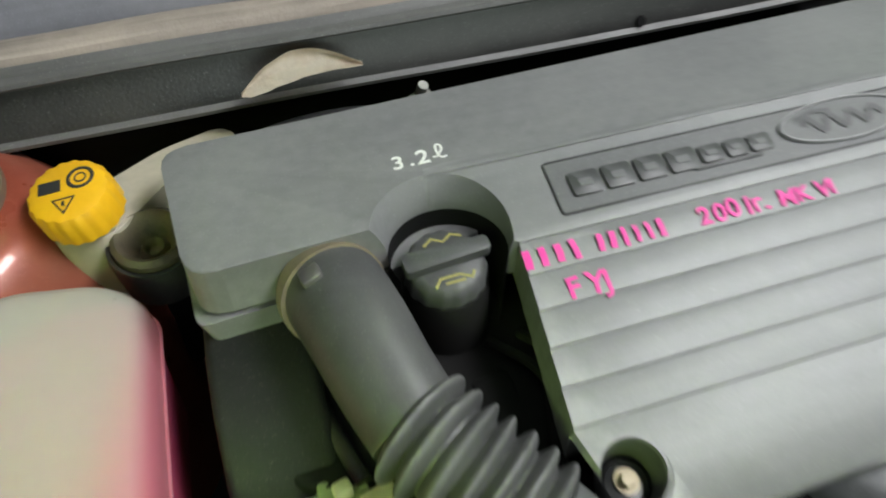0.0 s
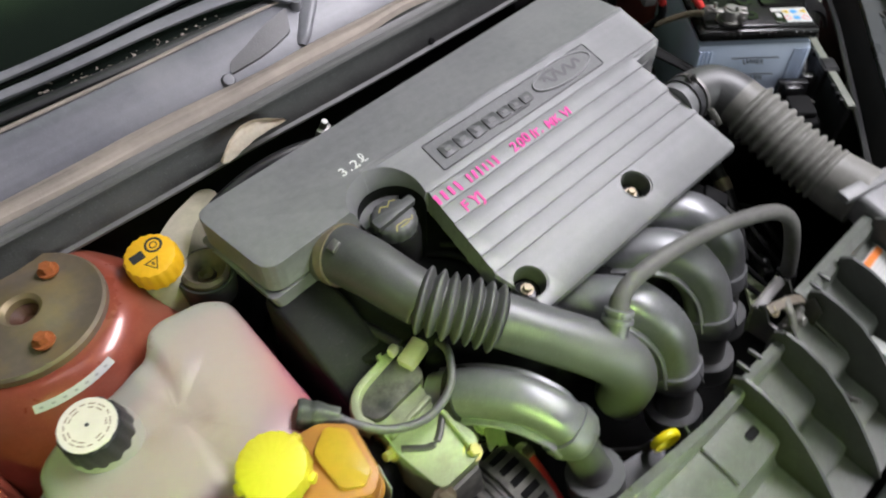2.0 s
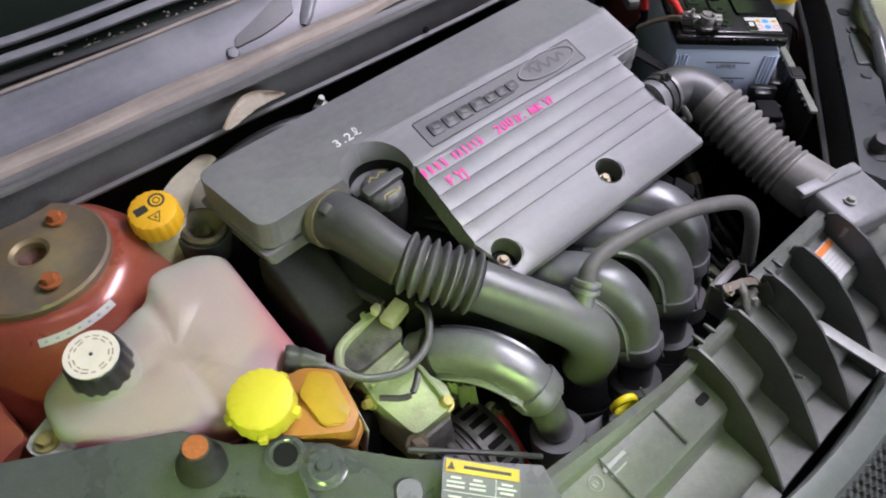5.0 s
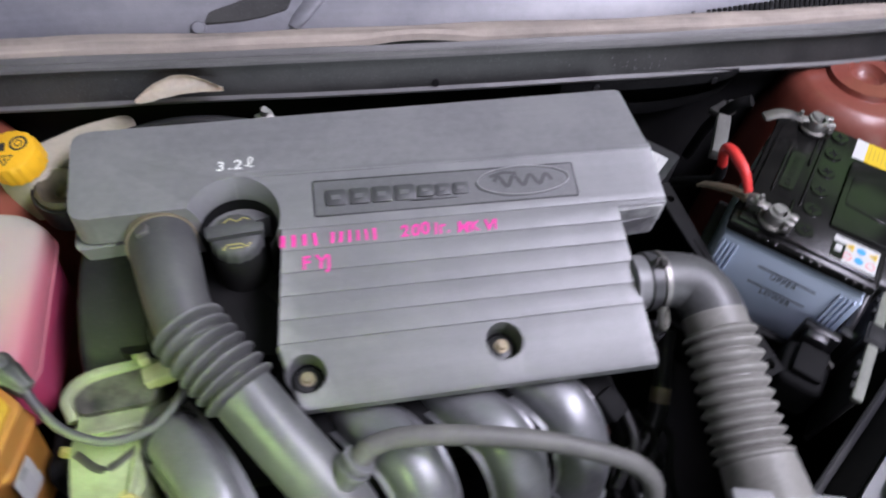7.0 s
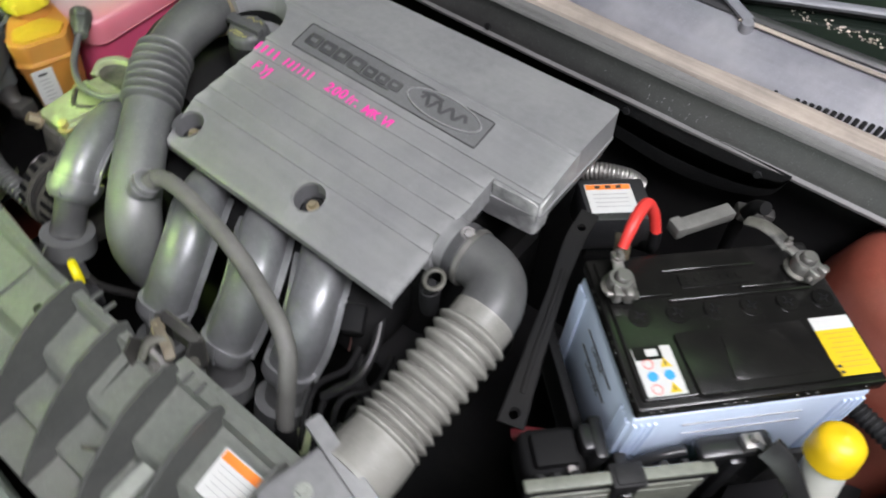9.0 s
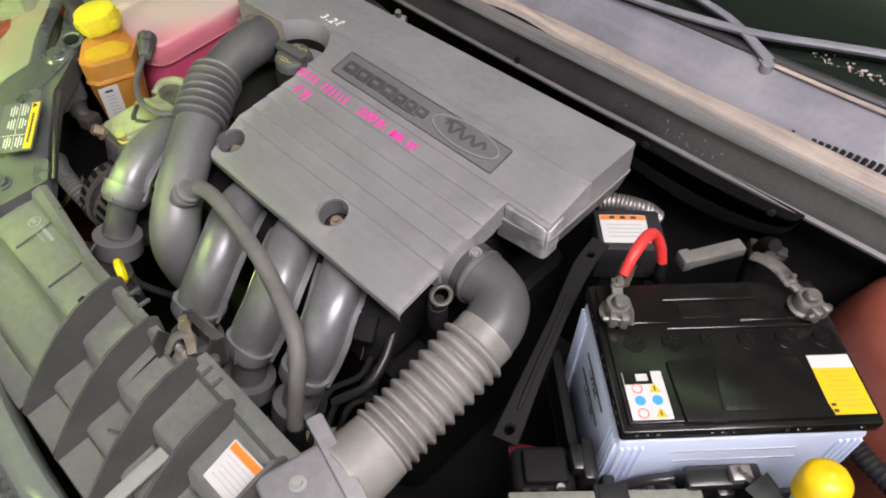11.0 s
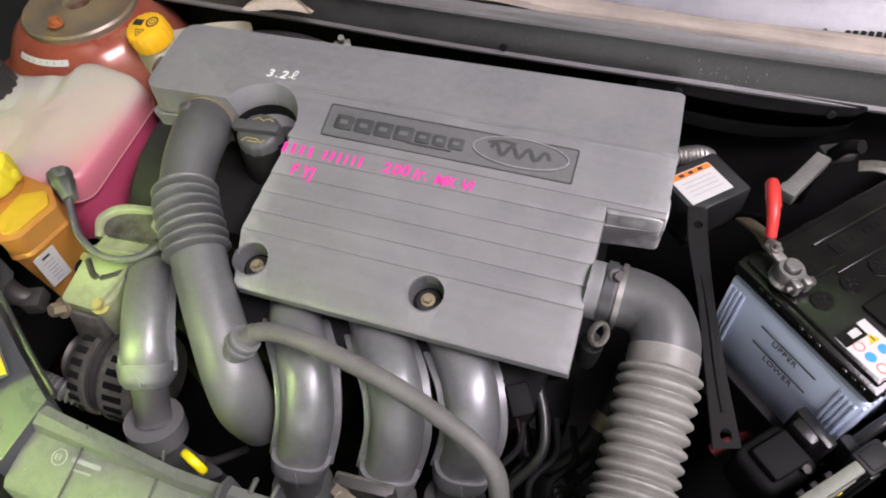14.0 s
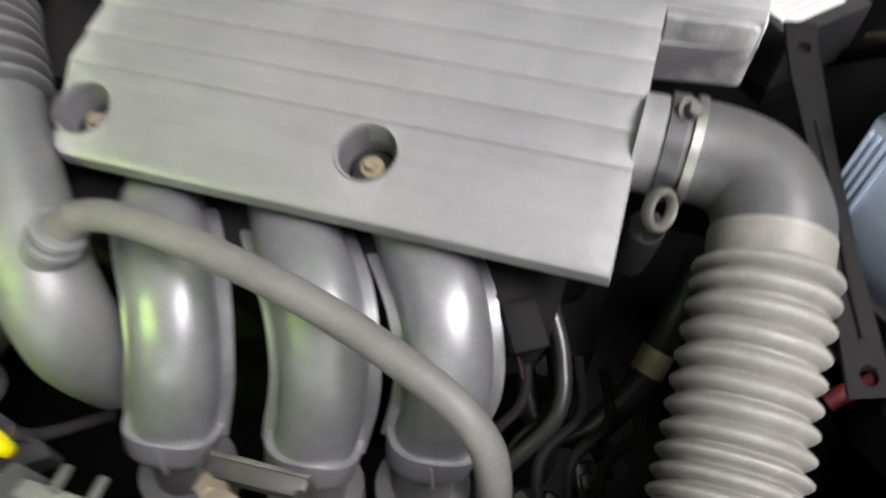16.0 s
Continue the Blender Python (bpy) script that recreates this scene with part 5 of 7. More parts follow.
    part("badge_rim", frame_ring(oval, 0.0020, 0.0026, om), cover_plastic, a)
    wave = [(-0.030 + 0.060 * k / 30, 0.0062 * math.sin(k * 0.75) * (1 - 0.2 * k / 30)) for k in range(31)]
    part("badge_wave", stroke(wave, 0.0042, om @ Matrix.Translation((0, 0, 0.0012)), 0.0006), plate_edge, a)
    part("badge_wave", stroke([(-0.034, 0.006), (-0.020, 0.0098), (-0.006, 0.0085)], 0.0030, om @ Matrix.Translation((0, 0, 0.0012)), 0.0006), plate_edge, a)
    # marker writing
    w1 = slope @ Matrix.Translation((-0.0355, -0.0795, 0.0004))
    rng = random.Random(11)
    for first, count, pitch in ((0.003, 4, 0.0098), (0.0485, 6, 0.0079)):
        for k in range(count):
            x = first + k * pitch
            up, lean = rng.uniform(0.0055, 0.0068), rng.uniform(-0.0006, 0.0010)
            part("marker_bar", stroke([(x - lean, 0.0062 - up), (x + 0.0004, 0.0062), (x + lean, 0.0062 + up)], pitch * rng.uniform(0.34, 0.48), w1, 0.0007), pink_paint, a, "bright pink marker bar")
    advance = {" ": 0.30, ".": 0.26, "I": 0.30, "M": 0.82, "\u0433": 0.46, "J": 0.46, "1": 0.44}
    def scrawl(text, size, m, mat, thick, spacing):
        x = 0.0
        for ch in text:
            if ch != " ":
                letters("marker_letter", ch, size * rng.uniform(0.93, 1.07), m @ pose(x, rng.uniform(-0.0004, 0.0004), 0, 0, 0, rng.uniform(-5, 5)), mat, a, shear=0.1, thick=thick)
            x += size * advance.get(ch, 0.60) * spacing
    scrawl("2001\u0433.", 0.0165, w1 @ Matrix.Translation((0.1125, 0.0008, 0.0006)), pink_paint, 0.0004, 1.0)
    scrawl("MK VI", 0.0150, w1 @ Matrix.Translation((0.1670, 0.0, 0.0006)), pink_paint, 0.0004, 1.05)
    scrawl("FYJ", 0.0185, slope @ Matrix.Translation((-0.017, -0.1020, 0.0006)), pink_paint, 0.0004, 1.0)
    scrawl("3.2", 0.0175, Matrix.Translation((-0.0900, 0.0225, 0.9512)) @ pose(0, 0, 0, 0, 0, 3), white_paint, 0.0002, 1.05)
    ell = [(0.0, 0.003), (0.003, 0.003), (0.007, 0.008), (0.0075, 0.0125), (0.0055, 0.014), (0.004, 0.011), (0.004, 0.004), (0.006, 0.001), (0.009, 0.002)]
    part("marker_letter", stroke([tuple(p)[:2] for p in spline([(x, y, 0) for x, y in ell], 4)], 0.0017, Matrix.Translation((-0.0635, 0.0238, 0.9512))), white_paint, a)
    return a


air_box()


def oil_cap():
    c = thing("oil_filler_cap", "black plastic oil filler cap with yellow symbols", "oil cap", (-0.075, -0.037, 0.91))
    ax = Vector((0.02, -0.16, 1)).normalized()
    at = Vector((-0.0755, -0.0345, 0.910))
    part("cap", lathe([(0.0, 0.019), (0.0195, 0.019), (0.0225, 0.0172), (0.0245, 0.013), (0.0252, 0.002), (0.022, -0.002), (0, -0.002)], at, ax, 60, 15, 0.0008), cap_plastic, c)
    m = plane_at(at + ax * 0.019, (1, 0.05, 0), (0, 1, 0.16))
    part("grip", plate(rounded([(-0.0260, -0.0065), (0.0260, -0.0045), (0.0260, 0.0055), (-0.0260, 0.0065)], 0.003), 0.007, m, 0.002), cap_plastic, c)
    part("symbol", stroke([(-0.012, -0.017), (-0.008, -0.012), (0.004, -0.012), (0.010, -0.016), (0.013, -0.012)], 0.0017, m, 0.0006), yellow_print, c, "yellow oil can symbol")
    part("symbol", stroke([(-0.006, -0.016), (0.006, -0.016)], 0.0017, m, 0.0006), yellow_print, c)
    part("symbol", stroke([(-0.010, 0.012), (-0.004, 0.016), (0.002, 0.012), (0.008, 0.016), (0.014, 0.013)], 0.0017, m, 0.0006), yellow_print, c, "yellow script symbol")


oil_cap()


def left_hose():
    h = thing("intake_hose", "grey-black rubber intake hose with bellows from the air box", "hose", (-0.06, -0.16, 0.80))
    part("elbow", tube([(-0.146, -0.014, 0.911), (-0.141, -0.036, 0.921), (-0.134, -0.067, 0.923), (-0.127, -0.098, 0.919), (-0.118, -0.127, 0.912)], [0.0305, 0.0300, 0.0290, 0.0275, 0.0265], None, None, 28, 8), hose_rubber, h)
    part("bellows", tube([(-0.120, -0.123, 0.913), (-0.105, -0.146, 0.909), (-0.089, -0.166, 0.903), (-0.0735, -0.187, 0.896)], 0.0250, None, None, 32, 12, True, (0.0, 1.0, 7, 0.0085)), hose_rubber, h)
    part("duct", tube([(-0.074, -0.186, 0.896), (-0.052, -0.215, 0.884), (-0.022, -0.252, 0.866), (0.000, -0.278, 0.845), (0.008, -0.288, 0.815), (0.010, -0.285, 0.77)],
                      [0.0270, 0.0270, 0.0275, 0.0285, 0.0285, 0.027], None, None, 28, 10), duct_plastic, h, "smooth dark plastic air duct")
    part("clamp", tube([(-0.1432, -0.0300, 0.9180), (-0.1422, -0.0340, 0.9198), (-0.1412, -0.0380, 0.9212)], 0.0318, None, None, 36, 3), brass, h, "worn pale metal hose clamp")
    part("clamp_screw", box((0.012, 0.010, 0.007), Matrix.Translation((-0.152, -0.044, 0.9495)) @ pose(0, 0, 0, 0, -18, 10), 0.0015), steel, h)
    # spur for the breather hose
    ax = Vector((0.55, 0.35, 0.75)).normalized()
    at = Vector((0.0, -0.266, 0.872))
    part("spur", lathe([(0.0125, -0.01), (0.0125, 0.016), (0.0155, 0.017), (0.0155, 0.021), (0.0125, 0.0215), (0.0125, 0.0245), (0.0145, 0.025), (0.0145, 0.029), (0.011, 0.0295), (0, 0.0295)], at, ax, 24),
         runner_plastic, h)
    return h


left_hose()


def breather():
    b = tube([(0.010, -0.259, 0.885), (0.024, -0.250, 0.898), (0.050, -0.247, 0.904), (0.100, -0.252, 0.904), (0.170, -0.264, 0.895), (0.232, -0.283, 0.884), (0.258, -0.296, 0.872),
              (0.268, -0.308, 0.850), (0.271, -0.322, 0.800), (0.272, -0.330, 0.745)], 0.0087, None, None, 18, 10)
    t = thing("breather_hose", "thin bent grey-black breather hose over the manifold", "hose", (0.27, -0.32, 0.75))
    part("hose", b, dusty_rubber, t)
    part("sleeve", tube([(0.2715, -0.324, 0.785), (0.272, -0.328, 0.760), (0.272, -0.331, 0.720)], 0.0110, None, None, 16, 6), deep_black, t, "black rubber sleeve")
    part("end_cuff", tube([(0.008, -0.2605, 0.883), (0.0165, -0.2545, 0.8925), (0.024, -0.250, 0.898)], 0.0098, None, None, 18, 4), dusty_rubber, t)


breather()


def manifold():
    m = thing("intake_manifold", "dark plastic intake manifold with four curved runners", "manifold", (0.07, -0.25, 0.70))
    def runner(path, wide, high, side, flange_at, base):
        r = part("runner", tube(path, [w - 0.0010 for w in wide], high, side, 28, 10, square=2.5), runner_plastic, m)
        part("seam", tube(path, [w + 0.0058 for w in wide], 0.0017, side, 16, 10, square=6), runner_plastic, r)
        d = (Vector(path[-1]) - Vector(path[-2])).normalized()
        at = Vector(path[-1])
        part("collar", tube([at - d * 0.010, at - d * 0.006, at + d * 0.006, at + d * 0.014], [wide[-1] + 0.0034, wide[-1] + 0.0034, wide[-1] + 0.0020, wide[-1] - 0.0030],
                            [high[-1] + 0.0030, high[-1] + 0.0030, high[-1] + 0.0018, high[-1] - 0.0030], side, 28, 3, square=2.8), runner_plastic, r)
        out = d.cross(Vector(side).normalized())
        if out.y > 0:
            out = -out
        part("collar_rib", box((0.0022, 0.004, 0.020), plane_at(at + d * 0.002 + out * (high[-1] + 0.0022), side, out) @ pose(0, 0, 0, 0, 0, 0), 0.0006), runner_plastic, r)
        down = Vector(base)
        part("neck", tube([at, at.lerp(down, 0.5), down], [wide[-1] - 0.004, wide[-1] - 0.006, wide[-1] - 0.005], [high[-1] - 0.004] * 3, side, 24, 5), hose_rubber, r)
        part("foot", tube([down, down + Vector((0, -0.003, -0.012)), down + Vector((0, -0.006, -0.024))], wide[-1] + 0.006, high[-1] + 0.006, side, 24, 3), duct_plastic, r)
    w = [0.028, 0.027, 0.0265, 0.026, 0.0255]
    h = [0.024, 0.025, 0.026, 0.026, 0.025]
    runner([(-0.152, -0.178, 0.834), (-0.132, -0.207, 0.856), (-0.110, -0.243, 0.863), (-0.095, -0.275, 0.855), (-0.0890, -0.293, 0.840)], [v * 0.90 for v in w], [v * 0.90 for v in h], (0.75, 0.55, 0.2), 0, (-0.084, -0.323, 0.795))
    runner([(0.005, -0.165, 0.818), (0.030, -0.205, 0.844), (0.061, -0.247, 0.847), (0.075, -0.285, 0.821), (0.070, -0.311, 0.778)], w, h, (1, 0.35, 0), 0, (0.066, -0.323, 0.730))
    runner([(0.085, -0.150, 0.818), (0.113, -0.192, 0.842), (0.147, -0.236, 0.845), (0.161, -0.272, 0.819), (0.156, -0.298, 0.777)], w, h, (1, 0.35, 0), 0, (0.152, -0.310, 0.725))
    runner([(0.158, -0.135, 0.818), (0.185, -0.175, 0.840), (0.215, -0.217, 0.841), (0.228, -0.251, 0.814), (0.222, -0.273, 0.770)], w, h, (1, 0.35, 0), 0, (0.218, -0.287, 0.720))
    part("hose_band", tube([(-0.1415, -0.1935, 0.8475), (-0.139, -0.197, 0.850), (-0.1365, -0.2005, 0.8525)], 0.0268, 0.0252, (0.75, 0.55, 0.2), 28, 3, square=2.3), wet_black, m, "black band round the runner")
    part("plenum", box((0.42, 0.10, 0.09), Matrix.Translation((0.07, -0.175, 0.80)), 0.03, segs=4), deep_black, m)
    return m


manifold()


def right_hose():
    h = thing("air_duct", "dusty grey bellows air duct from the cover to the front", "hose", (0.37, -0.23, 0.80))
    part("flange", tube([(0.2995, -0.1175, 0.895), (0.314, -0.118, 0.895)], 0.0275, None, None, 32, 3), cover_plastic, h)
    part("band", tube([(0.3135, -0.118, 0.895), (0.318, -0.1181, 0.895), (0.3225, -0.1182, 0.895)], 0.0302, None, None, 32, 3), plate_edge, h)
    part("band", tube([(0.3265, -0.1184, 0.895), (0.329, -0.1185, 0.895), (0.3315, -0.1186, 0.895)], 0.0308, None, None, 32, 3), steel, h, "thin worn steel hose clip")
    hex_bolt(h, (0.3215, -0.1190, 0.9255), (0.4, -0.5, 0.8), 0.0045, dark_steel, "clip_screw", thick=0.007)
    part("elbow", tube([(0.316, -0.118, 0.895), (0.342, -0.119, 0.896), (0.364, -0.128, 0.895), (0.375, -0.148, 0.890), (0.3765, -0.168, 0.884)], [0.0280, 0.0280, 0.0290, 0.0300, 0.0305], None, None, 32, 10),
         hose_rubber, h, "smooth dark rubber elbow")
    part("bellows", tube([(0.3765, -0.160, 0.886), (0.3765, -0.190, 0.878), (0.3750, -0.230, 0.865), (0.374, -0.268, 0.855), (0.373, -0.300, 0.849)], [0.0312, 0.0302, 0.0296, 0.0296, 0.031], None, None, 36, 14, True,
                         (0.14, 0.97, 11, 0.0056)), grey_rubber, h, "dusty grey ribbed bellows")
    part("sleeve", tube([(0.3745, -0.296, 0.850), (0.374, -0.318, 0.847), (0.373, -0.340, 0.846)], [0.034, 0.0355, 0.036], None, None, 32, 5), grey_rubber, h)
    part("mouth", box((0.088, 0.075, 0.040), Matrix.Translation((0.378, -0.372, 0.850)) @ pose(0, 0, 0, 4, 0, -14), 0.008, segs=3), cover_plastic, h, "flat dusty air inlet mouth")
    part("mouth_lip", box((0.100, 0.016, 0.010), Matrix.Translation((0.371, -0.340, 0.873)) @ pose(0, 0, 0, 4, 0, -14), 0.003), cover_plastic, h)
    hex_bolt(h, (0.36, -0.375, 0.871), (0, 0, 1), 0.005, panel_plastic)
    return h


right_hose()

# ---------------------------------------------------------------- battery side


def battery():
    b = thing("car_battery", "black-topped white car battery with labels and clamps", "battery", (0.5515, -0.0415, 0.752), 47.3)
    L, W = 0.220, 0.152
    case = part("case", box((L - 0.004, W - 0.004, 0.150), Matrix.Translation((0, 0, 0.073)), 0.004, 0.985), white_case, b, "bluish white plastic case", True)
    for s in (-1, 1):
        for k in range(4):
            part("corner_rib", box((0.004, 0.003, 0.135), Matrix.Translation((-L / 2 + 0.0016, s * (W / 2 - 0.006 - k * 0.005), 0.072)), 0.001), white_case, b, "", True)
            part("corner_rib", box((0.003, 0.004, 0.135), Matrix.Translation((s * (L / 2 - 0.006 - k * 0.006), -W / 2 + 0.0016, 0.072)), 0.001), white_case, b, "", True)
    lid = part("lid", merge(box((L, W, 0.015), Matrix.Translation((0, 0, 0.1625)), 0.003), box((L - 0.012, W - 0.012, 0.006), Matrix.Translation((0, 0, 0.1712)), 0.002)), battery_black, b, "glossy black lid", True)
    Z = 0.1742
    # lugs along the lid's edge
    for s, n in ((-1, 22), (1, 22)):
        for k in range(n):
            if k % 7 < 3:
                part("edge_lug", box((0.005, 0.004, 0.006), Matrix.Translation((-L / 2 + 0.012 + k * 0.009, s * (W / 2 - 0.0005), 0.164)), 0.001), battery_black, b, "", True)
    for k in range(15):
        if k % 5 < 3:
            part("edge_lug", box((0.004, 0.005, 0.006), Matrix.Translation((-L / 2 + 0.0005, -W / 2 + 0.012 + k * 0.009, 0.164)), 0.001), battery_black, b, "", True)
    # raised rear deck line, filler plugs, folding handle
    for v, u0, u1 in ((0.020, -0.05, 0.085), (0.027, -0.095, -0.045), (0.027, 0.02, 0.075), (0.052, -0.045, 0.045)):
        part("deck_rib", box((u1 - u0, 0.0026, 0.003), Matrix.Translation(((u0 + u1) / 2, v, Z + 0.001)) @ pose(0, 0, 0, 28), 0.0008), battery_black, b, "", True)
    for k in range(6):
        u = -0.082 + 0.0345 * k
        plug = part("plug", lathe([(0.010, 0), (0.0095, 0.0018), (0.0, 0.0018)], (u, 0.007, Z), (0, 0, 1), 24), battery_black, b, "", True)
        for a in (20, 110):
            part("slot", box((0.011, 0.0018, 0.0008), Matrix.Translation((u, 0.007, Z + 0.0019)) @ pose(0, 0, 0, 0, 0, a), 0), deep_black, plug, "", True)
    part("handle", plate(rounded([(-0.058, -0.072), (0.066, -0.072), (0.056, -0.014), (-0.060, -0.014)], 0.003), 0.0035, Matrix.Translation((0, 0, Z)), 0.0012), battery_black, b, "", True)
    part("handle_well", plate(rounded([(-0.026, -0.064), (0.050, -0.064), (0.030, -0.020), (-0.020, -0.020)], 0.004), 0.0008, Matrix.Translation((0, 0, Z + 0.0035)), 0.0004), battery_black, b, "", True)
    part("brand_plate", plate(rect(0.066, 0.016, 0.003), 0.0012, Matrix.Translation((0.0, 0.040, Z))), battery_black, b, "", True)
    for k in range(7):
        part("raised_bar", plate(rect(0.005, 0.006), 0.0007, Matrix.Translation((-0.024 + 0.008 * k, 0.040, Z + 0.0012))), battery_black, b, "", True)
    # white pictogram label
    lab = part("label", plate(rect(0.034, 0.045, 0.001), 0.0005, Matrix.Translation((-0.0835, -0.045, Z))), white_label, b, "white safety label with coloured symbols", True)
    part("print_block", plate(rect(0.024, 0.0125), 0.0004, Matrix.Translation((-0.0880, -0.0285, Z + 0.0005))), battery_black, lab, "", True)
    part("print_block", plate(rect(0.010, 0.0065), 0.0004, Matrix.Translation((-0.0845, -0.0285, Z + 0.0009))), white_label, lab, "", True)
    for i in range(3):
        for j in range(2):
            at = Matrix.Translation((-0.0905 + 0.0145 * j, -0.0385 - 0.0115 * i, Z + 0.0005))
            if (i + j) % 2 == 1 and i != 1:
                part("warning_mark", plate([(-0.005, -0.004), (0.005, -0.004), (0, 0.0048)], 0.0004, at), yellow_label, lab, "", True)
                part("print_bar", plate(rect(0.0012, 0.0045, 0, 0, -0.0006), 0.0003, at @ Matrix.Translation((0, 0, 0.0004))), print_black, lab, "", True)
            elif i == 1:
                part("warning_mark", plate([(0.0045 * math.cos(t), 0.0045 * math.sin(t)) for t in np.linspace(0, 6.0, 16)], 0.0004, at), print_blue, lab, "", True)
            else:
                part("warning_mark", frame_ring([(0.0047 * math.cos(t), 0.0047 * math.sin(t)) for t in np.linspace(0, 2 * math.pi, 20, endpoint=False)], 0.0010, 0.0004, at), print_red, lab, "", True)
    # yellow label with a white head
    lab = part("label", plate(rect(0.037, 0.044), 0.0005, Matrix.Translation((0.0845, -0.047, Z))), yellow_label, b, "yellow paper label with fine print", True)
    part("label_head", plate(rect(0.037, 0.013), 0.0005, Matrix.Translation((0.0845, -0.0185, Z))), white_label, b, "", True)
    for k in range(8):
        part("print_bar", plate(rect(0.028 - 0.004 * (k % 3), 0.0012), 0.0003, Matrix.Translation((0.0855, -0.029 - 0.0046 * k, Z + 0.0005))), fine_print, lab, "", True)
    for u, v in ((0.0700, -0.0600), (0.0700, -0.0655)):
        part("print_block", plate(rect(0.004, 0.0026), 0.0004, Matrix.Translation((u, v, Z + 0.0005))), print_black, lab, "", True)
    for u, z in ((-0.004, 0.128), (0.002, 0.110)):
        part("level_line", box((0.110, 0.0010, 0.0012), Matrix.Translation((u, -W / 2 + 0.0016, z)), 0), print_grey, b, "faint level line", True)
    # fluid level marks on the end wall
    side = plane_at((-L / 2 - 0.0002, 0.0, 0.098), (0, -1, 0), (0, 0, 1)) @ Matrix.Translation((0, 0.010, 0))
    letters("level_words", "UPPER", 0.0092, side @ Matrix.Translation((-0.011, 0.012, 0.0012)), print_black, b, local=True, spacing=1.1)
    letters("level_words", "LOWER", 0.0092, side @ Matrix.Translation((-0.011, -0.014, 0.0012)), print_black, b, local=True, spacing=1.1)
    part("level_line", plate(rect(0.062, 0.0008), 0.0014, side @ Matrix.Translation((0.004, 0.021, 0))), print_black, b, "", True)
    part("level_line", plate(rect(0.062, 0.0008), 0.0014, side @ Matrix.Translation((0.004, -0.005, 0))), print_black, b, "", True)
    # terminals
    for u, v in ((-0.089, 0.040), (0.088, 0.041)):
        part("terminal_post", lathe([(0.0145, 0.0), (0.014, 0.003), (0.0082, 0.004), (0.0072, 0.018), (0.006, 0.0195), (0, 0.0195)], (u, v, Z), (0, 0, 1), 24), steel, b, "lead terminal post", True)
    return b


battery()


def clamp(label, at, turn, red):
    c = thing("battery_clamp", label, "clamp", at, turn, group="battery clamps")
    c.scale = (0.75, 0.75, 0.75)
    part("ring", lathe([(0.0100, 0.0), (0.0145, 0.0), (0.0155, 0.004), (0.0155, 0.016), (0.0140, 0.019), (0.0100, 0.019), (0.0100, 0.0)], (0, 0, 0), (0, 0, 1), 24, closed=False), steel, c, "", True)
    part("skirt", lathe([(0.0150, -0.001), (0.0200, -0.002), (0.0205, 0.001), (0.0155, 0.003)], (0, 0, 0), (0, 0, 1), 24), dirty_alloy, c, "", True)
    part("jaw", box((0.009, 0.016, 0.018), Matrix.Translation((0.0068, -0.017, 0.009)), 0.002), steel, c, "", True)
    part("jaw", box((0.009, 0.016, 0.018), Matrix.Translation((-0.0068, -0.017, 0.009)), 0.002), steel, c, "", True)
    part("bolt", lathe([(0, 0.006), (0.0060, 0.006), (0.0060, 0), (0, 0)], (0.0115, -0.018, 0.009), (1, 0, 0), 6), dirty_alloy, c, "", True)
    part("bolt", lathe([(0, 0.026), (0.003, 0.026), (0.0032, 0), (0, 0)], (-0.018, -0.018, 0.009), (1, 0, 0), 10), steel, c, "", True)
    part("tab", box((0.013, 0.030, 0.004), Matrix.Translation((0.0, 0.026, 0.014)), 0.001), steel, c, "", True)
    part("bolt", lathe([(0, 0.012), (0.0028, 0.012), (0.003, 0.004), (0.006, 0.004), (0.006, 0), (0, 0)], (0.0, 0.030, 0.016), (0, 0, 1), 10), steel, c, "", True)
    part("lug", tube([(0, 0.026, 0.014), (-0.001, 0.046, 0.019), (-0.004, 0.066, 0.019), (-0.008, 0.084, 0.012)] if not red else [(0, 0.026, 0.016), (0.001, 0.034, 0.015), (0.003, 0.044, 0.010)], 0.008 if red else 0.0105, 0.004, (1, 0, 0) if not red else (0.5, 1, 0), 12, 5),
         dirty_alloy if not red else steel, c, "", True)
    return c


clamp("corroded battery clamp with a red sleeve", (0.461, -0.0835, 0.930), 38, True)
clamp("corroded battery clamp with a bare lug", (0.580, 0.046, 0.930), 72, False)

single("cable_sleeve", tube([(0.4440, -0.0500, 0.9390), (0.4410, -0.0340, 0.9530), (0.4385, -0.0140, 0.9570), (0.4390, 0.0020, 0.9520), (0.4460, 0.0110, 0.9350), (0.4540, 0.0120, 0.9140)], [0.0046, 0.0056, 0.0060, 0.0060, 0.0056, 0.0052], None, None, 18, 8),
       red_rubber, "bright red rubber cable sleeve bent over the battery", "cable sleeve")
single("cable_connector", merge(box((0.070, 0.016, 0.012), Matrix.Translation((0.481, 0.067, 0.905)) @ pose(0, 0, 0, 0, -3, 60), 0.002),
                                box((0.012, 0.018, 0.015), Matrix.Translation((0.466, 0.041, 0.905)) @ pose(0, 0, 0, 0, -3, 60), 0.002)), dusty_rubber, "dusty grey cable connector behind the battery", "connector")
single("cable_lug_block", merge(box((0.034, 0.022, 0.010), Matrix.Translation((0.516, 0.124, 0.893)) @ pose(0, 0, 0, 0, 6, 30), 0.003), box((0.012, 0.014, 0.016), Matrix.Translation((0.530, 0.130, 0.893)) @ pose(0, 0, 0, 0, 8, 24), 0.003)), dark_steel, "dark grey connector block near the bulkhead", "connector")
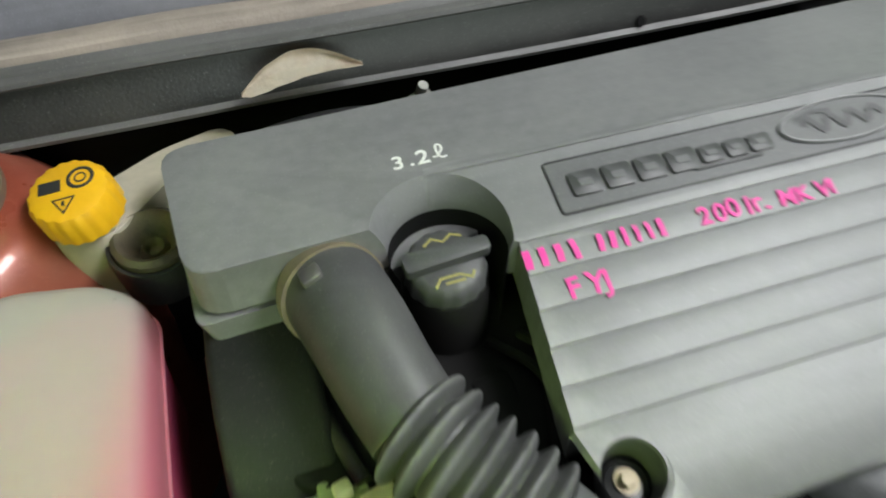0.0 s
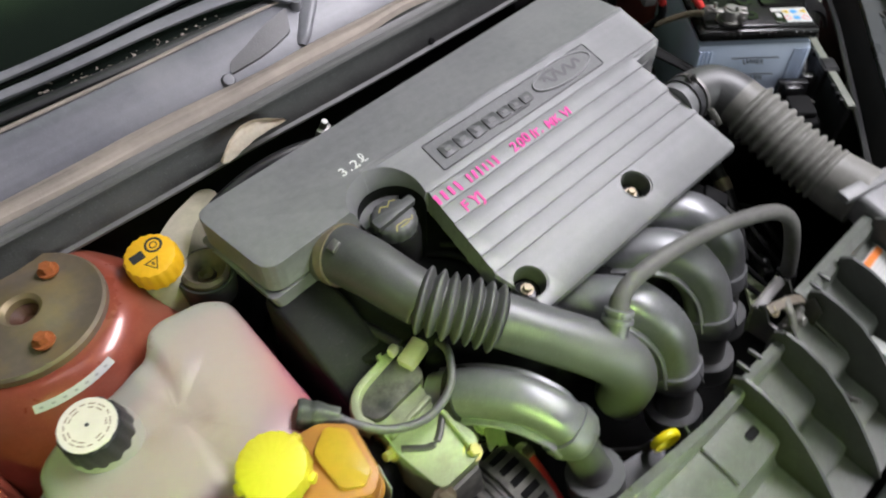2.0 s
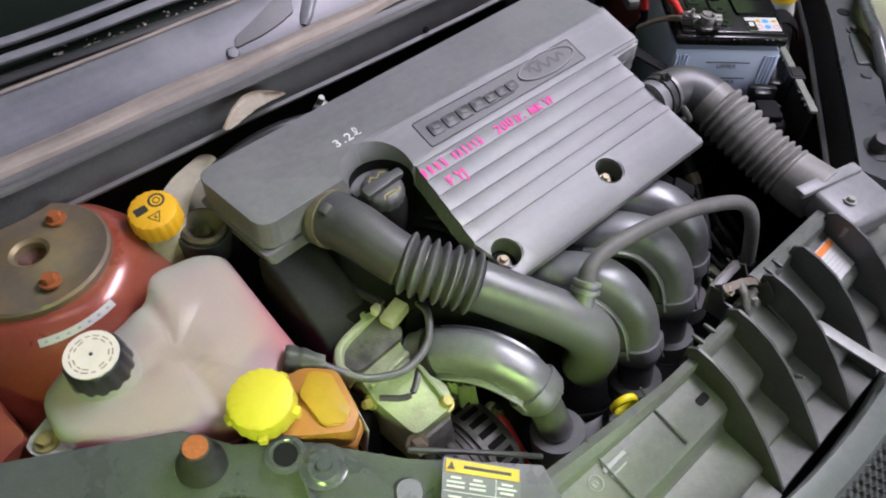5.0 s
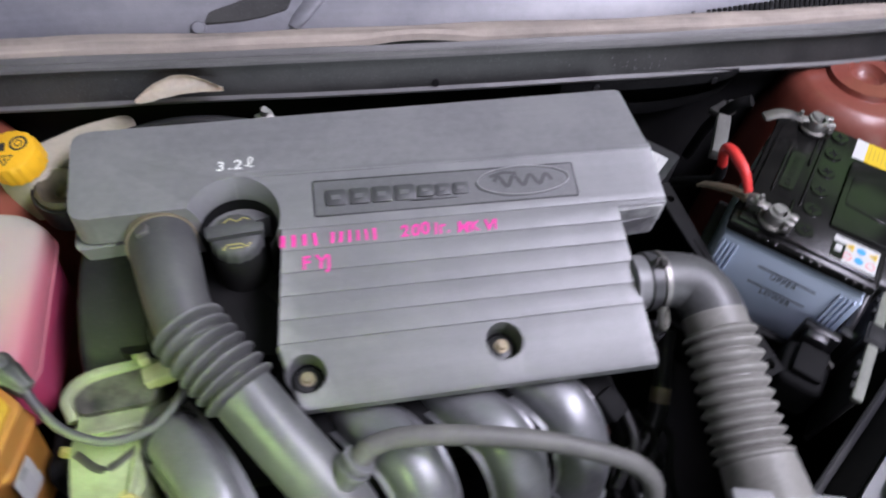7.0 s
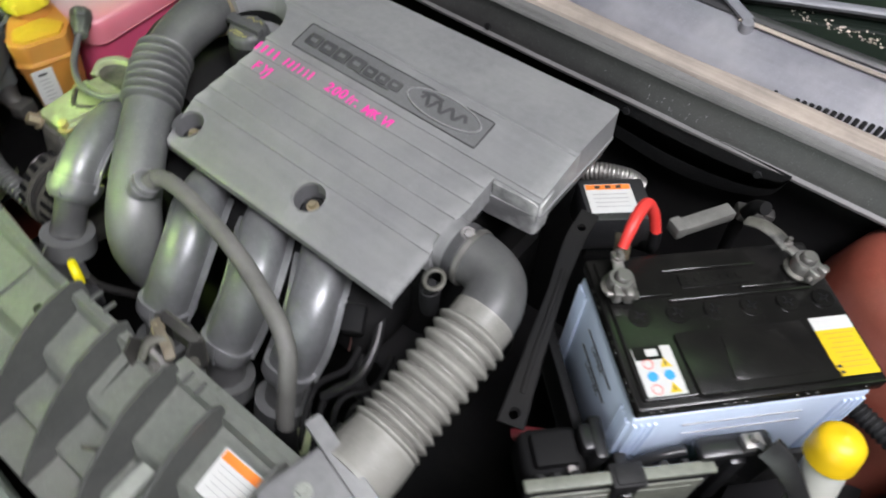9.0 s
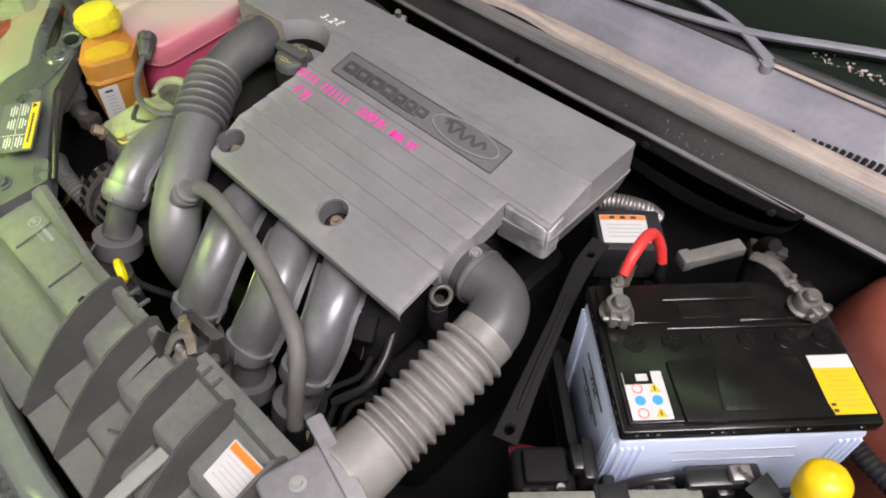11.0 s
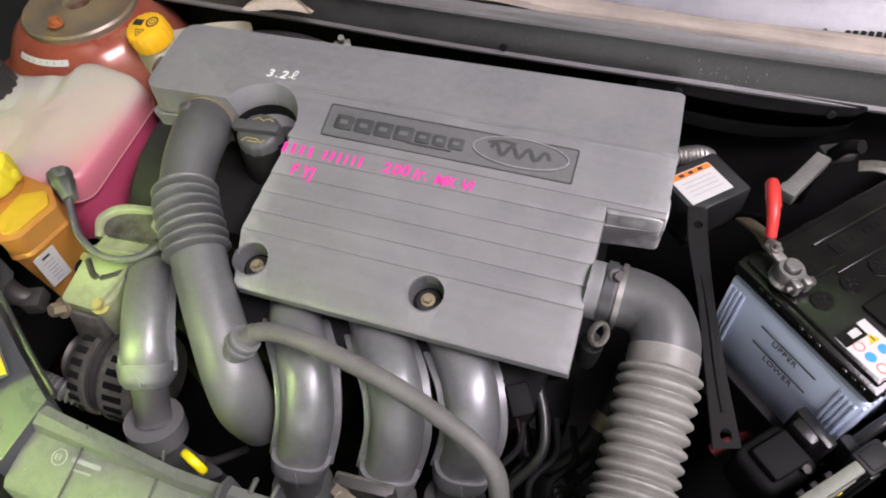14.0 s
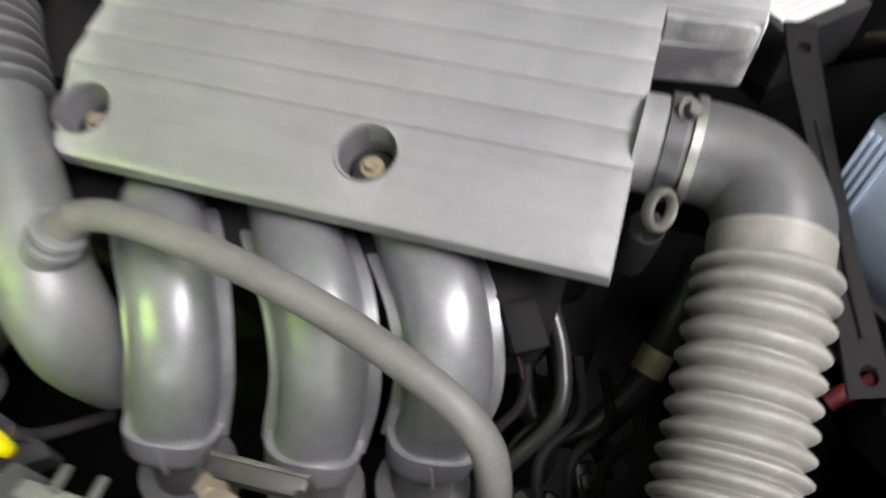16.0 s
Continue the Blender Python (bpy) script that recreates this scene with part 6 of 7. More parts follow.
single("terminal_link", tube([(0.446, -0.054, 0.932), (0.440, -0.036, 0.926), (0.432, -0.014, 0.912), (0.428, 0.000, 0.900)], 0.0075, 0.0020, (1, 0.3, 0), 10, 6, square=4), rusty_steel, "tarnished flat link from the battery clamp", "terminal link")
single("battery_cable", tube([(0.454, 0.012, 0.916), (0.456, 0.014, 0.89), (0.445, 0.05, 0.85), (0.42, 0.09, 0.80)], 0.006, None, None, 12, 8), deep_black, "thick black battery cable going down behind", "cable")
single("battery_cable", tube([(0.526, 0.098, 0.930), (0.515, 0.108, 0.915), (0.508, 0.125, 0.87), (0.51, 0.14, 0.80)], 0.007, None, None, 12, 8), deep_black, "thick black battery cable going down behind", "cable")


def battery_tray():
    t = thing("battery_tray", "black plastic battery tray with a hold-down", "tray", (0.548, -0.0456, 0.735), 47.3)
    part("base", box((0.235, 0.172, 0.014), Matrix.Translation((0, 0, 0.007)), 0.004), black_plastic, t, "", True)
    part("leg", box((0.18, 0.13, 0.10), Matrix.Translation((0, 0, -0.05)), 0.008), deep_black, t, "", True)
    part("wall", box((0.006, 0.165, 0.066), Matrix.Translation((-0.114, 0, 0.037)), 0.002), rough_black, t, "dusty black tray wall", True)
    part("wall_lip", box((0.010, 0.120, 0.005), Matrix.Translation((-0.117, 0.018, 0.069)), 0.0015), rough_black, t, "dusty folded lip", True)
    part("wall", box((0.230, 0.006, 0.070), Matrix.Translation((0, -0.084, 0.040)), 0.002), rough_black, t, "", True)
    part("corner_clip", merge(box((0.012, 0.040, 0.115), Matrix.Translation((-0.120, -0.062, 0.058)) @ pose(0, 0, 0, 0, 4, -4), 0.003), box((0.020, 0.026, 0.020), Matrix.Translation((-0.122, -0.060, 0.104)), 0.005)), wet_black, t, "black clip at the battery's corner", True)
    part("hold_down", box((0.066, 0.020, 0.012), Matrix.Translation((-0.012, -0.094, 0.136)), 0.004), wet_black, t, "", True)
    part("hold_down_leg", merge(box((0.052, 0.012, 0.075), Matrix.Translation((-0.008, -0.094, 0.095)), 0.003), box((0.016, 0.018, 0.085), Matrix.Translation((-0.008, -0.098, 0.085)), 0.004)), wet_black, t, "", True)
    part("hold_down_arm", tube([(-0.050, -0.089, 0.128), (-0.074, -0.088, 0.120), (-0.100, -0.087, 0.100)], 0.005, 0.004, (0, 1, 0), 10, 6), wet_black, t, "", True)
    part("bracket", box((0.018, 0.014, 0.009), Matrix.Translation((0.000, -0.096, 0.145)), 0.002), steel, t, "steel hold-down bracket", True)
    part("bolt", lathe([(0, 0.007), (0.0035, 0.007), (0.0035, 0), (0, 0)], (0.000, -0.096, 0.149), (0, 0, 1), 6), steel, t, "", True)
    part("web", box((0.012, 0.040, 0.11), Matrix.Translation((-0.105, -0.098, 0.06)) @ pose(0, 0, 0, 0, 0, -8), 0.003), wet_black, t, "", True)
    return t


battery_tray()


def relay_box():
    r = thing("relay_box", "dusty flat-topped control box with a strap, beside the battery", "control box", (0.545, -0.197, 0.76), 46.0)
    part("case", box((0.160, 0.007, 0.098), Matrix.Translation((0, -0.0045, 0.054)), 0.002), rough_black, r, "", True)
    part("lid_edge", box((0.164, 0.011, 0.006), Matrix.Translation((0, -0.0045, 0.105)), 0.002), relay_face, r, "pale worn top edge", True)
    part("panel_bead", merge(*[box((w, 0.003, h), Matrix.Translation((0, -0.0085 - d, 0.052)), 0.001) for w, h, d in ((0.150, 0.078, 0), (0.132, 0.062, 0.001))]), relay_face, r, "", True)
    for k, x in enumerate((-0.066, -0.052, -0.036, 0.040, 0.058)):
        part("catch", box((0.007, 0.006, 0.007), Matrix.Translation((x, 0.002, 0.103)), 0.0015), rough_black, r, "", True)
    part("print_dot", lathe([(0, 0.0008), (0.003, 0.0008), (0.003, 0), (0, 0)], (-0.015, -0.0112, 0.062), (0, -1, 0), 12), dip_yellow, r, "small yellow dot", True)
    part("strap", merge(box((0.024, 0.018, 0.108), Matrix.Translation((0.005, -0.0045, 0.058)), 0.003), box((0.030, 0.022, 0.008), Matrix.Translation((0.005, -0.0045, 0.106)), 0.003), box((0.006, 0.021, 0.100), Matrix.Translation((0.005, -0.0045, 0.058)), 0.002)), rough_black, r, "black rubber strap", True)
    part("plug", box((0.058, 0.050, 0.055), Matrix.Translation((-0.042, 0.036, 0.044)), 0.010, segs=3), deep_black, r, "rounded black plug", True)
    part("plug_step", box((0.040, 0.032, 0.012), Matrix.Translation((-0.042, 0.036, 0.075)), 0.004), deep_black, r, "", True)
    part("plug_screw", lathe([(0, 0.004), (0.004, 0.004), (0.004, 0), (0, 0)], (-0.030, 0.018, 0.072), (0, -0.4, 1), 12), dark_steel, r, "", True)
    return r


relay_box()

strap = thing("support_strap", "black steel support strap with a slotted end", "bracket", (0.42, -0.10, 0.83))
bm = tube([(0.386, 0.010, 0.893), (0.392, -0.030, 0.888), (0.408, -0.085, 0.873), (0.428, -0.150, 0.852), (0.447, -0.208, 0.834)], [0.010, 0.010, 0.008, 0.010, 0.013], 0.002, (1, 0.25, 0), 12, 8, square=5)
bar = part("bar", bm, deep_black, strap)
cut(bar, lathe([(0, -0.03), (0.005, -0.03), (0.005, 0.03), (0, 0.03)], (0.444, -0.199, 0.836), (0, 0.3, 1), 16), lathe([(0, -0.03), (0.0045, -0.03), (0.0045, 0.03), (0, 0.03)], (0.389, -0.012, 0.890), (0, 0.1, 1), 16))
part("ridge", tube([(0.401, -0.062, 0.8815), (0.412, -0.095, 0.8725), (0.427, -0.145, 0.8565), (0.439, -0.180, 0.8455)], 0.0025, 0.002, (1, 0.25, 0), 8), deep_black, strap)


def fuse_module():
    f = thing("fuse_module", "small black box with a white and orange label", "module", (0.392, 0.062, 0.82), 44)
    part("case", box((0.075, 0.062, 0.050), Matrix.Translation((0.0, 0.0, 0.034)), 0.004), black_plastic, f, "", True)
    part("foot", box((0.055, 0.05, 0.03), Matrix.Translation((0, 0, 0.0)), 0.003), deep_black, f, "", True)
    lab = part("label", plate(rect(0.052, 0.042, 0.001), 0.0006, Matrix.Translation((-0.006, 0.0, 0.059))), white_label, f, "white label with an orange head", True)
    part("label_head", plate(rect(0.050, 0.007), 0.0004, Matrix.Translation((-0.006, 0.0165, 0.0596))), orange_label, lab, "", True)
    for k in range(3):
        part("print_bar", plate(rect(0.006, 0.004), 0.0003, Matrix.Translation((-0.018 + 0.012 * k, 0.0165, 0.06))), print_black, lab, "", True)
    for k in range(4):
        part("print_bar", plate(rect(0.038, 0.0008), 0.0003, Matrix.Translation((-0.006, 0.006 - 0.006 * k, 0.0596))), print_grey, lab, "", True)
    return f


fuse_module()
single("steel_mesh_hose", tube([(0.335, 0.090, 0.862), (0.352, 0.097, 0.868), (0.368, 0.104, 0.869), (0.384, 0.113, 0.866), (0.396, 0.122, 0.855)], 0.010, None, None, 14, 10, True, (0.0, 1.0, 16, 0.0012)), steel, "braided steel hose end beside the cover", "hose")
shield = thing("heat_shield", "black plastic apron hanging under the cowl", "panel", (0.42, 0.150, 0.87))
skirt = bmesh.new()
foot = spline([(0.30, 0.884), (0.345, 0.878), (0.398, 0.873), (0.445, 0.875), (0.490, 0.886), (0.520, 0.904), (0.530, 0.934)], 6)
drop = []
for p in foot:
    drop.append([skirt.verts.new((p[0], 0.150 - 0.004 * math.sin(k * math.pi / 3), p[1] + (0.938 - p[1]) * k / 3)) for k in range(4)])
for r, q in zip(drop, drop[1:]):
    for k in range(3):
        skirt.faces.new((r[k], q[k], q[k + 1], r[k + 1]))
bmesh.ops.solidify(skirt, geom=skirt.faces[:], thickness=0.003)
part("panel", skirt, rough_black, shield)
for x, z in ((0.345, 0.922), (0.500, 0.924)):
    part("clip", lathe([(0, 0.003), (0.004, 0.0026), (0.0045, 0), (0, 0)], (x, 0.1465, z), (0, -1, 0.1), 14), wet_black, shield, "small black push clip")


def washer_filler():
    w = thing("washer_filler", "white washer filler neck with a yellow cap", "filler", (0.685, -0.110, 0.74))
    ax = Vector((-0.10, 0.10, 1)).normalized()
    at = Vector((0.670, -0.094, 0.898))
    part("neck", tube([(0.700, -0.125, 0.74), (0.686, -0.110, 0.82), tuple(at + ax * 0.004)], 0.0170, None, None, 24, 8), tank_plastic, w, "white plastic neck")
    part("cap", lathe([(0, 0.032), (0.003, 0.0318), (0.004, 0.0310), (0.009, 0.0305), (0.0150, 0.0280), (0.0188, 0.0225), (0.0200, 0.015), (0.0204, 0.0), (0.0185, -0.002), (0, -0.002)], at, ax, 36), filler_yellow, w, "domed yellow cap")
    return w


washer_filler()
single("filler_bracket", merge(tube([(0.630, -0.112, 0.888), (0.643, -0.115, 0.886), (0.660, -0.120, 0.876), (0.680, -0.126, 0.858), (0.694, -0.130, 0.835)], [0.012, 0.011, 0.009, 0.007, 0.006], 0.003, (0.3, 0.6, 0.7), 10, 6, square=4), tube([(0.632, -0.112, 0.884), (0.630, -0.108, 0.855), (0.630, -0.106, 0.82)], 0.012, 0.003, (1, 0, 0), 10, 5, square=4)),
       wet_black, "black bent bracket beside the washer filler", "bracket")
single("wing_hose", tube([(0.668, 0.020, 0.845), (0.690, 0.012, 0.840), (0.720, 0.004, 0.838), (0.755, -0.006, 0.836)], 0.0085, None, None, 14, 10, True, (0.0, 1.0, 16, 0.0018)), rough_black, "black corrugated hose against the inner wing", "hose")
single("red_hose", tube([(0.446, -0.190, 0.782), (0.454, -0.184, 0.788), (0.464, -0.177, 0.788), (0.476, -0.165, 0.778)], 0.006, None, None, 12, 6), deep_crimson, "dull red hose under the support strap", "hose")

# ---------------------------------------------------------------- left side of the bay


def coolant_tank():
    t = thing("coolant_tank", "milky plastic coolant tank with pink coolant inside", "coolant tank", (-0.345, -0.075, 0.80))
    # one puffed body with soft valleys between its four cushions
    line = rounded([(-0.268, 0.018), (-0.248, 0.006), (-0.250, -0.135), (-0.272, -0.154), (-0.342, -0.167), (-0.410, -0.134), (-0.456, -0.090), (-0.454, -0.046), (-0.423, -0.031), (-0.372, -0.026),
                    (-0.340, -0.012), (-0.318, 0.014)], [0.012, 0.012] + [0.016] * 10, 5)
    c = Vector((-0.345, -0.082))
    valley = [((-0.340, -0.010), (-0.335, -0.066)), ((-0.335, -0.066), (-0.340, -0.165)), ((-0.335, -0.066), (-0.245, -0.050)), ((-0.335, -0.066), (-0.385, -0.080))]
    def height(x, y):
        z, dip = 0.938 + 0.13 * y - 0.30 * max(0.0, x + 0.325), 0.0
        p = Vector((x, y))
        for a, b in valley:
            a, b = Vector(a), Vector(b)
            k = max(0.0, min(1.0, (p - a).dot(b - a) / (b - a).length_squared))
            dip = max(dip, 0.0062 * math.exp(-((p - a.lerp(b, k)).length / 0.0095) ** 2))
        return z - dip
    rings, bm = [], bmesh.new()
    for sc, dz in ((1.0, -0.028), (1.0, -0.022), (0.992, -0.013), (0.972, -0.0055), (0.945, -0.002), (0.90, 0), (0.82, 0.001), (0.72, 0.002), (0.6, 0.002), (0.48, 0.002), (0.36, 0.002), (0.24, 0.002), (0.12, 0.002)):
        ring = []
        for x, y in line:
            q = c + (Vector((x, y)) - c) * sc
            ring.append(bm.verts.new((q.x, q.y, height(q.x, q.y) + dz)))
        rings.append(ring)
    n = len(line)
    for r, q in zip(rings, rings[1:]):
        for k in range(n):
            bm.faces.new((r[k], r[(k + 1) % n], q[(k + 1) % n], q[k]))
    bm.faces.new(rings[-1])
    low = [(x, y) for x, y in (tuple(c + (Vector(p) - c) * 0.965) for p in line)]
    part("lower_shell", prism(low, lambda x, y: height(x, y) - 0.0285, 0.80, 0, 0.95), tank_lower, t, "clearer lower half, full of crimson coolant")
    edge = [(q.x, q.y, height(q.x, q.y) - 0.0285) for q in (c + (Vector(p) - c) * 0.999 for p in line)]
    part("seam", tube(edge + edge[:1], 0.0018, 0.0012, None, 8, 1), tank_milky, t, "welded seam between the halves")
    part("tank_body", bm, tank_milky, t, "cloudy plastic body tinted pink by the coolant")
    # the coolant stands in the tank to one level, close under the skin where the tank slopes down
    level = 0.9040
    fluid, frings = bmesh.new(), []
    for sc, dz in ((0.90, -0.100), (0.945, -0.030), (0.962, -0.024), (0.955, -0.014), (0.935, -0.0075), (0.905, -0.0042), (0.86, -0.0030), (0.78, -0.0022), (0.66, -0.002), (0.5, -0.002), (0.34, -0.002), (0.18, -0.002)):
        ring = []
        for x, y in line:
            q = c + (Vector((x, y)) - c) * sc
            ring.append(fluid.verts.new((q.x, q.y, min(level + 0.0006 * sc, height(q.x, q.y) + dz))))
        frings.append(ring)
    for r, q in zip(frings, frings[1:]):
        for k in range(n):
            fluid.faces.new((r[k], r[(k + 1) % n], q[(k + 1) % n], q[k]))
    fluid.faces.new(frings[-1])
    fluid.faces.new(frings[0][::-1])
    part("coolant", fluid, coolant_pink, t, "pink coolant")
    # filler neck and cap
    ax = Vector((-0.03, -0.14, 1)).normalized()
    at = Vector((-0.398, -0.060, 0.930))
    part("neck", lathe([(0.030, -0.004), (0.027, 0.006), (0.024, 0.012), (0, 0.012)], at, ax, 32), tank_milky, t)
    cap = part("cap", lathe([(0.0, 0.034), (0.0215, 0.034), (0.0235, 0.0325), (0.0245, 0.030), (0.0265, 0.012), (0.0265, 0.008), (0.0, 0.008)], at, ax, 56, 14, 0.0012), black_plastic, t, "black screw cap")
    part("cap_label", lathe([(0, 0.0352), (0.0218, 0.0352), (0.0218, 0.033), (0, 0.033)], at, ax, 40), label_cream, cap, "pale round label with printed symbols")
    for a, l in ((10, 0.0062), (36, 0.0050), (58, 0.0040), (84, 0.0064), (112, 0.0046), (136, 0.0060), (160, 0.0038), (190, 0.0060), (216, 0.0044), (240, 0.0062), (266, 0.0040), (292, 0.0060), (320, 0.0050), (343, 0.0040)):
        for r in (0.0168, 0.0138) if l > 0.0045 else (0.0168,):
            part("print_bar", plate(rect(l * r / 0.0168, 0.0010), 0.0003, plane_at(at + ax * 0.0352, (1, 0, 0.03), (0, 1, 0.14)) @ pose(0, 0, 0, 0, 0, a) @ Matrix.Translation((0, r, 0))), print_brown, cap)
    part("print_dot", lathe([(0, 0.0357), (0.0016, 0.0357), (0.0016, 0.035), (0, 0.035)], at, ax, 12), print_black, cap)
    # mounting ear with a plated nut
    part("ear", prism(rounded([(-0.446, -0.045), (-0.438, -0.088), (-0.466, -0.098), (-0.482, -0.064)], 0.010), 0.905, 0.888, 0.004), tank_plastic, t)
    hex_bolt(t, (-0.463, -0.073, 0.906), (0, 0, 1), 0.007, yellow_plating)
    # hose barb at the front corner
    d = Vector((0.60, -0.50, -0.25)).normalized()
    p = Vector((-0.268, -0.140, 0.908))
    part("barb", lathe([(0.0125, 0.0), (0.0135, 0.004), (0.0125, 0.010), (0.0115, 0.012), (0.0125, 0.016), (0.0095, 0.026), (0.008, 0.036), (0, 0.036)], p - d * 0.004, d, 24, 8, 0.001), dusty_case, t, "dusty ridged hose connector")
    return t


coolant_tank()
single("overflow_hose", tube([(-0.250, -0.155, 0.902), (-0.238, -0.172, 0.893), (-0.218, -0.192, 0.883), (-0.185, -0.204, 0.876), (-0.150, -0.196, 0.876), (-0.128, -0.172, 0.880), (-0.122, -0.150, 0.872)], 0.0040, None, None, 14, 10),
       hose_rubber, "thin black hose curving from the coolant tank", "hose")


def brake_reservoir():
    b = thing("brake_fluid_reservoir", "aged white brake fluid reservoir with a yellow cap", "reservoir", (-0.25, 0.10, 0.86))
    body = rounded([(-0.302, 0.058), (-0.266, 0.058), (-0.224, 0.112), (-0.178, 0.138), (-0.190, 0.158), (-0.235, 0.140), (-0.300, 0.092)], 0.012)
    part("body", prism(body, lambda x, y: 0.918 - 0.05 * (x + 0.30), 0.86, 0.008, 0.97, 3), beige_plastic, b, "yellowed translucent body")
    ax = Vector((-0.08, -0.18, 1)).normalized()
    at = Vector((-0.2805, 0.0785, 0.924))
    part("neck", lathe([(0.022, -0.02), (0.022, 0.006), (0, 0.006)], at, ax, 28), beige_plastic, b)
    cap = part("cap", lathe([(0, 0.0235), (0.020, 0.0235), (0.0238, 0.022), (0.0258, 0.018), (0.0262, 0.004), (0.0262, 0.0), (0, 0)], at, ax, 72, 18, 0.0009), yellow_cap, b, "ribbed yellow cap with dark symbols")
    m = plane_at(at + ax * 0.0236, (1, 0, 0.08), (0, 1, 0.18)) @ Matrix.Diagonal((1.32, 1.32, 1, 1))
    part("symbol", frame_ring([(0.0065 + 0.0065 * math.cos(t), 0.005 + 0.0065 * math.sin(t)) for t in np.linspace(0, 2 * math.pi, 24, endpoint=False)], 0.0018, 0.0004, m), print_black, cap, "dark round symbol")
    part("symbol", frame_ring([(0.0065 + 0.003 * math.cos(t), 0.005 + 0.003 * math.sin(t)) for t in np.linspace(0, 2 * math.pi, 16, endpoint=False)], 0.0009, 0.0004, m), print_black, cap)
    part("symbol", plate(rect(0.010, 0.007, 0, -0.0075, 0.003), 0.0004, m), print_black, cap)
    part("symbol", frame_ring([(-0.007, -0.005), (0.004, -0.005), (-0.0015, -0.0145)], 0.0016, 0.0004, m), print_black, cap)
    part("symbol", stroke([(-0.0015, -0.007), (-0.0015, -0.010)], 0.0014, m, 0.0004), print_black, cap)
    return b


brake_reservoir()
single("rubber_grommet", lathe([(0.024, 0.0), (0.0245, 0.010), (0.021, 0.013), (0.017, 0.010), (0.014, 0.0), (0.010, -0.004), (0.007, 0.001), (0.004, -0.005), (0, -0.006)], (-0.246, 0.058, 0.900), (0.05, -0.15, 1), 32),
       rusty_steel, "dirty brown ring mount beside the brake reservoir", "mount")
single("grommet_bracket", lathe([(0.027, -0.03), (0.029, 0.0), (0.028, 0.006), (0.0255, 0.006), (0.025, -0.03)], (-0.246, 0.058, 0.900), (0.05, -0.15, 1), 32), black_plastic, "black round bracket beside the brake reservoir", "bracket")
single("brake_booster", lathe([(0.0, 0.02), (0.06, 0.02), (0.075, 0.01), (0.08, -0.02), (0.08, -0.06), (0, -0.06)], (-0.27, 0.12, 0.80), (0, -0.9, 0.3), 36), deep_black, "black brake booster drum under the cowl", "booster")
single("vacuum_pipe", tube([(-0.20, 0.128, 0.905), (-0.15, 0.132, 0.915), (-0.10, 0.128, 0.92), (-0.05, 0.125, 0.912), (0.0, 0.128, 0.90)], 0.007, None, None, 12, 8), black_plastic, "black vacuum pipe behind the cover", "pipe")
single("pipe_bracket", merge(box((0.020, 0.012, 0.010), Matrix.Translation((-0.045, 0.124, 0.925)) @ pose(0, 0, 0, 20, 0, 30), 0.002), tube([(-0.045, 0.124, 0.93), (-0.043, 0.120, 0.940)], 0.004, None, None, 10, 3)), steel,
       "small bright metal pipe bracket", "bracket")
single("pipe_clip", box((0.012, 0.010, 0.006), Matrix.Translation((-0.278, -0.018, 0.868)), 0.002), steel, "small bright metal pipe clip on the engine", "clip")


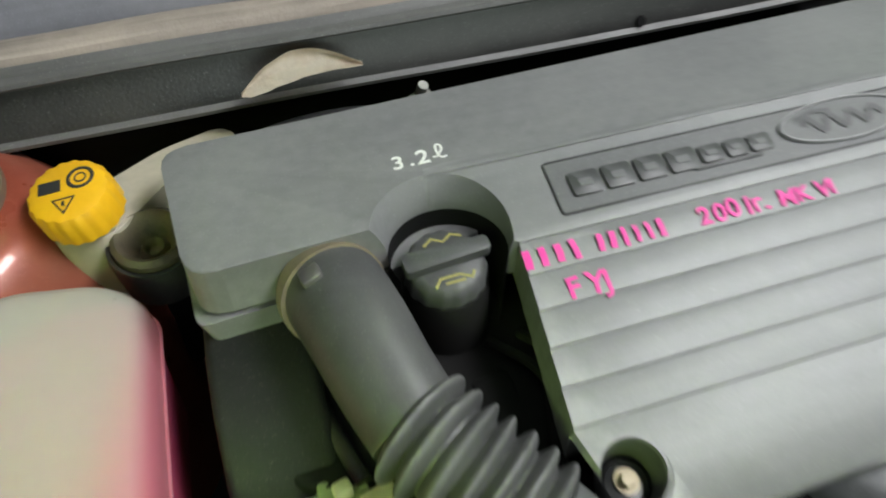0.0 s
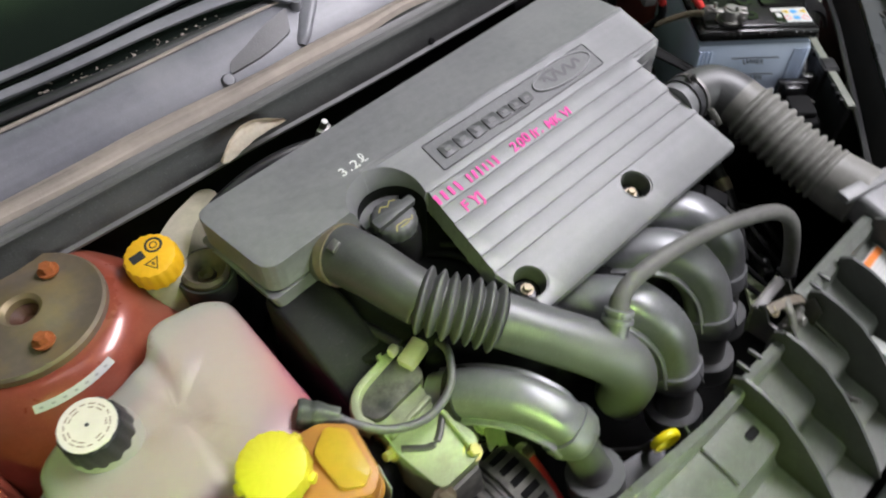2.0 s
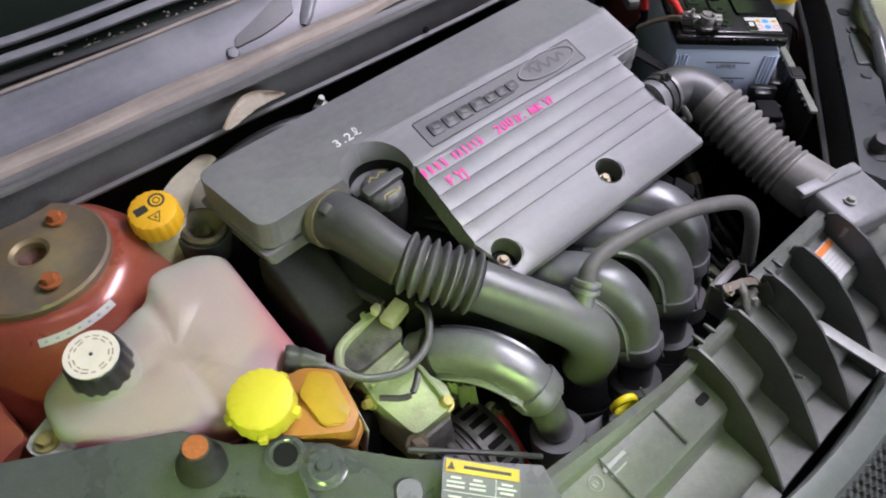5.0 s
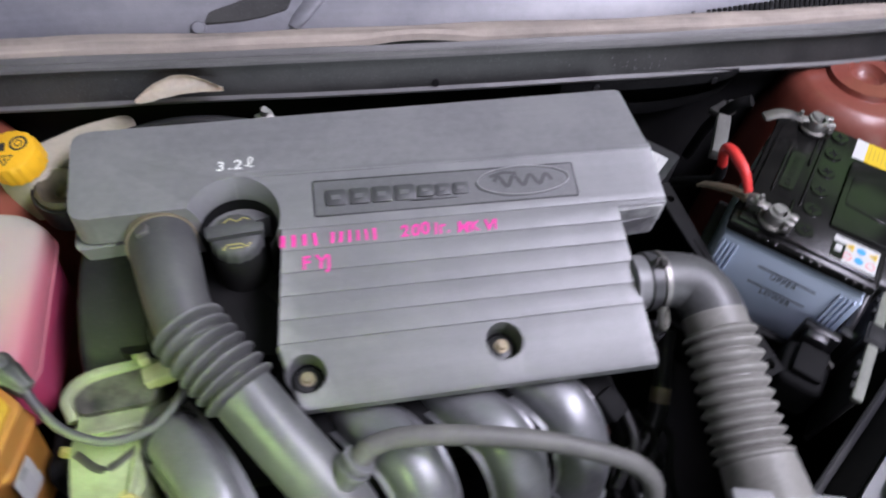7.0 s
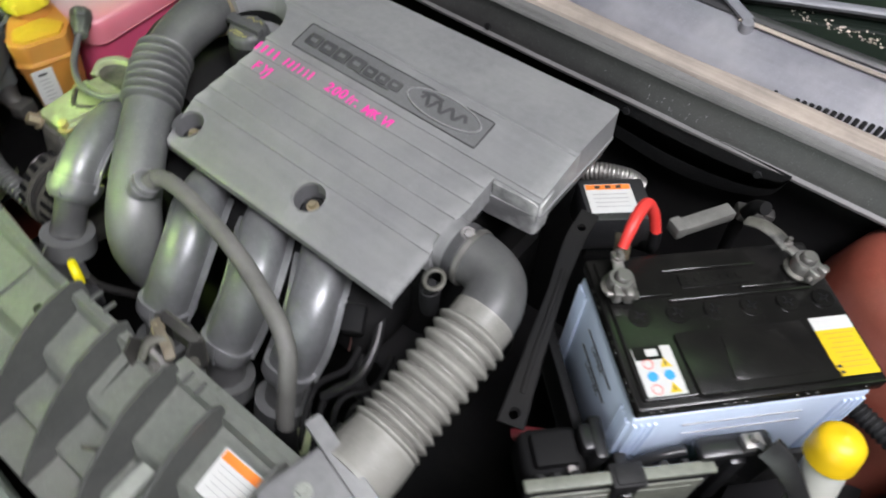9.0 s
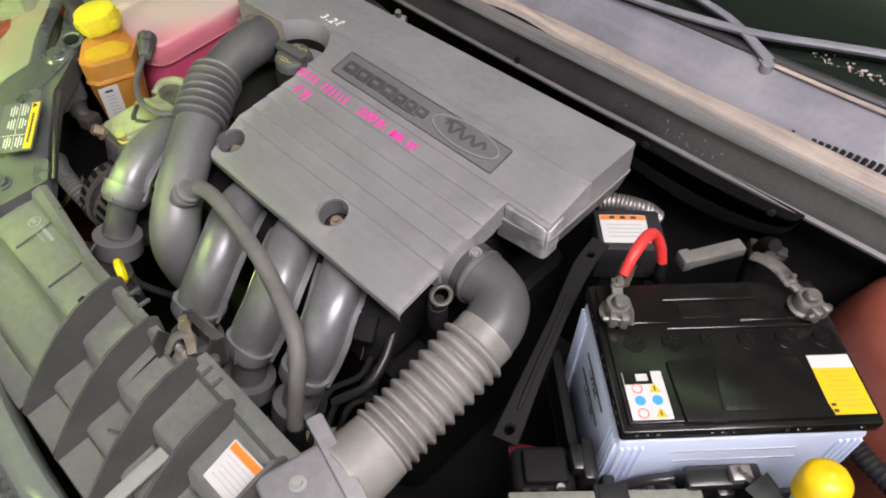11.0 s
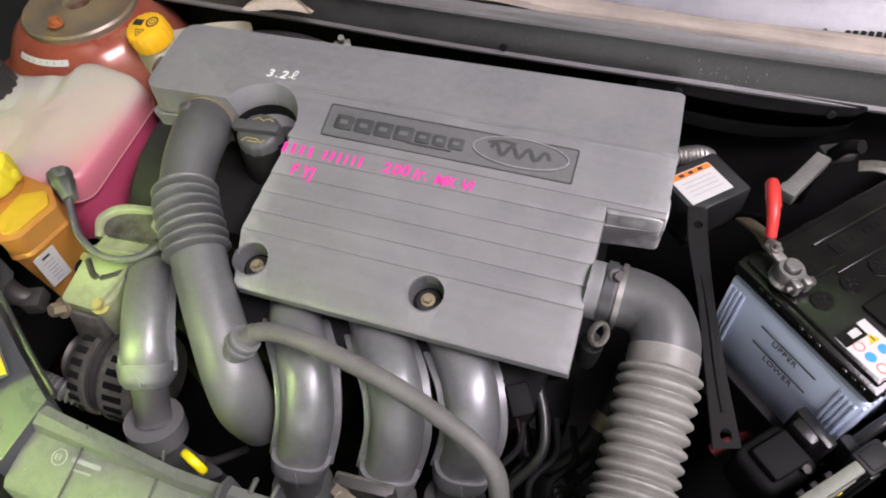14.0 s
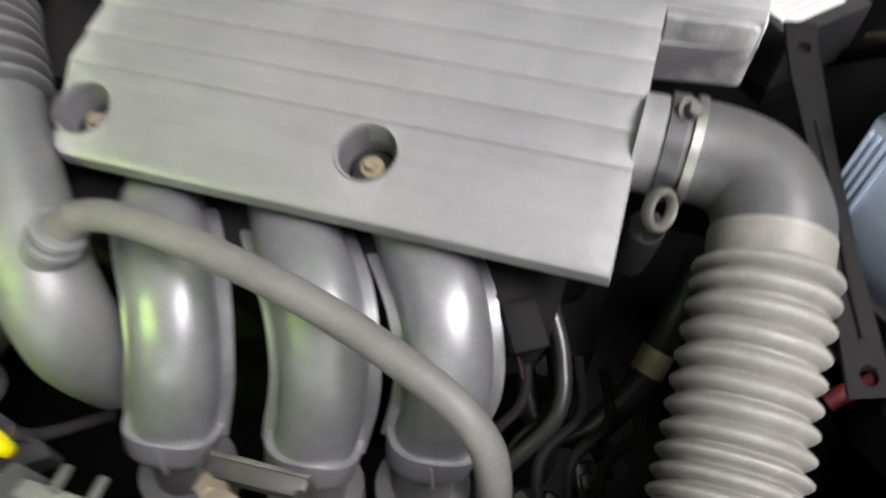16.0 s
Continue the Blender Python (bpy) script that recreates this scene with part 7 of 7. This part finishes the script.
def steering_reservoir():
    r = thing("steering_fluid_reservoir", "orange-yellow stained power steering reservoir", "reservoir", (-0.288, -0.198, 0.77))
    body = rounded([(-0.264, -0.158), (-0.242, -0.178), (-0.252, -0.226), (-0.268, -0.237), (-0.304, -0.213), (-0.338, -0.176), (-0.318, -0.152)], 0.006)
    part("shoulder", prism(body, lambda x, y: 0.915 - 0.12 * max(0.0, x + 0.30) , 0.884, 0.007, 0.98, 3), orange_tank, r)
    part("body", prism(body, 0.886, 0.775, 0.004, 0.70, 2), orange_tank, r)
    part("seam", prism([(x * 1.0 + 0.0, y) for x, y in body], 0.8855, 0.8815, 0.001, 1.04), orange_tank, r)
    inset = rounded([(-0.262, -0.166), (-0.249, -0.180), (-0.257, -0.221), (-0.269, -0.228), (-0.284, -0.218), (-0.283, -0.180)], 0.004)
    part("top_panel", prism(inset, lambda x, y: 0.9185 - 0.12 * max(0.0, x + 0.30), 0.905, 0.002, 1.0, 2), amber_tank, r, "yellower raised top panel")
    at, ax = Vector((-0.313, -0.176, 0.912)), Vector((-0.05, -0.10, 1)).normalized()
    part("neck", lathe([(0.024, -0.02), (0.024, 0.012), (0, 0.012)], at, ax, 28), orange_tank, r, "brown stained neck")
    cap = part("cap", lathe([(0, 0.036), (0.023, 0.036), (0.0268, 0.034), (0.0278, 0.030), (0.0285, 0.014), (0.0275, 0.011), (0, 0.011)], at, ax, 72, 18, 0.0007), lemon_cap, r, "bright yellow screw cap")
    for k in range(5):
        a = radians(k * 72 + 20)
        u = plane_at(at + ax * 0.018, (1, 0, 0.05), (0, 1, 0.1))
        part("cap_lug", box((0.007, 0.008, 0.012), u @ pose(0.0285 * math.cos(a), 0.0285 * math.sin(a), 0, 0, 0, math.degrees(a)), 0.002), lemon_cap, cap)
    lm = plane_at((-0.2500, -0.219, 0.853), (0.217, 0.976, 0), (0.11, -0.03, 1))
    part("label", plate(rect(0.025, 0.052, 0.001), 0.0006, lm), white_label, r, "aged paper label with unreadable print")
    part("print_bar", plate(rect(0.010, 0.0035), 0.0003, lm @ Matrix.Translation((0, 0.019, 0.0007))), print_black, r)
    for k in range(6):
        part("print_bar", plate(rect(0.012 - 0.002 * (k % 2), 0.0016), 0.0003, lm @ Matrix.Translation((0, 0.011 - 0.006 * k, 0.0007))), print_grey, r)
    part("stain", tube([(-0.262, -0.190, 0.9085), (-0.272, -0.205, 0.910), (-0.268, -0.222, 0.9095), (-0.280, -0.232, 0.9105)], 0.0016, 0.0007, (0, 0, 1), 6, 5), rust, r, "brown dried fluid stain")
    return r


steering_reservoir()


def alternator():
    a = thing("alternator", "dirty alloy alternator with slotted end housings", "alternator", (-0.165, -0.275, 0.70))
    c = Vector((0.0, -0.272, 0.757))
    def drum(name, prof, mat, label=""):
        return part(name, lathe([(rad, x) for x, rad in prof], c, (1, 0, 0), 48), mat, a, label)
    drum("left_housing", [(-0.210, 0), (-0.210, 0.030), (-0.206, 0.046), (-0.198, 0.052), (-0.180, 0.054), (-0.180, 0)], dirty_alloy)
    drum("stator_core", [(-0.181, 0), (-0.181, 0.0505), (-0.175, 0.0505), (-0.1745, 0.0485), (-0.1735, 0.0505), (-0.168, 0.0505), (-0.1675, 0.0485), (-0.1665, 0.0505), (-0.160, 0.0505), (-0.160, 0)],
         dark_steel, "dark steel laminations")
    right = drum("right_housing", [(-0.161, 0), (-0.161, 0.054), (-0.135, 0.053), (-0.124, 0.047), (-0.120, 0.030), (-0.120, 0)], dirty_alloy)
    for k in range(15):
        t = radians(-35 + k * 15)
        for x, lab in ((-0.144, right), (-0.192, a)):
            m = Matrix.Translation(c + Vector((x, -0.0512 * math.sin(t), 0.0512 * math.cos(t)))) @ pose(0, 0, 0, math.degrees(t), 0, 0)
            part("slot", box((0.022 if lab is right else 0.014, 0.0075, 0.006), m, 0.001), deep_black, lab)
    for x, y, z in ((-0.131, -0.214, 0.786), (-0.123, -0.262, 0.783)):
        post = part("post", lathe([(0.012, 0), (0.012, 0.006), (0.010, 0.008), (0.010, 0.012), (0.006, 0.013), (0.0045, 0.024), (0, 0.024)], (x, y, z), (0.35, -0.25, 1), 20), black_plastic, a, "black cable post")
        hex_bolt(post, (x + 0.004, y - 0.003, z + 0.012), (0.35, -0.25, 1), 0.0075, cast_alloy, "nut", thick=0.005)
    part("cable_lug", box((0.020, 0.026, 0.005), Matrix.Translation((-0.130, -0.238, 0.800)) @ pose(0, 0, 0, 8, 14, -30), 0.001), cast_alloy, a, "pale green-lit cable lug")
    part("rear_bracket", box((0.012, 0.040, 0.006), Matrix.Translation((-0.136, -0.207, 0.797)) @ pose(0, 0, 0, 6, 16, -35), 0.001), dirty_alloy, a)
    part("pulley", lathe([(0.030, 0.0), (0.030, 0.004), (0.026, 0.006), (0.026, 0.008), (0.030, 0.010), (0.026, 0.012), (0.030, 0.016), (0, 0.016)], (-0.212, -0.272, 0.757), (-1, 0, 0.0), 32), dark_steel, a)
    return a


alternator()
single("red_cable", merge(tube([(-0.117, -0.270, 0.792), (-0.1185, -0.283, 0.786), (-0.1205, -0.300, 0.776), (-0.120, -0.312, 0.764)], [0.0050, 0.0066, 0.0070, 0.0066], None, None, 14, 8),
                          tube([(-0.120, -0.311, 0.765), (-0.116, -0.322, 0.735), (-0.11, -0.33, 0.68)], 0.0050, None, None, 12, 6)), red_rubber, "red rubber boot on the alternator cable", "cable")


def engine_bracket():
    b = thing("engine_bracket", "cast alloy engine bracket, pale with dark stains", "bracket", (-0.19, -0.19, 0.78))
    o = rounded([(-0.210, -0.126), (-0.160, -0.118), (-0.157, -0.150), (-0.168, -0.195), (-0.157, -0.236), (-0.170, -0.254), (-0.214, -0.254), (-0.221, -0.200)], 0.007)
    part("body", prism(o, lambda x, y: 0.856 + 0.03 * (y + 0.20), 0.79, 0.004, 1.02, 3), cast_alloy, b)
    part("saddle", tube([(-0.150, -0.124, 0.852), (-0.190, -0.130, 0.855), (-0.214, -0.138, 0.857), (-0.226, -0.154, 0.856), (-0.222, -0.170, 0.850)],
                        [0.013, 0.014, 0.014, 0.014, 0.012], 0.0058, (0, 0, 1), 14, 8, square=3), cast_alloy, b, "pale curved lever rim")
    part("saddle_floor", prism(rounded([(-0.222, -0.142), (-0.150, -0.128), (-0.152, -0.166), (-0.218, -0.171)], 0.012), 0.8635, 0.850, 0.001), dirty_alloy, b, "dark floor of the hollow")
    part("rib", box((0.052, 0.005, 0.010), Matrix.Translation((-0.190, -0.186, 0.858)) @ pose(0, 0, 0, 0, 0, 6), 0.0015), cast_alloy, b)
    part("rib", box((0.005, 0.060, 0.008), Matrix.Translation((-0.167, -0.220, 0.856)) @ pose(0, 0, 0, 0, 0, -6), 0.0015), cast_alloy, b)
    part("tongue", box((0.020, 0.012, 0.014), Matrix.Translation((-0.166, -0.122, 0.860)) @ pose(0, 0, 0, 10, 8, 8), 0.002), cast_alloy, b)
    part("groove", tube([(-0.216, -0.202, 0.8562), (-0.192, -0.219, 0.8558), (-0.166, -0.203, 0.8562)], 0.0035, 0.0014, (1, 0, 0), 8, 6), dark_steel, b, "dark grimy groove")
    part("foot", box((0.040, 0.020, 0.05), Matrix.Translation((-0.192, -0.254, 0.815)) @ pose(0, 0, 0, -12, 0, 0), 0.004), dirty_alloy, b)
    hex_bolt(b, (-0.171, -0.246, 0.851), (0.2, -0.3, 1), 0.0062, yellow_plating, "bolt", thick=0.010)
    hex_bolt(b, (-0.215, -0.256, 0.842), (-0.2, -0.7, 0.6), 0.0075, brass, "bolt", thick=0.014)
    hex_bolt(b, (-0.2215, -0.196, 0.846), (-0.9, 0, 0.5), 0.005, yellow_plating, "bolt", thick=0.010)
    return b


engine_bracket()


def purge_valve():
    p = thing("sensor_plug", "pale plastic sensor plug under the intake hose", "plug", (-0.150, -0.142, 0.85))
    part("body", box((0.030, 0.018, 0.016), Matrix.Translation((-0.148, -0.142, 0.868)) @ pose(0, 0, 0, 0, -6, 15), 0.003), beige_plastic, p)
    part("lug", box((0.010, 0.008, 0.012), Matrix.Translation((-0.162, -0.130, 0.876)) @ pose(0, 0, 0, 0, 0, 15), 0.002), beige_plastic, p)
    part("lead", tube([(-0.150, -0.125, 0.868), (-0.160, -0.09, 0.87), (-0.165, -0.06, 0.86)], 0.005, None, None, 10, 6), black_plastic, p)
    return p


purge_valve()
single("corrugated_conduit", tube([(-0.320, -0.303, 0.755), (-0.290, -0.309, 0.772), (-0.262, -0.315, 0.778), (-0.230, -0.317, 0.775), (-0.198, -0.315, 0.764), (-0.178, -0.310, 0.742)], 0.0095, None, None, 16, 14, True, (0.0, 1.0, 26, 0.0028)), hose_rubber, "grey-black corrugated cable conduit", "conduit")
single("cable_plug", merge(tube([(-0.305, -0.245, 0.842), (-0.275, -0.258, 0.845), (-0.255, -0.255, 0.84)], [0.010, 0.012, 0.009], None, None, 14, 6), box((0.02, 0.024, 0.018), Matrix.Translation((-0.252, -0.256, 0.84)) @ pose(0, 0, 0, 0, 0, 20), 0.003)),
       dark_steel, "dusty black cable plug near the reservoir", "plug")
single("drive_belt", tube([(-0.235, -0.20, 0.70), (-0.235, -0.21, 0.82), (-0.232, -0.185, 0.835), (-0.232, -0.16, 0.82), (-0.23, -0.10, 0.70)], 0.010, 0.002, (1, 0, 0), 10, 8), deep_black, "black ribbed drive belt", "belt")
